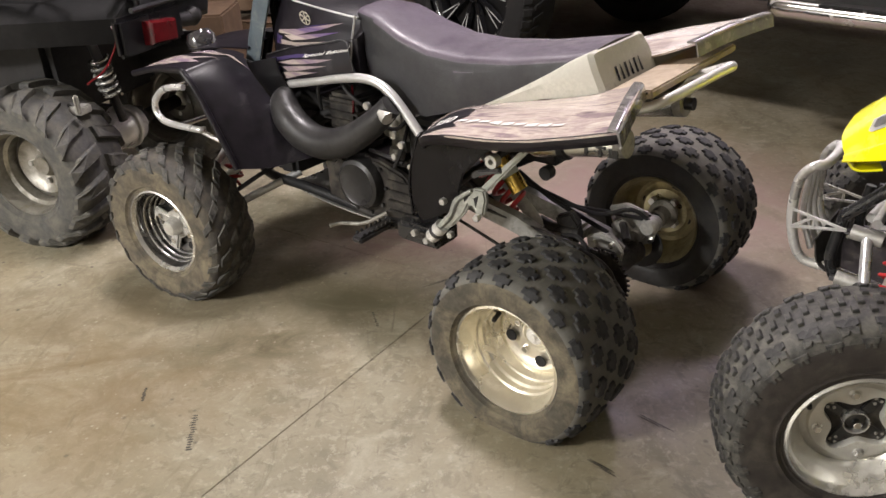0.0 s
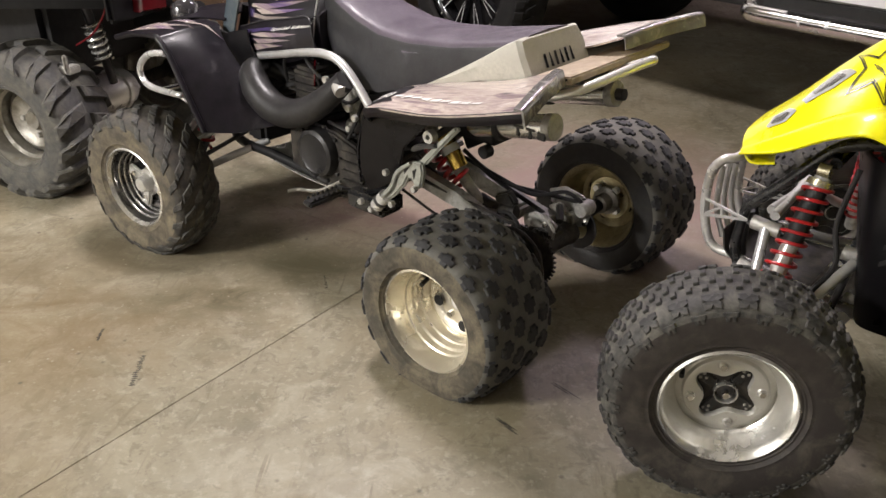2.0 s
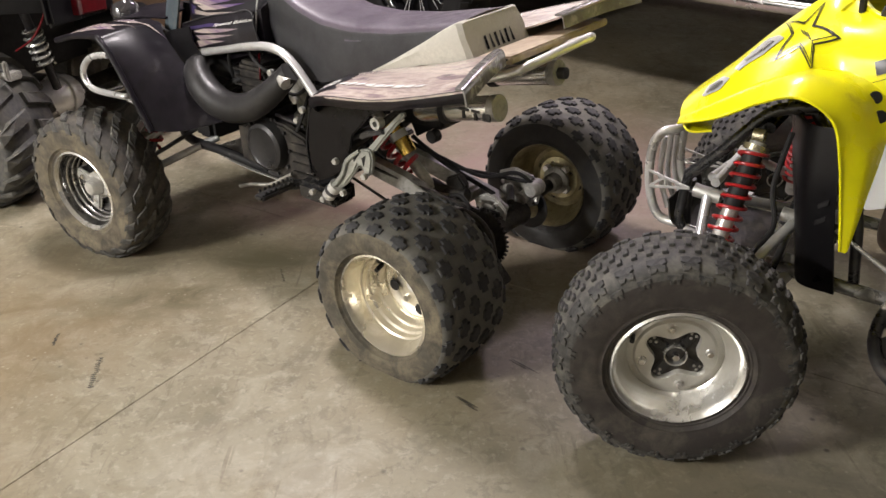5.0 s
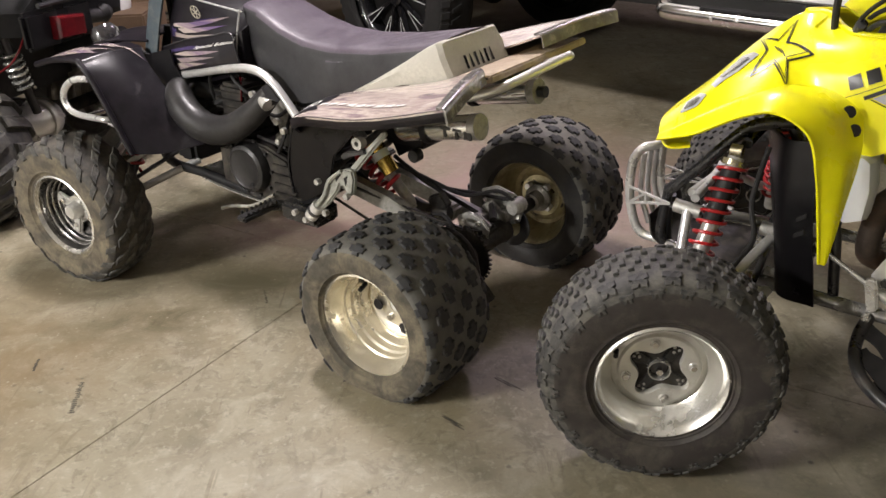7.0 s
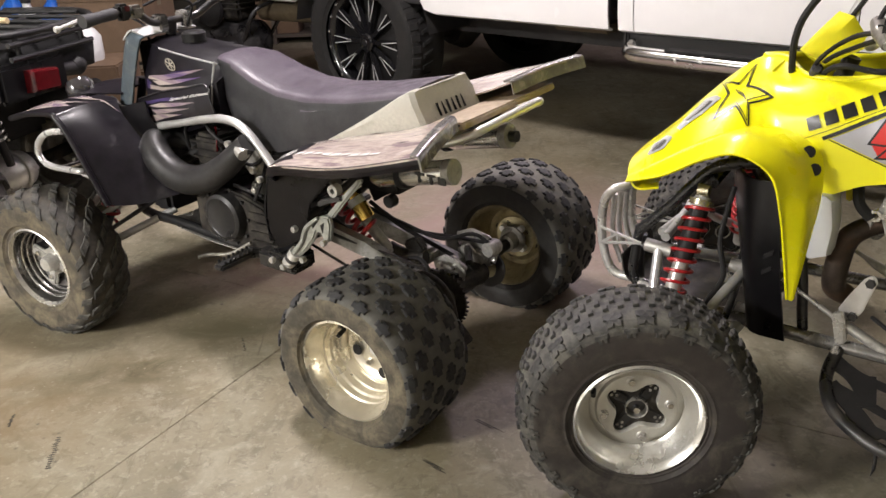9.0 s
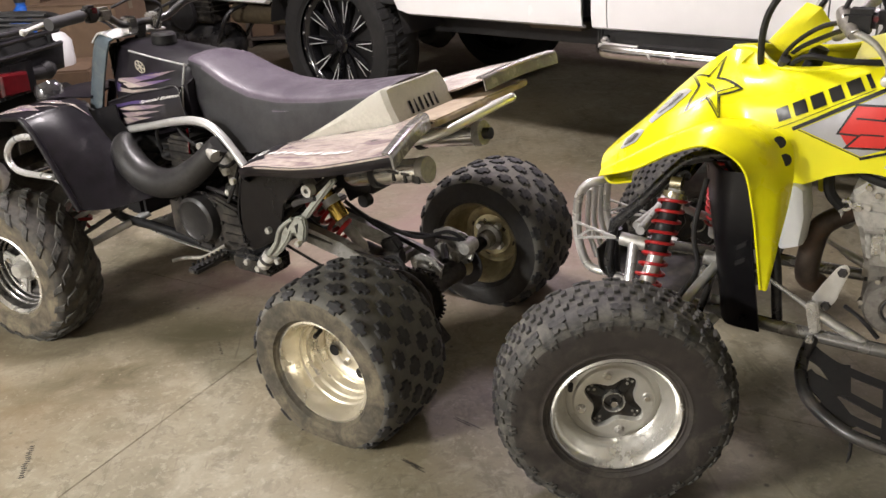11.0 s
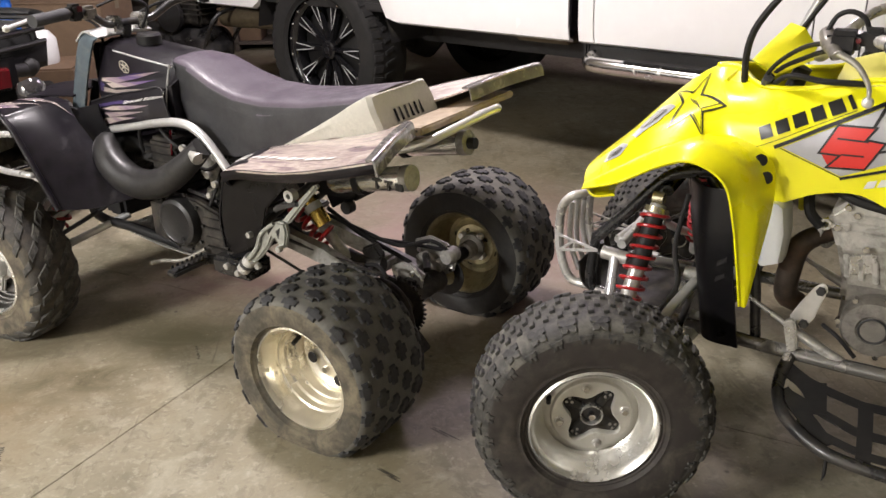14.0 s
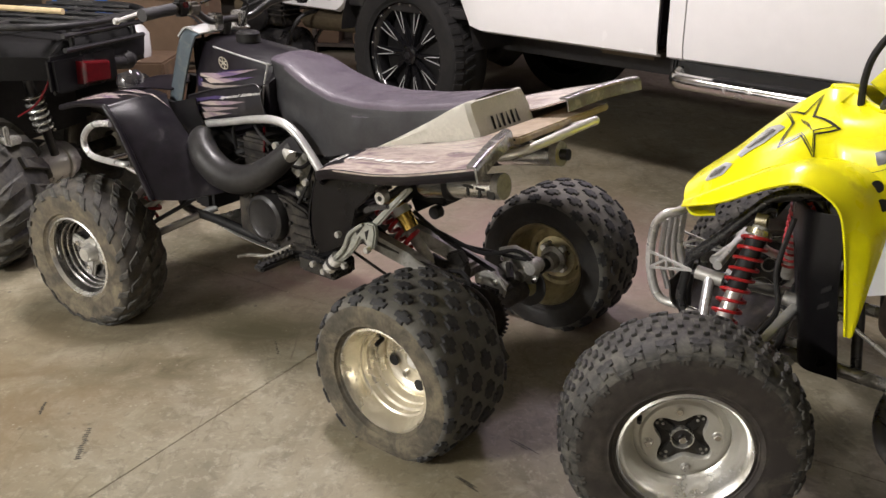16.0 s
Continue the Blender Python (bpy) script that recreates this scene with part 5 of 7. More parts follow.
for k in range(6):
    part("carrier_bolt", bolt_head(0.036 * math.cos(k * 1.047), 0.024, HUB + 0.036 * math.sin(k * 1.047), 0.007, 0.014), steel_dark, quad)
part("carrier_bracket", prism([(0.09, 0.29), (0.03, 0.315), (-0.02, 0.285), (-0.01, 0.262), (0.07, 0.262)], -0.10, -0.085, 0.003), cast, quad)
part("carrier_bracket", prism([(0.07, 0.30), (0.03, 0.325), (0.0, 0.30), (0.03, 0.262)], -0.185, -0.17, 0.003), cast, quad)
part("carrier_clamp", tube([(0.05, -0.20, 0.30), (0.02, -0.16, 0.31), (-0.01, -0.12, 0.29)], 0.012, 8), grimy, quad)
part("axle", rod((0.008, 0.328, 0.204), (0.043, -0.505, 0.222), 0.019, 14), steel_dark, quad)
part("axle_hub", moved(lathe([(0.022, -0.055), (0.030, -0.050), (0.032, -0.012), (0.048, -0.006), (0.048, 0.006), (0.03, 0.010), (0.02, 0.012)], 28), pose(0.04, -0.48, 0.222, 0, 0, 180)), grimy_alu, quad, "greasy wheel hub on the axle")
toothed = lathe([(0.052, -0.004), (0.086, -0.004), (0.089, 0.0), (0.086, 0.004), (0.052, 0.004)], 44, closed=True)
for k in range(38):
    join(toothed, moved(prism([(-0.0045, 0.085), (0.0045, 0.085), (0.002, 0.0965), (-0.002, 0.0965)], -0.003, 0.003, 0), Matrix.Rotation(k * math.tau / 38, 4, "Y")))
for k in range(5):
    join(toothed, moved(box(0.030, 0.055, -0.003, 0.003, -0.009, 0.009, 0.001), Matrix.Rotation(k * math.tau / 5 + 0.3, 4, "Y")))
part("sprocket", toothed, grimy, quad, "oily toothed rear sprocket", at=pose(0, 0.020, HUB))
part("sprocket_guard", tube([(0.10, 0.10, HUB + 0.03), (0.02, 0.10, HUB + 0.11), (-0.07, 0.10, HUB + 0.08), (-0.10, 0.10, HUB - 0.03), (-0.05, 0.10, HUB - 0.11)], 0.010, 8, 6), grimy, quad)
part("brake_disc", lathe([(0.04, -0.003), (0.072, -0.003), (0.072, 0.003), (0.04, 0.003)], 40, closed=True), steel_dark, quad, at=pose(0, -0.235, HUB))
part("brake_caliper", box(0.0, 0.085, -0.255, -0.205, HUB + 0.01, HUB + 0.085, 0.014), cast, quad, "cast brake caliper")
for zz in (0.09, -0.085):
    part("chain_run", tube([(0.50, 0.10, 0.385 + zz * 0.35), (0.25, 0.095, 0.325 + zz * 0.6), (0.0, 0.030, HUB + zz)], 0.008, 6, 4, flat=0.6), grimy, quad)
links = bmesh.new()
for k in range(40):
    t = (k + 0.5) / 40
    q = Vector((0.50, 0.10, 0.418)).lerp(Vector((0.02, 0.032, HUB + 0.09)), t) + Vector((0, 0, -0.018 * math.sin(math.pi * t)))
    join(links, moved(box(-0.0052, 0.0052, -0.006, 0.006, -0.0055, 0.0055, 0.0015), Matrix.Translation(q)))
part("chain_links", links, steel_dark, quad, "greasy drive chain")
part("spark_lead", tube([(0.80, 0.12, 0.69), (0.775, 0.145, 0.655), (0.785, 0.14, 0.615), (0.81, 0.12, 0.60)], 0.004, 8, 5), red_lens, quad, "dark red ignition lead")
for bx, by, bz, r in ((0.70, 0.165, 0.655, 0.012), (0.66, 0.17, 0.60, 0.014), (0.60, 0.17, 0.52, 0.010), (0.62, 0.175, 0.47, 0.009), (0.57, 0.17, 0.56, 0.011), (0.54, 0.17, 0.50, 0.009)):
    part("carb_fitting", disc(bx, by, bz, r, 0.016, 10), alu, quad)
# caliper, brackets and linkage crowding the axle
cal = part("caliper_bracket", prism([(0.10, 0.335), (0.04, 0.36), (-0.03, 0.345), (-0.06, 0.30), (-0.045, 0.25), (-0.01, 0.235), (0.02, 0.27), (0.07, 0.285)], -0.225, -0.212, 0.004), cast, quad, "cast alloy caliper bracket")
part("caliper_piston", moved(lathe([(0, -0.03), (0.022, -0.03), (0.026, -0.022), (0.026, 0.02), (0.020, 0.028), (0, 0.028)], 18), pose(-0.045, -0.20, 0.315)), cast, cal)
part("caliper_piston", moved(lathe([(0, -0.03), (0.018, -0.03), (0.021, -0.022), (0.021, 0.02), (0, 0.024)], 16), pose(-0.005, -0.195, 0.275)), grimy_alu, cal)
for bx, bz in ((0.03, 0.345), (-0.035, 0.335), (-0.045, 0.262), (0.075, 0.31)):
    part("bracket_bolt", bolt_head(bx, -0.206, bz, 0.008, 0.014), chrome, cal)
part("adjuster_plate", prism([(0.09, 0.30), (0.045, 0.325), (0.0, 0.315), (-0.03, 0.28), (-0.02, 0.235), (0.03, 0.225), (0.08, 0.25)], -0.075, -0.063, 0.004), cast, quad, "scuffed axle adjuster plate")
part("adjuster_plate", prism([(0.085, 0.29), (0.04, 0.31), (-0.01, 0.30), (-0.03, 0.26), (0.0, 0.225), (0.06, 0.232)], 0.004, 0.015, 0.004), grimy, quad)
for bx, bz, by in ((0.06, 0.29, -0.058), (0.005, 0.295, -0.058), (-0.012, 0.25, -0.058), (0.05, 0.245, -0.058), (0.055, 0.285, 0.02), (0.0, 0.28, 0.02)):
    part("adjuster_bolt", bolt_head(bx, by, bz, 0.009, 0.014), alu, quad)
part("linkage", prism([(0.17, 0.36), (0.12, 0.385), (0.09, 0.35), (0.11, 0.31), (0.16, 0.32)], -0.05, -0.02, 0.006), grimy, quad)
part("linkage", tube([(0.22, -0.01, 0.335), (0.16, -0.02, 0.31), (0.09, -0.03, 0.32)], [0.024, 0.030, 0.022], 12, 5), grimy, quad)
part("skid_guard", prism([(0.09, 0.24), (0.04, 0.215), (0.0, 0.14), (-0.05, 0.105), (-0.085, 0.12), (-0.075, 0.16), (-0.02, 0.215), (0.05, 0.262)], 0.05, 0.058, 0.003), grimy, quad, "bent dark sprocket skid plate")
part("skid_guard", prism([(0.05, 0.19), (0.0, 0.12), (-0.06, 0.075), (-0.09, 0.085), (-0.05, 0.13), (0.0, 0.185)], -0.02, 0.05, 0.006), grimy, quad)
for k, pts in enumerate(([(0.30, -0.06, 0.44), (0.18, -0.08, 0.38), (0.06, -0.15, 0.35), (-0.02, -0.20, 0.33)], [(0.34, -0.02, 0.46), (0.20, -0.06, 0.405), (0.08, -0.10, 0.36), (0.0, -0.16, 0.37), (-0.05, -0.19, 0.33)], [(0.12, 0.02, 0.33), (0.06, 0.04, 0.35), (0.02, 0.05, 0.32), (0.03, 0.05, 0.27)])):
    part("cable", tube(pts, 0.0065, 8, 6), matte_black, quad)
part("brake_hose", tube([(0.30, -0.03, 0.47), (0.20, -0.05, 0.40), (0.05, -0.12, 0.30)], 0.007, 8), matte_black, quad)
part("brake_hose", tube([(0.42, 0.05, 0.44), (0.25, 0.07, 0.37), (0.10, 0.05, 0.31)], 0.008, 8), matte_black, quad)
sh = part("rear_shock", rod((0.42, 0.02, 0.56), (0.20, 0.0, 0.325), 0.018, 14), cast, quad, "rear shock with red coil spring")
part("spring", coil((0.385, 0.03, 0.505), (0.262, 0.02, 0.385), 0.034, 0.0075, 5), red_paint, sh, "red coil spring")
part("reservoir", rod((0.293, 0.075, 0.552), (0.226, 0.072, 0.462), 0.025, 20), gold, sh, "gold anodised reservoir")
part("reservoir_label", rod((0.270, 0.074, 0.521), (0.256, 0.0733, 0.502), 0.0256, 20), label_white, sh, "white label band")
part("shock_knob", disc(0.165, 0.03, 0.515, 0.020, 0.03, 16), matte_black, quad)
part("battery_box", box(0.14, 0.30, -0.10, 0.02, 0.53, 0.62, 0.01), matte_black, quad)
guard = part("heel_guard", prism([(0.398, 0.378), (0.346, 0.431), (0.331, 0.476), (0.289, 0.505), (0.253, 0.524), (0.224, 0.525), (0.218, 0.497), (0.228, 0.451), (0.241, 0.441), (0.255, 0.440), (0.259, 0.466), (0.276, 0.472), (0.292, 0.442), (0.334, 0.394), (0.378, 0.360)], 0.226, 0.246, 0.005), dull_white, quad, "scratched cast alloy heel guard")
for tri in ([(0.291, 0.496), (0.266, 0.506), (0.288, 0.478)], [(0.257, 0.496), (0.241, 0.507), (0.251, 0.471)]):
    part("guard_hole", prism(tri, 0.2455, 0.2475, 0), matte_black, guard, "dark cut-out in the guard")
part("guard_rib", tube([(0.388, 0.248, 0.372), (0.338, 0.250, 0.425), (0.312, 0.250, 0.478), (0.262, 0.248, 0.518)], [0.009, 0.008, 0.007, 0.006], 8, 5), dull_white, guard)
part("guard_collar", rod((0.414, 0.240, 0.338), (0.374, 0.240, 0.384), 0.021, 18), bright_alu, guard, "bright turned collar")
part("collar_ring", rod((0.398, 0.240, 0.356), (0.391, 0.240, 0.364), 0.0235, 18), steel_dark, guard)
part("heel_guard_arm", prism([(0.251, 0.518), (0.184, 0.587), (0.117, 0.652), (0.098, 0.650), (0.160, 0.585), (0.223, 0.515)], 0.214, 0.232, 0.005), dull_white, quad, "flat cast alloy arm")
part("guard_hook", prism([(0.272, 0.558), (0.250, 0.574), (0.180, 0.592), (0.171, 0.582), (0.237, 0.561), (0.265, 0.546)], 0.220, 0.240, 0.004), steel_dark, quad)
part("guard_eye", moved(lathe([(0.008, -0.012), (0.018, -0.012), (0.018, 0.012), (0.008, 0.012)], 20, closed=True), pose(0.209, 0.222, 0.603)), cast, quad)
for bx, bz in ((0.418, 0.332), (0.350, 0.470), (0.238, 0.449), (0.462, 0.345), (0.33, 0.375)):
    part("guard_bolt", bolt_head(bx, 0.26, bz, 0.010, 0.016), cast, quad)
part("peg_mount", box(0.40, 0.56, 0.13, 0.235, 0.29, 0.35, 0.012), frame_black, quad)
peg = part("foot_peg", box(0.575, 0.615, 0.21, 0.365, 0.318, 0.338, 0.006), frame_black, quad, "black toothed foot peg")
for k in range(7):
    for xx in (0.578, 0.607):
        part("peg_tooth", box(xx, xx + 0.006, 0.225 + 0.019 * k, 0.233 + 0.019 * k, 0.336, 0.346, 0.001), frame_black, peg)
part("peg_arm", tube([(0.50, 0.17, 0.32), (0.56, 0.19, 0.32), (0.595, 0.23, 0.325)], 0.016, 10), frame_black, quad)
part("shift_lever", tube([(0.62, 0.20, 0.345), (0.70, 0.225, 0.30), (0.78, 0.24, 0.285), (0.80, 0.275, 0.285)], 0.006, 8), grimy_alu, quad)
part("right_peg", box(0.575, 0.615, -0.365, -0.21, 0.318, 0.338, 0.006), frame_black, quad)

# front end
part("bumper", tube([(1.48, 0.20, 0.455), (1.495, 0.22, 0.458), (1.668, 0.22, 0.452), (1.729, 0.22, 0.476), (1.731, 0.22, 0.521), (1.679, 0.22, 0.568), (1.612, 0.22, 0.593), (1.55, 0.21, 0.60)], 0.012, 10, 6), bright_alu, quad, "chrome front bumper hoop")
part("bumper", mirror_y(tube([(1.48, 0.20, 0.455), (1.495, 0.22, 0.458), (1.668, 0.22, 0.452), (1.729, 0.22, 0.476), (1.731, 0.22, 0.521), (1.679, 0.22, 0.568), (1.612, 0.22, 0.593), (1.55, 0.21, 0.60)], 0.012, 10, 6)), bright_alu, quad)
for zz in (0.455, 0.595):
    part("bumper_bar", rod((1.60, -0.22, zz), (1.60, 0.22, zz), 0.010), chrome, quad)
part("bumper_strut", tube([(1.52, 0.21, 0.456), (1.42, 0.20, 0.43), (1.32, 0.18, 0.42)], 0.010, 8), chrome, quad)
for s in (1, -1):
    part("a_arm", tube([(1.40, s * 0.10, 0.36), (1.335, s * 0.38, 0.22)], 0.0135, 10), silver_paint, quad, "silver tubular suspension arm")
    part("a_arm", tube([(1.10, s * 0.11, 0.345), (1.30, s * 0.38, 0.22)], 0.0135, 10), silver_paint, quad, "silver tubular suspension arm")
    part("a_arm", tube([(1.38, s * 0.12, 0.47), (1.32, s * 0.37, 0.315)], 0.011, 10), silver_paint, quad)
    part("a_arm", tube([(1.16, s * 0.12, 0.46), (1.30, s * 0.37, 0.315)], 0.011, 10), silver_paint, quad)
    part("tie_rod", rod((1.16, s * 0.05, 0.40), (1.26, s * 0.40, 0.27), 0.008), steel_dark, quad)
    part("knuckle", box(1.27, 1.36, s * 0.40 - 0.025, s * 0.40 + 0.025, 0.19, 0.34, 0.012), cast, quad)
    fs = part("front_shock", rod((1.24, s * 0.13, 0.62), (1.27, s * 0.30, 0.28), 0.014, 12), steel_dark, quad)
    part("spring", coil((1.245, s * 0.16, 0.565), (1.268, s * 0.28, 0.33), 0.030, 0.006, 8), red_paint, fs, "red coil spring")

board = tagged(part("wooden_board", moved(box(-0.055, 0.055, -0.25, 0.25, -0.010, 0.010, 0.004), BX @ pose(-0.118, -0.12, 0.803, 0, 8, 0)), board_wood), "short bare plywood board lying across the rear of the quad", "board")


# ---- yellow sport quad ----
SX = pose(1.1355, 1.7655, 0, 0, 0, 142)
yq = thing("sport_quad", SX, "yellow sport quad with black frame, red springs and nerf bars", "quad bike")
wheel_front_polished(yq, pose(0.012, 0.512, 0.277, 0, 0, 29), 0.277)
wheel_front_polished(yq, pose(0.125, -0.545, 0.277, 0, 0, 209), 0.277)
wheel_rear_dish(yq, pose(-1.25, 0.36, 0.24), 0.24, polished, rubber_dark)
wheel_rear_dish(yq, pose(-1.25, -0.44, 0.24, 0, 0, 180), 0.24, polished, rubber_dark)
CY = -0.04
HALF = [
    [(0.176, 0.205, 0.698), (0.195, 0.160, 0.704), (0.212, 0.100, 0.709), (0.219, 0.030, 0.712), (0.222, CY, 0.714)],
    [(0.085, 0.215, 0.752), (0.110, 0.165, 0.764), (0.130, 0.110, 0.775), (0.137, 0.040, 0.784), (0.140, CY, 0.790)],
    [(0.010, 0.205, 0.812), (0.032, 0.160, 0.829), (0.050, 0.115, 0.845), (0.060, 0.040, 0.858), (0.066, CY, 0.868)],
    [(-0.070, 0.182, 0.838), (-0.052, 0.148, 0.866), (-0.040, 0.112, 0.893), (-0.020, 0.035, 0.918), (-0.005, CY, 0.935)],
    [(-0.135, 0.165, 0.812), (-0.118, 0.142, 0.862), (-0.105, 0.108, 0.912), (-0.082, 0.040, 0.950), (-0.060, CY, 0.970)],
    [(-0.212, 0.170, 0.738), (-0.175, 0.154, 0.853), (-0.152, 0.130, 0.897), (-0.135, 0.085, 0.938), (-0.112, CY + 0.02, 0.972)],
    [(-0.264, 0.175, 0.716), (-0.240, 0.168, 0.850), (-0.228, 0.150, 0.900), (-0.215, 0.115, 0.940), (-0.185, 0.085, 0.956)],
    [(-0.345, 0.177, 0.752), (-0.330, 0.170, 0.855), (-0.318, 0.150, 0.905), (-0.308, 0.120, 0.948), (-0.290, 0.095, 0.960)],
    [(-0.428, 0.178, 0.764), (-0.445, 0.172, 0.870), (-0.435, 0.155, 0.930), (-0.425, 0.130, 0.968), (-0.410, 0.100, 0.990)],
    [(-0.520, 0.178, 0.730), (-0.570, 0.172, 0.880), (-0.560, 0.155, 0.940), (-0.550, 0.135, 0.975), (-0.540, 0.110, 0.995)],
    [(-0.660, 0.172, 0.690), (-0.690, 0.165, 0.880), (-0.680, 0.150, 0.920), (-0.670, 0.130, 0.945), (-0.660, 0.110, 0.960)],
]
skin = sheet(HALF, 0)
join(skin, sheet([[(x, 2 * CY - y, z) for x, y, z in r] for r in HALF], 0))
bmesh.ops.remove_doubles(skin, verts=skin.verts, dist=0.0005)
bmesh.ops.recalc_face_normals(skin, faces=skin.faces)
bmesh.ops.solidify(skin, geom=skin.faces[:], thickness=0.005)
hood = part("hood", skin, yellow, yq, "glossy yellow nose cover and side shrouds with star and emblem decals")
shroud = hood
part("hood_lip", sheet([[(0.172, 0.203, 0.696), (0.206, 0.10, 0.707), (0.216, CY, 0.712)], [(0.150, 0.205, 0.675), (0.182, 0.10, 0.679), (0.192, CY, 0.682)], [(0.100, 0.200, 0.684), (0.13, 0.10, 0.676), (0.14, CY, 0.676)]], 0.005), yellow, yq)
ARCH = [
    [(0.178, 0.213, 0.690), (0.180, 0.205, 0.697), (0.182, 0.195, 0.700)],
    [(0.060, 0.300, 0.750), (0.080, 0.250, 0.768), (0.090, 0.200, 0.752)],
    [(-0.040, 0.335, 0.813), (-0.030, 0.260, 0.836), (-0.010, 0.170, 0.815)],
    [(-0.115, 0.345, 0.838), (-0.120, 0.265, 0.860), (-0.110, 0.150, 0.850)],
    [(-0.185, 0.340, 0.800), (-0.208, 0.265, 0.826), (-0.225, 0.150, 0.830)],
    [(-0.212, 0.332, 0.715), (-0.252, 0.285, 0.728), (-0.268, 0.215, 0.758)],
    [(-0.230, 0.322, 0.610), (-0.256, 0.303, 0.614), (-0.266, 0.284, 0.620)],
    [(-0.244, 0.313, 0.515), (-0.254, 0.309, 0.512), (-0.258, 0.305, 0.516)],
]
for s in (1, -1):
    rows = ARCH if s > 0 else [[(x, 2 * CY - y, z) for x, y, z in r] for r in ARCH]
    fen = part("front_fender", sheet(rows, 0.005), yellow, yq, "yellow front fender with a long pointed tail")
    part("fender_edge", tube([Vector(r[0]) for r in rows], 0.003, 8, 6), yellow, fen)
part("tank_cover", sheet([[(-0.33, 0.115, 0.955), (-0.34, CY, 1.005), (-0.33, CY - 0.155, 0.955)], [(-0.45, 0.115, 0.985), (-0.46, CY, 1.03), (-0.45, CY - 0.155, 0.985)], [(-0.68, 0.12, 0.955), (-0.68, CY, 0.98), (-0.68, CY - 0.16, 0.955)]], 0.006), yellow_faded, yq, "matt faded yellow tank cover")
part("seat", loft([[(x, CY + s * h, z) for s, h, z in ((1, 0.13, lo), (1, 0.125, hi - 0.03), (1, 0.09, hi), (-1, 0.09, hi), (-1, 0.125, hi - 0.03), (-1, 0.13, lo))] for x, lo, hi in ((-0.62, 0.80, 0.95), (-0.8, 0.74, 0.88), (-1.1, 0.74, 0.87), (-1.35, 0.80, 0.90))]), vinyl, yq)
for s in (1, -1):
    y0 = 0.36 if s > 0 else -0.44
    part("rear_fender", sheet([[(-0.95, CY + s * 0.20, 0.62), (-0.95, CY + s * 0.35, 0.60), (-0.95, CY + s * 0.45, 0.56)], [(-1.2, CY + s * 0.18, 0.76), (-1.2, CY + s * 0.33, 0.75), (-1.2, CY + s * 0.45, 0.72)], [(-1.5, CY + s * 0.18, 0.80), (-1.5, CY + s * 0.3, 0.79), (-1.5, CY + s * 0.42, 0.76)]], 0.005), yellow, yq)
# graphics on the hood and shroud
part("mouth_lip", tube([HALF[k][4] for k in (9, 8, 7, 6, 5, 4)] + [(x, 2 * CY - y, z) for x, y, z in (HALF[k][4] for k in (5, 6, 7, 8, 9))], 0.007, 10, 6), yellow, hood, "rolled yellow edge of the hood opening")
hood_tree = BVHTree.FromBMesh(_bm_of(hood))
side_tree = BVHTree.FromBMesh(_bm_of(shroud))
nose = _bm_of(hood)
nose.from_mesh([o for o in yq.children if o.name.startswith("front_fender")][0].data)
nose_tree = BVHTree.FromBMesh(nose)


STAR = [(-0.051, -0.008), (-0.056, 0.075), (-0.124, 0.116), (-0.075, 0.127), (-0.090, 0.172), (-0.045, 0.131), (-0.002, 0.154), (-0.011, 0.080), (0.031, -0.015), (-0.027, 0.048)]


def star_band(scale, width):
    b = outline([(-0.036 + scale * (x + 0.036), 0.085 + scale * (y - 0.085)) for x, y in STAR], width)
    for v in b.verts:
        v.co = Vector((v.co.x, v.co.z, 0))
    return draped(b, nose_tree, 0.0025, "z")


part("star_decal", star_band(1.0, 0.0034), decal_black, hood, "black outlined five-pointed star", smooth=False)
part("star_decal", star_band(0.83, 0.0018), decal_black, hood, smooth=False)
for k in range(3):
    x0, y0 = -0.026 - 0.009 * k, 0.072 + 0.009 * k
    part("letter_bar", draped(top_poly([(x0, y0), (x0 - 0.004, y0 + 0.003), (x0 - 0.020, y0 + 0.028), (x0 - 0.016, y0 + 0.026)]), hood_tree, 0.0022, "z"), decal_black, hood, smooth=False)


def on_shroud(name, poly, lift, material, label=""):
    part(name, draped(flat_poly(poly), side_tree, lift), material, shroud, label)


def line_on_shroud(name, a, b, w, lift, material):
    d = Vector((b[0] - a[0], b[1] - a[1])).normalized()
    n = Vector((-d.y, d.x)) * w / 2
    on_shroud(name, [(a[0] + n.x, a[1] + n.y), (b[0] + n.x, b[1] + n.y), (b[0] - n.x, b[1] - n.y), (a[0] - n.x, a[1] - n.y)], lift, material)


# a row of six bold black bars along the shroud
WORD = [Vector(q) for q in ((-0.216, 0.853), (-0.396, 0.940), (-0.379, 0.963), (-0.205, 0.878))]
for u0, u1 in ((0.0, 0.135), (0.185, 0.315), (0.365, 0.50), (0.555, 0.685), (0.74, 0.885), (0.94, 0.985)):
    on_shroud("letter_bar", [tuple(WORD[0].lerp(WORD[1], u0)), tuple(WORD[0].lerp(WORD[1], u1)), tuple(WORD[3].lerp(WORD[2], u1)), tuple(WORD[3].lerp(WORD[2], u0))], 0.002, decal_black, "bold black bar of the shroud lettering")
on_shroud("silver_panel_decal", [(-0.262, 0.844), (-0.447, 0.948), (-0.430, 0.896), (-0.430, 0.856), (-0.466, 0.867), (-0.560, 0.885), (-0.560, 0.862), (-0.471, 0.838), (-0.387, 0.799)], 0.002, decal_silver, "silver panel decal")
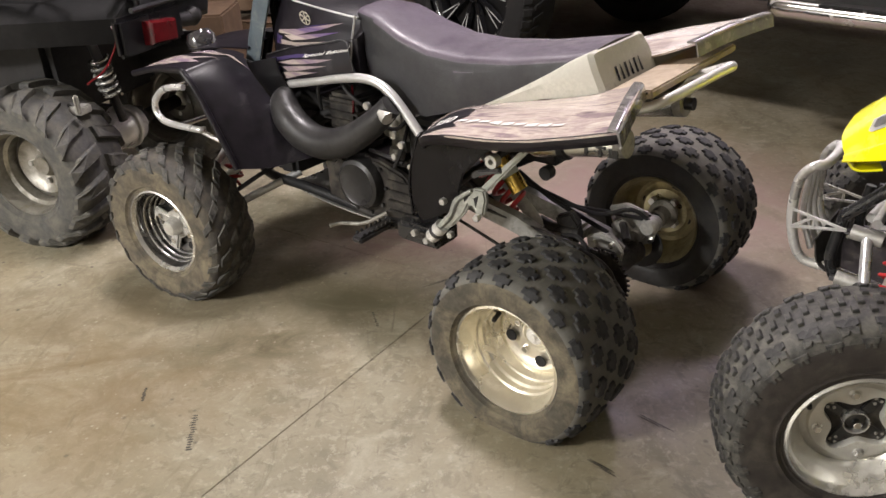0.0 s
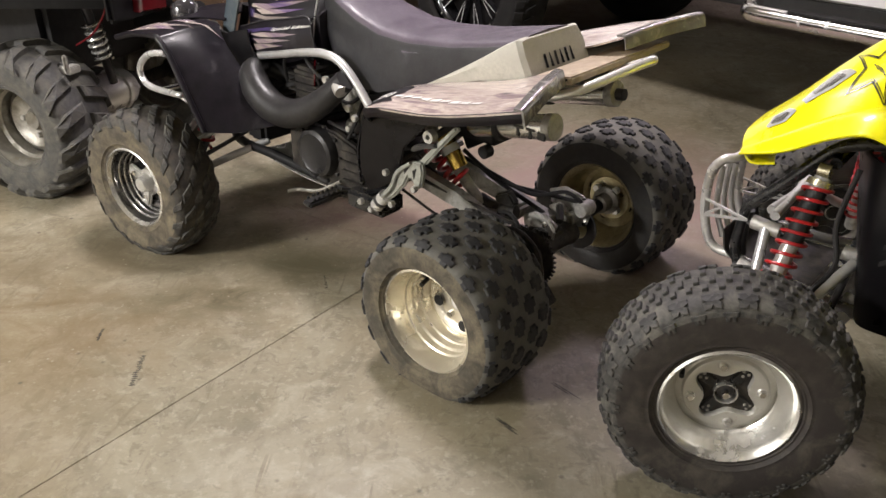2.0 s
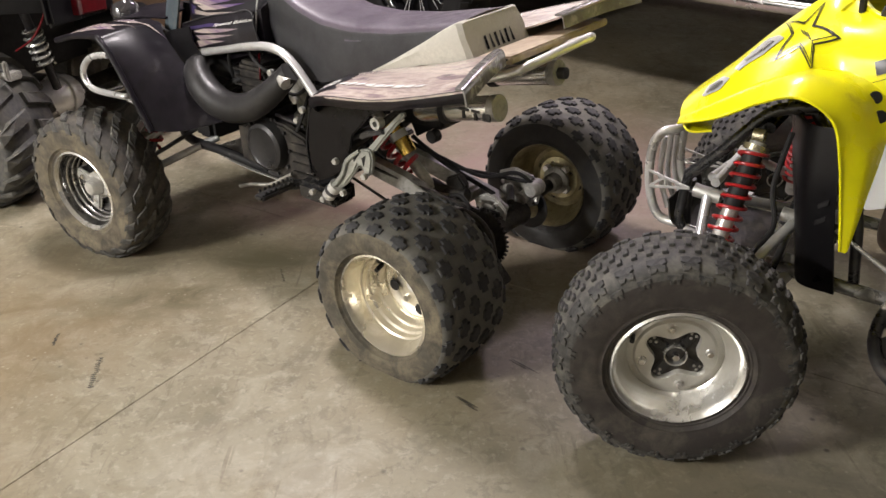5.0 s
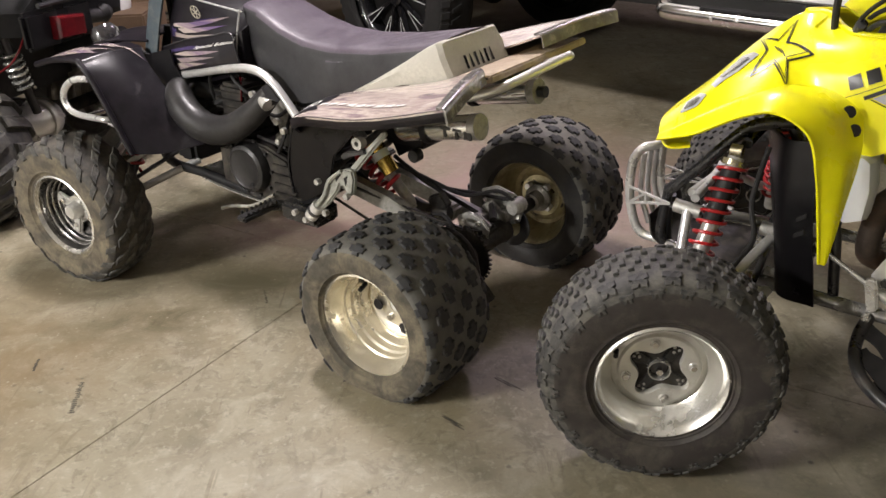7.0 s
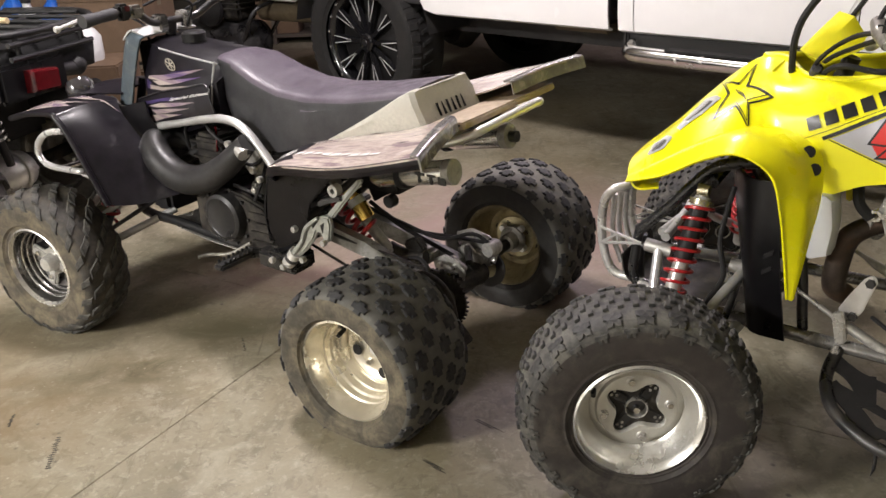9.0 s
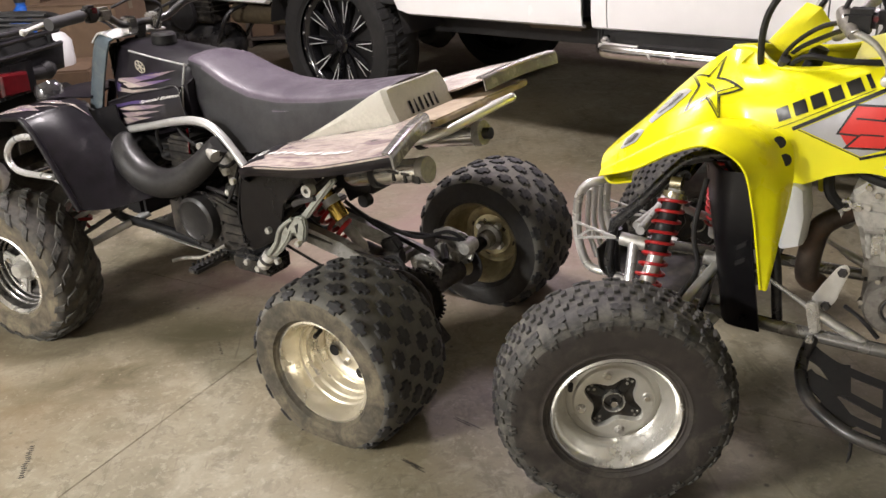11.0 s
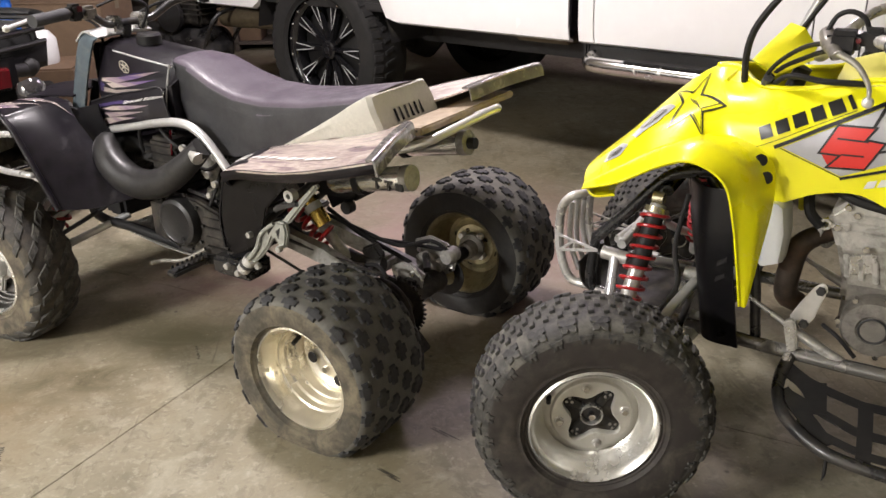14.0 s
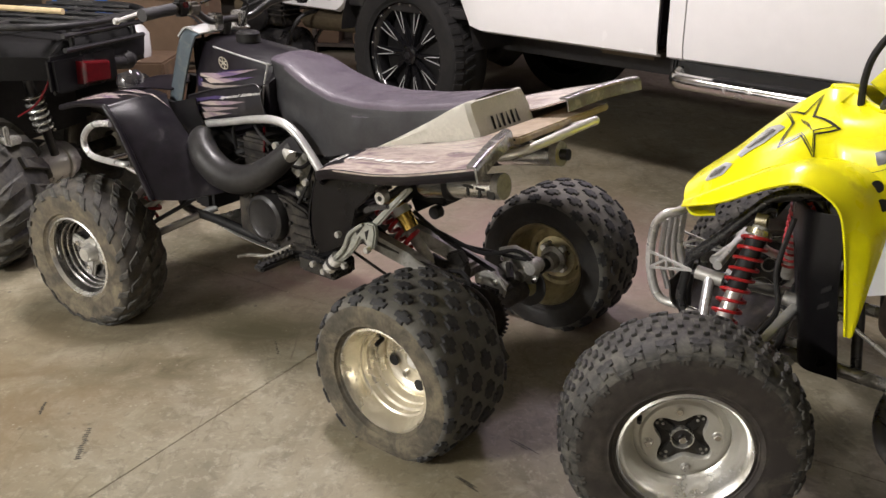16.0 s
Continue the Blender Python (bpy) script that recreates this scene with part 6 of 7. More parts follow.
for a, b, w in (((-0.246, 0.842), (-0.452, 0.957), 0.008), ((-0.450, 0.957), (-0.428, 0.894), 0.006), ((-0.386, 0.794), (-0.560, 0.856), 0.006), ((-0.440, 0.857), (-0.560, 0.889), 0.005), ((-0.200, 0.832), (-0.394, 0.934), 0.0012), ((-0.258, 0.842), (-0.388, 0.796), 0.002)):
    line_on_shroud("stripe_decal", a, b, w, 0.0035, decal_black)
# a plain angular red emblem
RED = [(-0.366, 0.900), (-0.434, 0.904), (-0.419, 0.879), (-0.456, 0.877), (-0.428, 0.822), (-0.360, 0.817), (-0.383, 0.845), (-0.340, 0.845)]
RIM = outline(RED, -0.0042)
part("emblem_edge", draped(RIM, side_tree, 0.0045), decal_black, shroud, smooth=False)
on_shroud("red_emblem", RED, 0.004, decal_red, "angular red emblem decal")
line_on_shroud("emblem_slit", (-0.368, 0.8765), (-0.428, 0.8775), 0.0035, 0.0052, decal_black)
line_on_shroud("emblem_slit", (-0.380, 0.8455), (-0.424, 0.8475), 0.0035, 0.0052, decal_black)
for k in range(3):
    x0 = -0.434 - 0.024 * k
    on_shroud("letter_bar", [(x0, 0.779 + 0.007 * k), (x0 - 0.019, 0.784 + 0.007 * k), (x0 - 0.024, 0.801 + 0.007 * k), (x0 - 0.006, 0.796 + 0.007 * k)], 0.002, decal_white)
for hx, hy, hz, nx, ny, nz in ((-0.229, 0.208, 0.820, -0.55, 0.75, 0.65), (-0.248, 0.226, 0.788, -0.60, 0.85, 0.48)):
    turn = Vector((0, 1, 0)).rotation_difference(Vector((nx, ny, nz))).to_matrix().to_4x4()
    part("air_hole", moved(disc(0, 0, 0, 0.0135, 0.008, 20, 0.001), Matrix.Translation((hx, hy, hz)) @ turn), matte_black, shroud, "round black air hole")
for poly in ([(0.094, 0.112), (0.074, 0.070), (0.051, 0.035), (0.022, 0.055), (0.001, 0.085), (0.031, 0.125), (0.076, 0.138)], [(0.151, 0.146), (0.150, 0.109), (0.118, 0.112), (0.092, 0.142), (0.105, 0.163), (0.143, 0.156)]):
    mid_x, mid_y = sum(q[0] for q in poly) / len(poly), sum(q[1] for q in poly) / len(poly)
    lamp = part("headlight", draped(top_poly(poly), hood_tree, 0.0025, "z"), lens_clear, hood, "clear headlight lens", smooth=False)
    part("reflector", draped(top_poly([(mid_x + 0.62 * (x - mid_x), mid_y + 0.62 * (y - mid_y)) for x, y in poly]), hood_tree, 0.0040, "z"), lens_inner, lamp, "grey reflector behind the lens", smooth=False)
part("hood_mouth", sheet([[(-0.10, CY + 0.09, 0.955), (-0.115, CY, 0.975), (-0.10, CY - 0.09, 0.955)], [(-0.16, CY + 0.07, 0.90), (-0.17, CY, 0.90), (-0.16, CY - 0.07, 0.90)], [(-0.19, CY + 0.06, 0.80), (-0.20, CY, 0.80), (-0.19, CY - 0.06, 0.80)]], 0.005), yellow, yq)

# handlebar with pad, cables, lever
hb = part("handlebar", tube([(-0.51, 0.40, 1.085), (-0.43, 0.26, 1.092), (-0.36, 0.17, 1.085), (-0.30, 0.08, 1.03), (-0.285, CY, 1.02), (-0.30, CY - 0.12, 1.03), (-0.36, CY - 0.21, 1.085), (-0.43, CY - 0.30, 1.092), (-0.51, CY - 0.44, 1.085)], 0.013, 10, 6), alu, yq, "alloy handlebar")
part("bar_pad", loft([[(-0.147, 0.03, 1.001), (-0.185, 0.07, 0.994), (-0.217, 0.10, 0.983), (-0.20, 0.05, 0.970)], [(-0.167, -0.06, 1.032), (-0.207, -0.02, 1.027), (-0.247, 0.00, 0.990), (-0.225, -0.04, 0.98)], [(-0.188, -0.16, 1.062), (-0.229, -0.12, 1.057), (-0.279, -0.10, 0.996), (-0.25, -0.15, 0.99)]]), yellow, hb, "yellow handlebar pad")

for s in (1, -1):
    part("grip", tube([(-0.515, CY + s * 0.455, 1.084), (-0.445, CY + s * 0.32, 1.091)], 0.018, 12, smooth_path=False), grip_rubber, hb)
part("clutch_perch", join(box(-0.385, -0.325, 0.20, 0.255, 1.062, 1.108, 0.010), box(-0.43, -0.385, 0.21, 0.25, 1.07, 1.115, 0.010)), matte_black, hb)
part("perch_cap", rod((-0.335, 0.225, 1.085), (-0.352, 0.262, 1.062), 0.011, 12), alu, hb)
part("switch_button", box(-0.389, -0.379, 0.252, 0.259, 1.087, 1.097, 0.002), red_lens, hb)
part("lever", tube([(-0.348, 0.258, 1.068), (-0.378, 0.26, 1.054), (-0.398, 0.262, 1.037), (-0.416, 0.262, 1.007), (-0.419, 0.262, 0.982)], [0.0075, 0.007, 0.006, 0.005, 0.005], 10, 6), alu, hb, "bent silver lever")
part("lever_ball", moved(lathe([(0, -0.012), (0.009, -0.008), (0.012, 0), (0.009, 0.008), (0, 0.012)], 12), Matrix.Translation((-0.419, 0.262, 0.978))), bright_alu, hb)
part("cable", tube([(-0.321, 0.22, 1.100), (-0.335, 0.22, 1.131), (-0.358, 0.22, 1.141), (-0.384, 0.22, 1.130), (-0.399, 0.22, 1.100)], 0.005, 8, 6), matte_black, hb)
for pts, r in (
    ([(-0.16, 0.03, 0.88), (-0.14, 0.05, 0.96), (-0.15, 0.06, 1.07), (-0.22, 0.05, 1.18), (-0.26, 0.05, 1.25)], 0.008),
    ([(-0.17, 0.04, 0.90), (-0.20, 0.09, 0.99), (-0.27, 0.15, 1.055), (-0.345, 0.24, 1.085)], 0.0052),
    ([(-0.17, 0.02, 0.90), (-0.21, 0.08, 0.985), (-0.28, 0.14, 1.035), (-0.35, 0.23, 1.075)], 0.0052),
    ([(-0.18, 0.05, 0.92), (-0.24, 0.11, 0.985), (-0.32, 0.13, 0.985), (-0.40, 0.12, 0.985)], 0.0065),
):
    part("cable", tube(pts, r, 8, 6), matte_black, hb)
for k in range(3):
    part("cable_sleeve", tube([(-0.175, 0.03 + 0.012 * k, 0.915), (-0.20, 0.075 + 0.010 * k, 0.975)], 0.011, 8, smooth_path=False), rubber_knob, hb)
part("bar_riser", tube([(-0.19, -0.19, 0.99), (-0.235, -0.19, 1.10), (-0.29, -0.19, 1.22)], 0.011, 10), silver_paint, hb)
part("cable", tube([(-0.20, -0.16, 1.02), (-0.26, -0.15, 1.12), (-0.33, -0.14, 1.22)], 0.006, 8), matte_black, hb)
part("lever_casting", tube([(-0.318, 0.205, 1.098), (-0.332, 0.232, 1.082), (-0.350, 0.258, 1.062)], [0.014, 0.019, 0.013], 12, 5), engine_grey, hb, "grey cast lever perch")

# frame and nerf bars
part("upper_rail", tube([(0.172, 0.115, 0.525), (0.09, 0.125, 0.612), (-0.005, 0.137, 0.722), (-0.06, 0.135, 0.748), (-0.12, 0.12, 0.755)], 0.015, 12, 5), frame_black, yq, "black frame tube")
part("front_post", tube([(0.172, 0.112, 0.535), (0.182, 0.105, 0.47), (0.190, 0.10, 0.40), (0.175, 0.10, 0.355)], 0.013, 10, 5), frame_black, yq)
for s in (1, -1):
    part("lower_rail", tube([(0.18, CY + s * 0.13, 0.36), (0.02, CY + s * 0.16, 0.352), (-0.14, CY + s * 0.19, 0.352), (-0.34, CY + s * 0.195, 0.347), (-0.55, CY + s * 0.195, 0.345), (-1.0, CY + s * 0.17, 0.345)], 0.017, 12, 5), dark_steel_tube, yq, "shiny dark steel lower frame tube")
    part("front_rail", tube([(0.18, CY + s * 0.11, 0.36), (0.185, CY + s * 0.11, 0.42), (0.175, CY + s * 0.12, 0.50)], 0.013, 10), frame_black, yq)
    part("brace", tube([(-0.20, CY + s * 0.19, 0.485), (-0.33, CY + s * 0.195, 0.415), (-0.36, CY + s * 0.195, 0.398), (-0.46, CY + s * 0.195, 0.35)], [0.005, 0.006, 0.012, 0.012], 10, smooth_path=False), alu, yq, "thin silver brace")
    part("mid_rail", tube([(-0.10, CY + s * 0.15, 0.74), (-0.22, CY + s * 0.16, 0.56), (-0.26, CY + s * 0.18, 0.36)], 0.013, 10), frame_black, yq)
bp = part("bumper", tube([(0.20, 0.055, 0.350), (0.268, 0.055, 0.362), (0.301, 0.055, 0.45), (0.301, 0.055, 0.555), (0.275, 0.05, 0.600), (0.25, 0.02, 0.605), (0.25, CY - 0.06, 0.605), (0.27, CY - 0.09, 0.600), (0.292, CY - 0.095, 0.56), (0.292, CY - 0.095, 0.45), (0.262, CY - 0.095, 0.375), (0.20, CY - 0.095, 0.352)], 0.0125, 12, 5), bright_alu, yq, "bare alloy front bumper")


BRX, BRZ = 0.158, 0.498


def tri_frame(a, b, c, y, width=0.006, thick=0.005):
    """A tapered bracket plate with two three-cornered holes."""
    a, b, c = Vector(a), Vector(b), Vector(c)
    out = bmesh.new()
    for p, q in ((a, b), (b, c), (c, a), (a.lerp(c, 0.42), b.lerp(c, 0.42)), (a.lerp(c, 0.42), b)):
        d = (q - p).normalized()
        n = Vector((-d.y, d.x)) * width / 2
        join(out, prism([tuple(p + n), tuple(q + n), tuple(q - n), tuple(p - n)], y - thick / 2, y + thick / 2, 0))
    return out


near = tri_frame((0.302, 0.490), (0.298, 0.445), (BRX, BRZ), 0.0)
for v in near.verts:
    v.co.y += 0.066 + 0.072 * (0.302 - v.co.x) / (0.302 - BRX)
part("bumper_bracket", near, bright_alu, bp, "cut-out alloy bracket")
part("bumper_bracket", tri_frame((0.298, 0.492), (0.296, 0.447), (0.140, 0.461), CY - 0.095), bright_alu, bp, "cut-out alloy bracket")
for yy in (0.02, -0.025, -0.07):
    part("bumper_bar", tube([(0.285, yy, 0.575), (0.285, yy, 0.46), (0.255, yy, 0.375)], 0.008, 8), bright_alu, bp)
part("skid_plate", sheet([[(0.24, 0.07, 0.42), (0.24, CY, 0.42), (0.24, -0.15, 0.42)], [(0.20, 0.08, 0.35), (0.20, CY, 0.35), (0.20, -0.16, 0.35)], [(0.0, 0.10, 0.335), (0.0, CY, 0.335), (0.0, -0.18, 0.335)]], 0.004), grimy, yq)
for s in (1, -1):
    c = CY
    part("a_arm", tube([(0.13, c + s * 0.13, 0.36), (0.02, c + s * 0.47, 0.215)], 0.015, 10), silver_paint, yq, "silver tubular suspension arm")
    part("a_arm", tube([(-0.13, c + s * 0.15, 0.36), (-0.02, c + s * 0.47, 0.215)], 0.015, 10), silver_paint, yq, "silver tubular suspension arm")
    part("a_arm", tube([(0.115, c + s * 0.16, 0.487), (0.075, c + s * 0.30, 0.405), (0.02, c + s * 0.46, 0.335)], 0.013, 10), silver_paint, yq, "silver upper suspension arm")
    part("a_arm", tube([(-0.105, c + s * 0.19, 0.475), (-0.05, c + s * 0.32, 0.395), (-0.015, c + s * 0.46, 0.335)], 0.013, 10), silver_paint, yq, "silver upper suspension arm")
    for xa, za in ((0.115, 0.487), (-0.105, 0.478), (0.13, 0.36), (-0.13, 0.36)):
        part("pivot_sleeve", rod((xa - 0.035, c + s * 0.16, za - 0.003), (xa + 0.035, c + s * 0.16, za + 0.003), 0.018, 14), cast, yq, "bright pivot sleeve")
        part("pivot_bolt", rod((xa - 0.048, c + s * 0.16, za), (xa + 0.048, c + s * 0.16, za), 0.008, 6), steel_dark, yq)
    part("cross_member", rod((0.10, c - s * 0.16, 0.52), (0.12, c + s * 0.13, 0.52), 0.012), silver_paint, yq)
    part("knuckle", box(-0.045, 0.045, c + s * 0.48 - 0.02, c + s * 0.48 + 0.03, 0.20, 0.36, 0.012), cast, yq)
    part("tie_rod", rod((-0.08, c + s * 0.06, 0.43), (-0.10, c + s * 0.45, 0.30), 0.009), steel_dark, yq)
    top, bot = Vector((-0.003, c + s * 0.212, 0.666)), Vector((0.042, c + s * 0.375, 0.315))
    sk = part("front_shock", rod(top, bot, 0.0195, 16), cast, yq, "front shock with red coil spring")
    part("shock_body", rod(top.lerp(bot, 0.08), top.lerp(bot, 0.41), 0.0225, 18), matte_black, sk, "black damper body")
    part("spring", coil(top.lerp(bot, 0.05), top.lerp(bot, 0.86), 0.0315, 0.0042, 12), red_paint, sk, "red coil spring")
    part("spring_seat", rod(top.lerp(bot, 0.02), top.lerp(bot, 0.055), 0.030, 20), gold_steel, sk, "yellow-plated spring seat")
    part("shock_eye", moved(lathe([(0.008, -0.013), (0.0165, -0.013), (0.0165, 0.013), (0.008, 0.013)], 18, closed=True), pose(top.x, top.y, top.z + 0.016, 0, 0, 90)), gold_steel, sk)
    part("brake_line", tube([(-0.07, c + s * 0.20, 0.70), (-0.06, c + s * 0.24, 0.58), (-0.085, c + s * 0.28, 0.50), (-0.06, c + s * 0.34, 0.44), (-0.05, c + s * 0.45, 0.36)], 0.0065, 8, 6), matte_black, yq)
part("shock_tower", tube([(0.03, -0.22, 0.69), (-0.02, CY, 0.72), (-0.02, 0.16, 0.70)], 0.014, 10), frame_black, yq)
part("steering_stem", rod((-0.05, CY, 0.38), (-0.25, CY, 0.98), 0.02), frame_black, yq)
part("inner_panel", sheet([[(-0.03, 0.05, 0.735), (-0.105, 0.175, 0.732), (-0.18, 0.20, 0.74)], [(-0.07, 0.08, 0.56), (-0.12, 0.195, 0.56), (-0.20, 0.215, 0.56)], [(-0.12, 0.11, 0.365), (-0.15, 0.20, 0.355), (-0.235, 0.22, 0.358)]], 0.006), black_plastic, yq, "black plastic inner splash panel")
part("inner_panel", sheet([[(-0.10, -0.18, 0.735), (-0.105, -0.255, 0.732), (-0.18, -0.28, 0.74)], [(-0.135, -0.21, 0.375), (-0.14, -0.28, 0.375), (-0.21, -0.30, 0.378)]], 0.006), black_plastic, yq)
part("panel_slot", prism([(-0.165, 0.555), (-0.185, 0.57), (-0.185, 0.582), (-0.165, 0.567)], 0.212, 0.216, 0), matte_black, yq)
part("panel_slot", prism([(-0.165, 0.515), (-0.185, 0.53), (-0.185, 0.542), (-0.165, 0.527)], 0.212, 0.2165, 0), matte_black, yq)
part("coolant_bottle", loft([[(x, y, z) for x, y in ((-0.247, 0.180), (-0.255, 0.195), (-0.292 - dx, 0.195), (-0.300 - dx, 0.180), (-0.300 - dx, 0.13), (-0.247, 0.13))] for z, dx in ((0.570, -0.03), (0.582, 0.0), (0.65, 0.004), (0.712, -0.006), (0.722, -0.02))]), milky, yq, "milky white overflow bottle")
part("header_pipe", tube([(-0.395, 0.06, 0.640), (-0.355, 0.088, 0.626), (-0.322, 0.10, 0.598), (-0.308, 0.10, 0.54), (-0.306, 0.095, 0.47), (-0.33, 0.05, 0.43)], [0.023, 0.024, 0.026, 0.027, 0.027, 0.025], 16, 6), header_steel, yq, "heat-stained exhaust header")
en = part("engine", join(box(-0.70, -0.425, -0.16, 0.10, 0.365, 0.50, 0.03), box(-0.56, -0.42, -0.12, 0.095, 0.47, 0.545, 0.015)), engine_grey, yq, "grey cast alloy engine")
part("cylinder", prism([(-0.385, 0.655), (-0.425, 0.515), (-0.560, 0.520), (-0.525, 0.68)], -0.10, 0.105, 0.012), grimy_alu, en)
part("cylinder_head", prism([(-0.368, 0.690), (-0.400, 0.605), (-0.500, 0.622), (-0.535, 0.63), (-0.530, 0.725), (-0.42, 0.738)], -0.11, 0.118, 0.012), cast, en)
part("plug_plate", prism([(-0.425, 0.60), (-0.43, 0.55), (-0.49, 0.565), (-0.48, 0.615)], 0.104, 0.112, 0.004), alu, en)
part("head_cover", prism([(-0.415, 0.730), (-0.535, 0.72), (-0.54, 0.765), (-0.44, 0.775)], -0.09, 0.10, 0.015), alu, en)
for k in range(3):
    part("head_rib", box(-0.505, -0.415, 0.115, 0.124, 0.655 + 0.02 * k, 0.661 + 0.02 * k, 0.002), cast, en)
for k in range(4):
    part("cylinder_rib", prism([(-0.415 - 0.030 * k, 0.600 - 0.004 * k), (-0.425 - 0.030 * k, 0.545 - 0.002 * k), (-0.437 - 0.030 * k, 0.546 - 0.002 * k), (-0.427 - 0.030 * k, 0.603 - 0.004 * k)], 0.104, 0.113, 0.002), cast, en)
for bx, bz in ((-0.395, 0.665), (-0.41, 0.715), (-0.52, 0.71), (-0.515, 0.645), (-0.46, 0.625), (-0.43, 0.70)):
    part("head_bolt", bolt_head(bx, 0.122, bz, 0.008, 0.014), chrome, en)
part("head_lug", join(moved(lathe([(0.0075, -0.004), (0.0135, -0.004), (0.0135, 0.004), (0.0075, 0.004)], 20, closed=True), pose(-0.369, 0.122, 0.668)), box(-0.420, -0.382, 0.117, 0.124, 0.661, 0.675, 0.002)), alu, en, "small cast eyelet on the cylinder head")
part("wiring", tube([(-0.44, 0.11, 0.78), (-0.47, 0.135, 0.755), (-0.53, 0.135, 0.74), (-0.58, 0.13, 0.73)], 0.007, 8, 5), matte_black, yq)
part("wiring", tube([(-0.36, 0.10, 0.78), (-0.40, 0.13, 0.765), (-0.46, 0.135, 0.78)], 0.009, 8, 5), matte_black, yq)
part("starter_gear_case", moved(lathe([(0.048, -0.03), (0.048, 0.0), (0.040, 0.016), (0.020, 0.018), (0, 0.018)], 28), pose(-0.60, 0.115, 0.415)), engine_grey, en)
part("stator_cover", moved(lathe([(0.072, -0.05), (0.072, 0.02), (0.064, 0.036), (0.036, 0.041), (0.032, 0.037), (0.028, 0.041), (0, 0.042)], 40), pose(-0.505, 0.105, 0.442)), engine_grey, en, "round alloy stator cover")
part("cover_ring", moved(lathe([(0.026, 0.0), (0.029, 0.003), (0.032, 0.0)], 36), pose(-0.505, 0.146, 0.442)), steel_dark, en)
for k in range(7):
    a = 0.9 * k
    part("case_bolt", bolt_head(-0.505 + 0.074 * math.cos(a), 0.122, 0.442 + 0.074 * math.sin(a), 0.007, 0.02), chrome, en)
part("engine_mount", prism([(-0.328, 0.432), (-0.345, 0.470), (-0.374, 0.523), (-0.390, 0.534), (-0.402, 0.520), (-0.388, 0.470), (-0.382, 0.44), (-0.360, 0.405)], 0.135, 0.145, 0.003), bright_alu, yq, "triangular alloy engine mount")
for bx, bz in ((-0.387, 0.515), (-0.362, 0.425)):
    part("mount_bolt", bolt_head(bx, 0.148, bz, 0.011, 0.012), steel_dark, yq)
part("header_flange", moved(lathe([(0.022, -0.008), (0.036, -0.008), (0.036, 0.008), (0.022, 0.008)], 20, closed=True), pose(-0.372, 0.075, 0.632, 0, 0, 62)), alu, yq)
for pts, r in (([(-0.36, 0.12, 0.76), (-0.42, 0.13, 0.735), (-0.50, 0.13, 0.72), (-0.56, 0.12, 0.70)], 0.010), ([(-0.32, 0.08, 0.78), (-0.33, 0.12, 0.70), (-0.36, 0.12, 0.66)], 0.012), ([(-0.40, 0.12, 0.42), (-0.44, 0.15, 0.41), (-0.48, 0.15, 0.37)], 0.005)):
    part("hose", tube(pts, r, 8, 6), matte_black, yq)
part("side_bracket", prism([(-0.322, 0.428), (-0.328, 0.440), (-0.345, 0.440), (-0.350, 0.43), (-0.362, 0.366), (-0.340, 0.356)], 0.158, 0.178, 0.004), alu, yq, "alloy nerf bar bracket")
part("bracket_bolt", bolt_head(-0.343, 0.185, 0.348, 0.010, 0.02), chrome, yq)
nf = part("nerf_bar", tube([(-0.347, 0.165, 0.342), (-0.340, 0.215, 0.318), (-0.345, 0.262, 0.294), (-0.372, 0.312, 0.271), (-0.43, 0.355, 0.253), (-0.51, 0.381, 0.243), (-0.70, 0.385, 0.24), (-0.86, 0.36, 0.245), (-0.92, 0.28, 0.28), (-0.93, 0.17, 0.34)], 0.0145, 12, 5), frame_black, yq, "black nerf bar hoop with webbing")


def strap(pts, half, thick=0.0022):
    """A flat webbing strap lying in the slope of the nerf bar."""
    path = spline(pts, 6)
    up = Vector((0, 0.425, 0.905))
    rows = []
    for k, q in enumerate(path):
        d = (path[min(k + 1, len(path) - 1)] - path[max(k - 1, 0)]).normalized()
        side = d.cross(up).normalized() * half
        rows.append([q + side + up * thick, q - side + up * thick, q - side - up * thick, q + side - up * thick])
    return loft(rows)


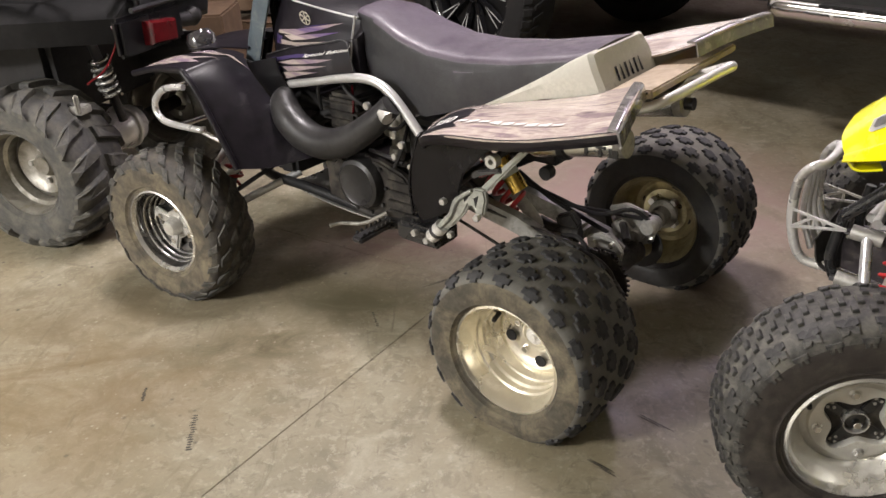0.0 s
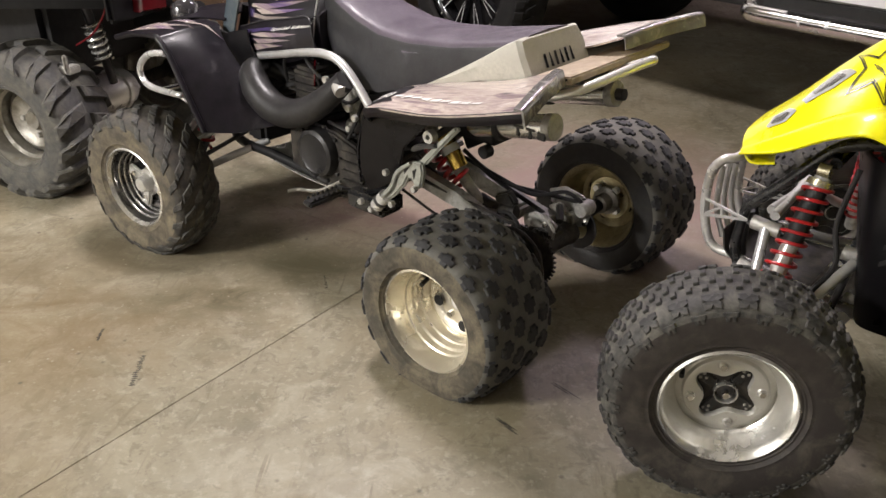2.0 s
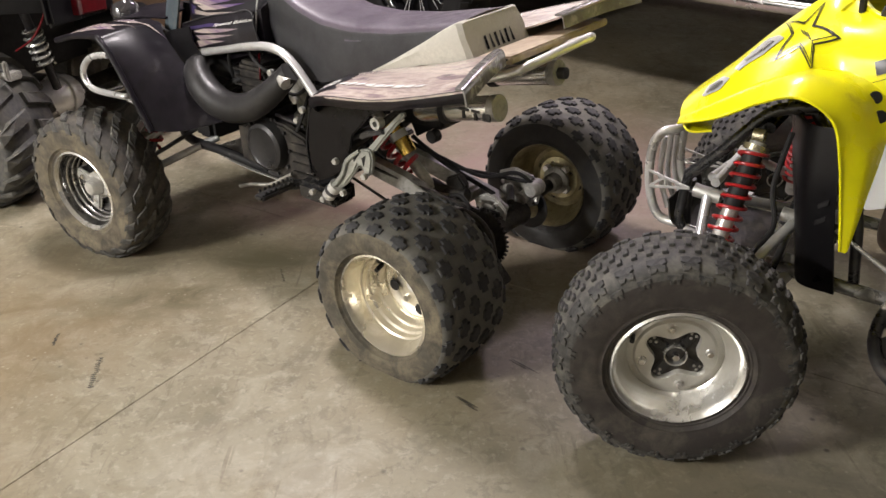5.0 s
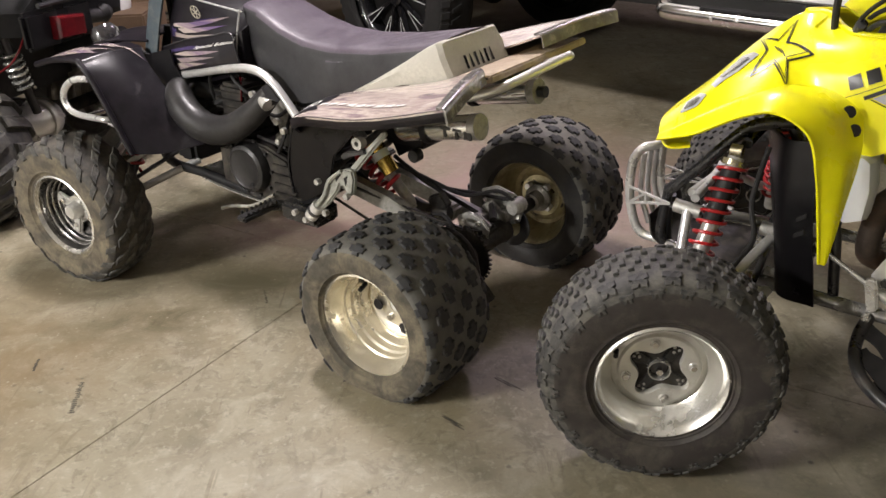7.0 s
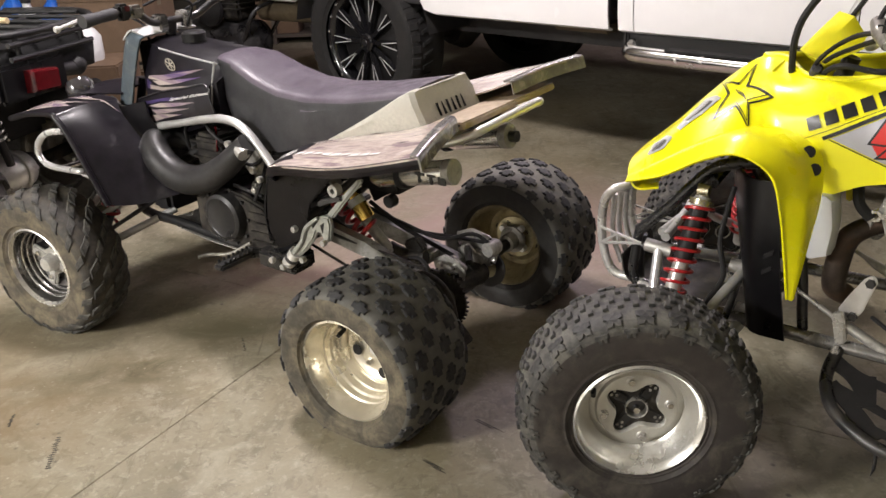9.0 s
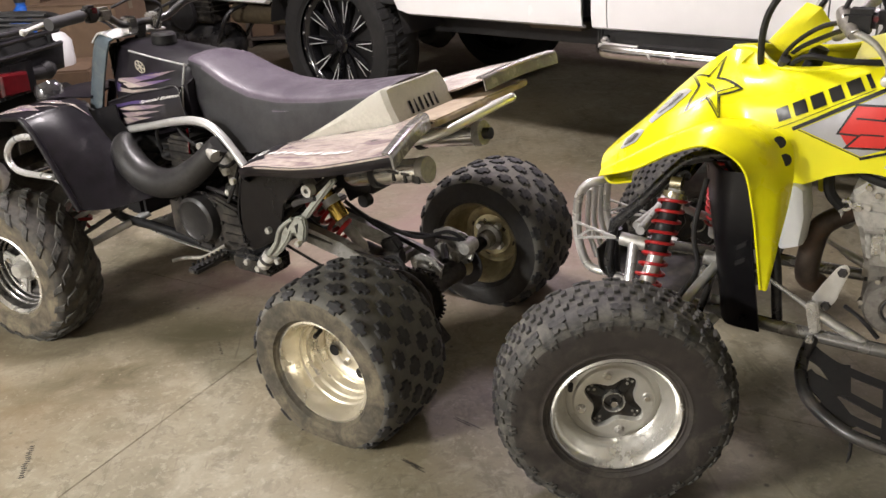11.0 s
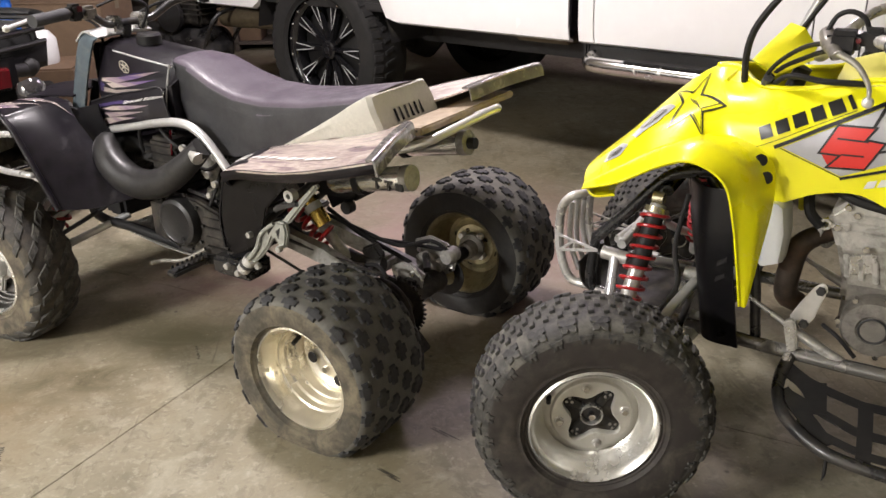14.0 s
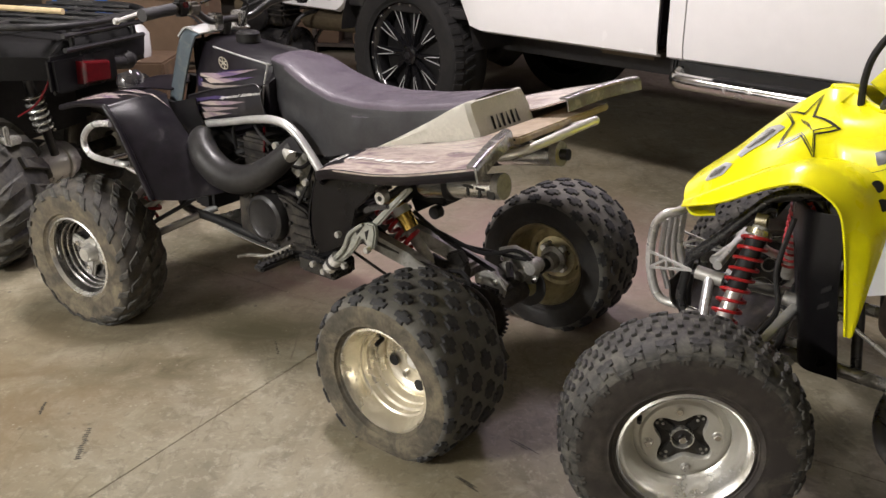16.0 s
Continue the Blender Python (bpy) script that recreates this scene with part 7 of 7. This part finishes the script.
for pts, half in (
    ([(-0.352, 0.190, 0.330), (-0.378, 0.206, 0.323), (-0.417, 0.222, 0.315), (-0.513, 0.242, 0.306), (-0.563, 0.242, 0.306), (-0.90, 0.235, 0.306)], 0.010),
    ([(-0.360, 0.255, 0.298), (-0.406, 0.271, 0.292), (-0.470, 0.292, 0.282), (-0.526, 0.308, 0.275), (-0.575, 0.307, 0.275), (-0.90, 0.300, 0.277)], 0.010),
    ([(-0.400, 0.315, 0.271), (-0.452, 0.332, 0.263), (-0.526, 0.349, 0.255), (-0.584, 0.354, 0.253), (-0.86, 0.345, 0.256)], 0.009),
    ([(-0.424, 0.215, 0.319), (-0.432, 0.250, 0.303), (-0.440, 0.290, 0.285)], 0.015),
    ([(-0.525, 0.238, 0.309), (-0.534, 0.295, 0.283), (-0.544, 0.372, 0.247)], 0.015),
    ([(-0.640, 0.236, 0.310), (-0.645, 0.300, 0.280), (-0.650, 0.385, 0.241)], 0.015),
    ([(-0.760, 0.234, 0.310), (-0.765, 0.300, 0.280), (-0.770, 0.380, 0.243)], 0.015),
    ([(-0.345, 0.205, 0.324), (-0.388, 0.226, 0.314), (-0.420, 0.262, 0.297), (-0.430, 0.292, 0.283)], 0.013),
    ([(-0.352, 0.255, 0.300), (-0.385, 0.280, 0.288), (-0.428, 0.316, 0.271), (-0.470, 0.356, 0.252)], 0.017),
):
    part("web_strap", strap(pts, half), matte_black, nf, "black webbing strap")
part("strap_tail", tube([(-0.475, 0.376, 0.238), (-0.477, 0.38, 0.20), (-0.474, 0.382, 0.178)], [0.004, 0.004, 0.001], 6), matte_black, nf)
part("swingarm", box(-1.25, -0.65, -0.12, 0.04, 0.27, 0.33, 0.02), alu, yq)
part("axle", rod((-1.25, 0.40, 0.24), (-1.25, -0.50, 0.24), 0.02), steel_dark, yq)

# ---- black utility quad ----
GX = pose(-1.398, 3.381, 0, 0, 0, 160)
ut = thing("utility_quad", GX, "black utility quad with muddy lugged tyres and a steel rear rack", "quad bike")
wheel_utility(ut, pose(0, 0.42, 0.293), 0.293)
wheel_utility(ut, pose(0, -0.42, 0.293, 0, 0, 180), 0.293)
wheel_utility(ut, pose(1.25, 0.42, 0.293), 0.293)
wheel_utility(ut, pose(1.25, -0.42, 0.293, 0, 0, 180), 0.293)
part("rear_body", loft([[(x, s * h, z) for s, h, z in ((1, h0, z0), (1, h0 + 0.02, z1 - 0.05), (1, h0 - 0.06, z1), (-1, h0 - 0.06, z1), (-1, h0 + 0.02, z1 - 0.05), (-1, h0, z0))] for x, h0, z0, z1 in ((-0.40, 0.20, 0.76, 0.83), (-0.36, 0.26, 0.73, 0.87), (-0.10, 0.42, 0.74, 0.88), (0.06, 0.48, 0.74, 0.88), (0.40, 0.46, 0.68, 0.86), (0.55, 0.30, 0.50, 0.82))]), utility_black, ut, "black plastic rear body and fenders")
part("rear_panel", box(-0.42, -0.38, -0.02, 0.34, 0.69, 0.83, 0.015), black_plastic, ut)
part("inner_body", box(-0.02, 0.5, -0.30, 0.30, 0.42, 0.78, 0.03), matte_black, ut)
part("tail_light", loft([[(x, y, z) for y, z in ((0.222 - d, 0.716 + d), (0.075 + d, 0.706 + d), (0.072 + d, 0.785 - d), (0.216 - d, 0.800 - d))] for x, d in ((-0.42, 0.0), (-0.45, 0.0), (-0.462, 0.008))]), red_lens, ut, "red tail light lens")
part("hitch_ball", moved(lathe([(0, -0.04), (0.028, -0.03), (0.04, 0), (0.028, 0.03), (0, 0.04)], 16), pose(-0.40, -0.10, 0.755)), matte_black, ut)
part("hitch_ball", rod((-0.40, -0.08, 0.75), (-0.38, 0.02, 0.76), 0.03), matte_black, ut)
part("front_body", loft([[(x, s * h, z) for s, h, z in ((1, h0, z0), (1, h0, z1 - 0.06), (1, h0 - 0.1, z1), (-1, h0 - 0.1, z1), (-1, h0, z1 - 0.06), (-1, h0, z0))] for x, h0, z0, z1 in ((0.75, 0.25, 0.5, 0.85), (0.95, 0.46, 0.62, 0.86), (1.3, 0.48, 0.64, 0.88), (1.6, 0.35, 0.62, 0.82))]), utility_black, ut, "black plastic front body")
part("seat", loft([[(x, s * h, z) for s, h, z in ((1, 0.16, z1 - 0.12), (1, 0.15, z1 - 0.03), (1, 0.10, z1), (-1, 0.10, z1), (-1, 0.15, z1 - 0.03), (-1, 0.16, z1 - 0.12))] for x, z1 in ((0.05, 0.93), (0.4, 0.90), (0.8, 0.96))]), vinyl, ut, "black vinyl saddle")
rk = part("rear_rack", tube([(0.18, 0.40, 0.93), (-0.20, 0.38, 0.935), (-0.40, 0.24, 0.93), (-0.43, 0.0, 0.93), (-0.40, -0.24, 0.93), (-0.20, -0.38, 0.935), (0.18, -0.40, 0.93)], 0.014, 10, 6), rack_black, ut, "black tubular steel rear rack")
for k in range(6):
    yy = -0.33 + 0.132 * k
    part("rack_bar", rod((0.18, yy, 0.935), (-0.42 + 1.4 * max(0.0, abs(yy) - 0.22), yy, 0.935), 0.009, 8), rack_black, rk)
for xx, hw in ((0.15, 0.40), (-0.12, 0.38), (-0.36, 0.26)):
    part("rack_bar", rod((xx, -hw, 0.925), (xx, hw, 0.925), 0.012, 8), rack_black, rk)
for yy in (0.18, -0.18):
    part("rack_rail", rod((-0.42, -0.20, 0.845 if yy > 0 else 0.898), (-0.42, 0.26, 0.845 if yy > 0 else 0.898), 0.010, 8), rack_black, rk)
    part("rack_stay", tube([(-0.38, yy, 0.925), (-0.38, yy, 0.83), (-0.30, yy, 0.78)], 0.011, 8), rack_black, rk)
part("front_rack", tube([(1.0, 0.38, 0.93), (1.5, 0.36, 0.92), (1.62, 0, 0.92), (1.5, -0.36, 0.92), (1.0, -0.38, 0.93)], 0.013, 10, 6), rack_black, ut)
part("final_drive", moved(join(lathe([(0.045, -0.08), (0.062, -0.06), (0.066, 0.0), (0.060, 0.05), (0.04, 0.08), (0.035, 0.14)], 24), disc(0, -0.02, 0, 0.074, 0.016, 24)), pose(-0.02, 0.01, 0.300) @ Matrix.Scale(1.3, 4)), bright_alu, ut, "scuffed cast final drive housing")
part("drive_flange", disc(-0.0, -0.10, 0.285, 0.055, 0.06, 8), bright_alu, ut)
part("axle", rod((0, 0.40, 0.293), (0, -0.40, 0.293), 0.03), grimy, ut)
part("axle_boot", moved(lathe([(0.03, -0.08), (0.055, -0.06), (0.04, -0.045), (0.06, -0.02), (0.045, 0.0), (0.065, 0.03), (0.03, 0.05)], 20), pose(0, 0.18, 0.293)), matte_black, ut)
part("swingarm", box(-0.05, 0.6, 0.05, 0.14, 0.27, 0.35, 0.02), grimy, ut)
part("swingarm", box(-0.05, 0.6, -0.16, -0.08, 0.27, 0.35, 0.02), grimy, ut)
us = part("rear_shock", rod((-0.12, 0.165, 0.70), (-0.12, 0.09, 0.37), 0.018, 12), steel_dark, ut)
part("spring", coil((-0.12, 0.152, 0.640), (-0.12, 0.118, 0.475), 0.036, 0.0065, 6), polished, us, "bright coil spring")
part("red_cable", tube([(-0.30, 0.42, 0.62), (-0.34, 0.36, 0.66), (-0.36, 0.30, 0.74), (-0.34, 0.28, 0.80)], 0.004, 8), red_lens, ut)
part("bracket", box(-0.275, -0.258, 0.445, 0.465, 0.52, 0.59, 0.005), grimy_alu, ut)
part("bracket", box(-0.24, -0.18, 0.36, 0.42, 0.50, 0.53, 0.005), cast, ut)
part("exhaust", tube([(-0.36, -0.24, 0.62), (-0.10, -0.25, 0.58), (0.3, -0.24, 0.52)], [0.05, 0.06, 0.05], 16), matte_black, ut)
part("handlebar", tube([(0.72, 0.38, 1.10), (0.82, 0.2, 1.12), (0.88, 0.0, 1.05), (0.82, -0.2, 1.12), (0.72, -0.38, 1.10)], 0.012, 10), frame_black, ut)
stick = tagged(part("wooden_stick", moved(tube([(-0.45, 0, 0), (0.0, 0.004, 0.004), (0.45, 0, 0)], 0.012, 8), GX @ pose(0.20, 0.06, 0.957, 0, 0, 1)), stick_wood), "long pale wooden stick lying on the rack", "stick")

# ---- white pickup truck: x ahead, y away from the seen side ----
TX = pose(0.106, 5.088, 0, 0, 0, -46)
tr = thing("pickup_truck", TX, "white pickup truck with black wheels and a chrome side step", "truck")


def wheel_truck(parent, m):
    w = part("rim", lathe([(0.325, -0.13), (0.31, -0.10), (0.295, -0.02), (0.287, 0.06), (0.292, 0.085), (0.302, 0.098), (0.318, 0.110), (0.330, 0.112), (0.334, 0.106), (0.33, 0.09), (0.31, 0.05), (0.31, -0.08)], 64), rim_black, parent, "gloss black alloy wheel with milled spokes", at=m)
    part("wheel_barrel", lathe([(0.292, 0.0), (0.26, 0.02), (0.05, 0.03), (0, 0.03)], 48), matte_black, w)
    for k in range(10):
        a = 2 * math.pi * k / 10
        sp = loft([[(r, y, s * h) for s, y in ((-1, d), (-0.6, d + 0.028), (0.6, d + 0.028), (1, d))] for r, h, d in ((0.06, 0.016, 0.045), (0.16, 0.022, 0.05), (0.295, 0.030, 0.066))])
        part("spoke", moved(sp, Matrix.Rotation(a, 4, "Y")), rim_black, w)
        for s in (1, -1):
            hi = loft([[(r, y, s * h + q) for q, y in ((-t, d), (t, d))] for r, h, t, d in ((0.135, 0.003, 0.0009, 0.0812), (0.21, 0.0135, 0.0034, 0.0885), (0.286, 0.0235, 0.0022, 0.0975))], caps=False)
            part("milled_edge", moved(hi, Matrix.Rotation(a, 4, "Y")), milled, w, "bright milled spoke edge", smooth=False)
    for k in range(20):
        a = 2 * math.pi * (k + 0.5) / 20
        part("rim_bolt", disc(0.316 * math.cos(a), 0.114, 0.316 * math.sin(a), 0.0075, 0.012, 8), polished, w)
    part("hub_cap", lathe([(0.062, 0.05), (0.060, 0.085), (0.050, 0.095), (0.0, 0.098)], 28), rim_black, w)
    part("cap_badge", disc(0, 0.0985, 0, 0.024, 0.003, 6), steel_dark, w)
    tyre(parent, m, 0.482, 0.325, 0.31, TRUCK, 0.475, [truck_rubber, truck_rubber], 0.5, 72, "black off-road tyre", (m.to_3x3() @ Vector((0, 1, 0))).y < 0)
    return w


for x0, y0, ang in ((0, 0.16, 180), (0, 1.86, 0), (3.65, 0.16, 180), (3.65, 1.86, 0)):
    wheel_truck(tr, pose(x0, y0, 0.475, 0, 0, ang))


def side_panel(x0, x1, zlow, cut=None):
    """Body side: a gently curved skin with a wheel arch cut out of its lower edge."""
    n = 40
    rows = []
    for k in range(n + 1):
        x = x0 + (x1 - x0) * k / n
        low = zlow
        if cut and abs(x - cut[0]) < cut[1]:
            low = max(zlow, cut[2] + math.sqrt(cut[1] ** 2 - (x - cut[0]) ** 2) * cut[3])
        rows.append([(x, 0.05, low), (x, 0.012, low + 0.015), (x, 0.0, low + 0.12 * (1.35 - low)), (x, -0.012, low + 0.5 * (1.35 - low)), (x, 0.02, 1.38)])
    bm = bmesh.new()
    vs = [[bm.verts.new(q) for q in r] for r in rows]
    for a, b in zip(vs, vs[1:]):
        for k in range(4):
            bm.faces.new((a[k], a[k + 1], b[k + 1], b[k]))
    bmesh.ops.recalc_face_normals(bm, faces=bm.faces)
    bmesh.ops.solidify(bm, geom=bm.faces[:], thickness=0.012)
    return bm


part("bed_side", side_panel(-1.25, 1.795, 0.688, (0.0, 0.62, 0.475, 1.02)), white_paint, tr, "white bed side")
liner = lathe([(0.612, 0.02), (0.60, 0.4), (0.50, 0.42)], 40)
bmesh.ops.delete(liner, geom=[f for f in liner.faces if f.calc_center_median().z < 0.12], context="FACES")
part("arch_liner", liner, truck_black, tr, at=pose(0, 0.0, 0.485))
part("bed_floor", box(-1.25, 1.80, 0.05, 1.97, 0.74, 0.80, 0.01), truck_black, tr)
part("far_side", box(-1.25, 4.6, 1.97, 2.02, 0.70, 1.38, 0.02), white_paint, tr)
part("bed_front", box(1.775, 1.79, 0.03, 1.97, 0.74, 1.38, 0.005), truck_black, tr)
part("cab_corner", side_panel(1.850, 1.930, 0.688), white_paint, tr, "white cab corner")
part("rear_door", side_panel(1.937, 2.918, 0.688), white_paint, tr, "white cab door")
part("front_door", side_panel(2.925, 3.10, 0.688), white_paint, tr)
part("front_door", side_panel(3.106, 4.6, 0.688, (3.65, 0.60, 0.475, 1.02)), white_paint, tr)
part("cab_back", box(1.852, 1.88, 0.05, 1.97, 0.62, 1.9, 0.01), truck_black, tr)
part("rocker", box(1.88, 3.10, 0.06, 0.12, 0.59, 0.69, 0.01), truck_black, tr)
part("roof", box(1.95, 3.6, 0.12, 1.88, 1.88, 1.95, 0.04), white_paint, tr)
part("cab_body", box(1.95, 4.55, 0.14, 1.88, 0.60, 1.36, 0.03), truck_black, tr)
part("window_band", box(2.0, 3.5, 0.10, 1.9, 1.385, 1.87, 0.03), rim_black, tr)
part("hood", box(3.5, 4.6, 0.05, 1.95, 1.20, 1.38, 0.05), white_paint, tr)
part("chassis_rail", box(-1.2, 4.5, 0.48, 0.58, 0.52, 0.66, 0.01), truck_black, tr)
part("chassis_rail", box(-1.2, 4.5, 1.42, 1.52, 0.52, 0.66, 0.01), truck_black, tr)
part("axle", rod((0, 0.2, 0.44), (0, 1.82, 0.44), 0.05), truck_black, tr)
part("differential", moved(lathe([(0, -0.16), (0.10, -0.12), (0.15, 0), (0.10, 0.12), (0, 0.16)], 20), pose(0, 1.0, 0.44)), truck_black, tr)
part("bed_brace", box(1.28, 1.62, 0.30, 0.62, 0.62, 0.665, 0.01), tan_steel, tr, "rusty tan bracket under the bed")
part("exhaust", tube([(-1.22, 0.22, 0.585), (-0.95, 0.24, 0.59), (-0.62, 0.30, 0.60), (-0.3, 0.6, 0.62)], [0.075, 0.075, 0.075, 0.05], 18), tan_steel, tr, "tan painted tailpipe")
st = part("side_step", tube([(1.93, 0.20, 0.645), (1.918, 0.06, 0.632), (1.95, -0.035, 0.616), (2.07, -0.055, 0.612), (2.6, -0.055, 0.608), (3.3, -0.055, 0.606), (3.42, 0.05, 0.62)], 0.038, 16, 6), chrome, tr, "chrome tubular side step")
part("step_pad", box(2.14, 3.2, -0.085, -0.02, 0.641, 0.651, 0.004), matte_black, st)

# ---- clutter behind the utility quad ----
bench = thing("workbench", pose(-1.75, 5.6, 0, 0, 0, -20), "low steel workbench against the dark side of the garage", "bench")
part("bench_top", box(-1.0, 1.0, -0.3, 0.3, 0.42, 0.46, 0.006), shelf_steel, bench)
for xx in (-0.95, 0.95):
    for yy in (-0.26, 0.26):
        part("bench_leg", box(xx - 0.025, xx + 0.025, yy - 0.025, yy + 0.025, 0, 0.42, 0.004), shelf_steel, bench)


def carton(x, y, z, w, d, h, turn):
    c = thing("cardboard_box", pose(x, y, z, 0, 0, turn), "brown cardboard box with a taped lid", "box", "cardboard boxes")
    part("carton", box(-w / 2, w / 2, -d / 2, d / 2, 0, h, 0.006), cardboard, c)
    part("tape", box(-w / 2 - 0.001, w / 2 + 0.001, -0.025, 0.025, h - 0.05, h + 0.0015, 0), tan_steel, c)
    for s in (1, -1):
        part("flap", box(-w / 2, w / 2, s * 0.002 if s > 0 else -d / 2, d / 2 if s > 0 else -0.002, h + 0.001, h + 0.006, 0.001), cardboard, c)
    return c


carton(-1.35, 5.2, 0.46, 0.55, 0.40, 0.36, -12)
carton(-2.1, 5.9, 0.46, 0.5, 0.4, 0.42, 10)
carton(-0.95, 5.05, 0.0, 0.5, 0.4, 0.40, -25)


def jug(name, x, y, z, material, label, h=0.26, r=0.085):
    j = thing(name, pose(x, y, z), label, "bottle")
    part("bottle_body", moved(lathe([(0, 0), (r * 0.95, 0), (r, 0.02), (r, h * 0.62), (r * 0.75, h * 0.80), (r * 0.3, h * 0.92), (r * 0.3, h), (0, h)], 24), pose(0, 0, 0, 90, 0, 0)), material, j)
    part("cap", moved(lathe([(0, h - 0.01), (r * 0.36, h - 0.01), (r * 0.36, h + 0.03), (0, h + 0.03)], 16), pose(0, 0, 0, 90, 0, 0)), matte_black, j)
    return j


jug("plastic_jug", -1.34, 4.45, 0.58, milky, "white plastic jug standing on a crate", 0.20, 0.10)
jug("blue_jug", -1.95, 5.15, 0.46, blue_plastic, "blue plastic bottle standing on the workbench", 0.42, 0.10)
jug("blue_jug", -1.70, 5.10, 0.46, blue_plastic, "blue plastic bottle standing on the workbench", 0.40, 0.09)
jug("white_jug", -1.83, 5.05, 0.46, milky, "white plastic bottle standing on the workbench", 0.38, 0.08)
crate = tagged(part("wooden_crate", box(-1.50, -1.12, 4.25, 4.65, 0, 0.58, 0.01), cardboard), "tall brown carton standing on the floor", "box")
comp = thing("air_compressor", pose(-0.95, 6.3, 0, 0, 0, -35), "dark wheeled shop compressor on the concrete", "compressor")
part("tank", tube([(-0.42, 0, 0.36), (-0.36, 0, 0.36), (0.36, 0, 0.36), (0.42, 0, 0.36)], [0.08, 0.16, 0.16, 0.08], 24, smooth_path=False), steel_dark, comp)
part("motor", tube([(-0.2, 0, 0.64), (0.06, 0, 0.64)], 0.10, 18, smooth_path=False), tan_steel, comp)
part("pump", box(0.10, 0.30, -0.10, 0.10, 0.52, 0.80, 0.02), grimy, comp)
for k in range(5):
    part("pump_fin", box(0.08, 0.32, -0.12, 0.12, 0.60 + 0.035 * k, 0.61 + 0.035 * k, 0.002), grimy, comp)
part("belt_guard", disc(0.05, -0.14, 0.60, 0.12, 0.04, 28), matte_black, comp)
for xx in (-0.28, 0.28):
    part("caster", moved(lathe([(0, -0.03), (0.10, -0.03), (0.12, 0), (0.10, 0.03), (0, 0.03)], 24), pose(xx, -0.19, 0.12)), rubber_knob, comp)
    part("caster", moved(lathe([(0, -0.03), (0.10, -0.03), (0.12, 0), (0.10, 0.03), (0, 0.03)], 24), pose(xx, 0.19, 0.12)), rubber_knob, comp)
    part("foot_bracket", box(xx - 0.03, xx + 0.03, -0.18, 0.18, 0.10, 0.24, 0.005), steel_dark, comp)
part("pull_handle", tube([(0.36, -0.15, 0.40), (0.52, -0.15, 0.62), (0.52, 0.15, 0.62), (0.36, 0.15, 0.40)], 0.014, 10), steel_dark, comp)

# low shelf of dark boards with stowed boxes against the back
shelf = thing("wooden_shelf", pose(-0.75, 8.3, 0, 0, 0, -8), "low dark wooden shelf crowded with boxes", "shelf")
for zz in (0.08, 0.52, 0.96):
    part("shelf_board", box(-1.3, 1.3, -0.22, 0.22, zz - 0.015, zz + 0.015, 0.003), wall_dark, shelf)
for xx in (-1.28, -0.02, 1.28):
    part("upright", box(xx - 0.02, xx + 0.02, -0.22, 0.22, 0, 0.98, 0.003), wall_dark, shelf)
part("back_board", box(-1.3, 1.3, 0.22, 0.235, 0.0, 0.98, 0.002), wall_dark, shelf)
srng = random.Random(4)
for zz in (0.095, 0.535, 0.975):
    for k in range(5):
        w = srng.uniform(0.28, 0.42)
        q = pose(-0.75, 8.3, 0, 0, 0, -8) @ Vector((-1.02 + 0.51 * k, -0.02, zz))
        carton(q.x, q.y, q.z, w, 0.30, srng.uniform(0.20, 0.36), -8 + srng.uniform(-5, 5))
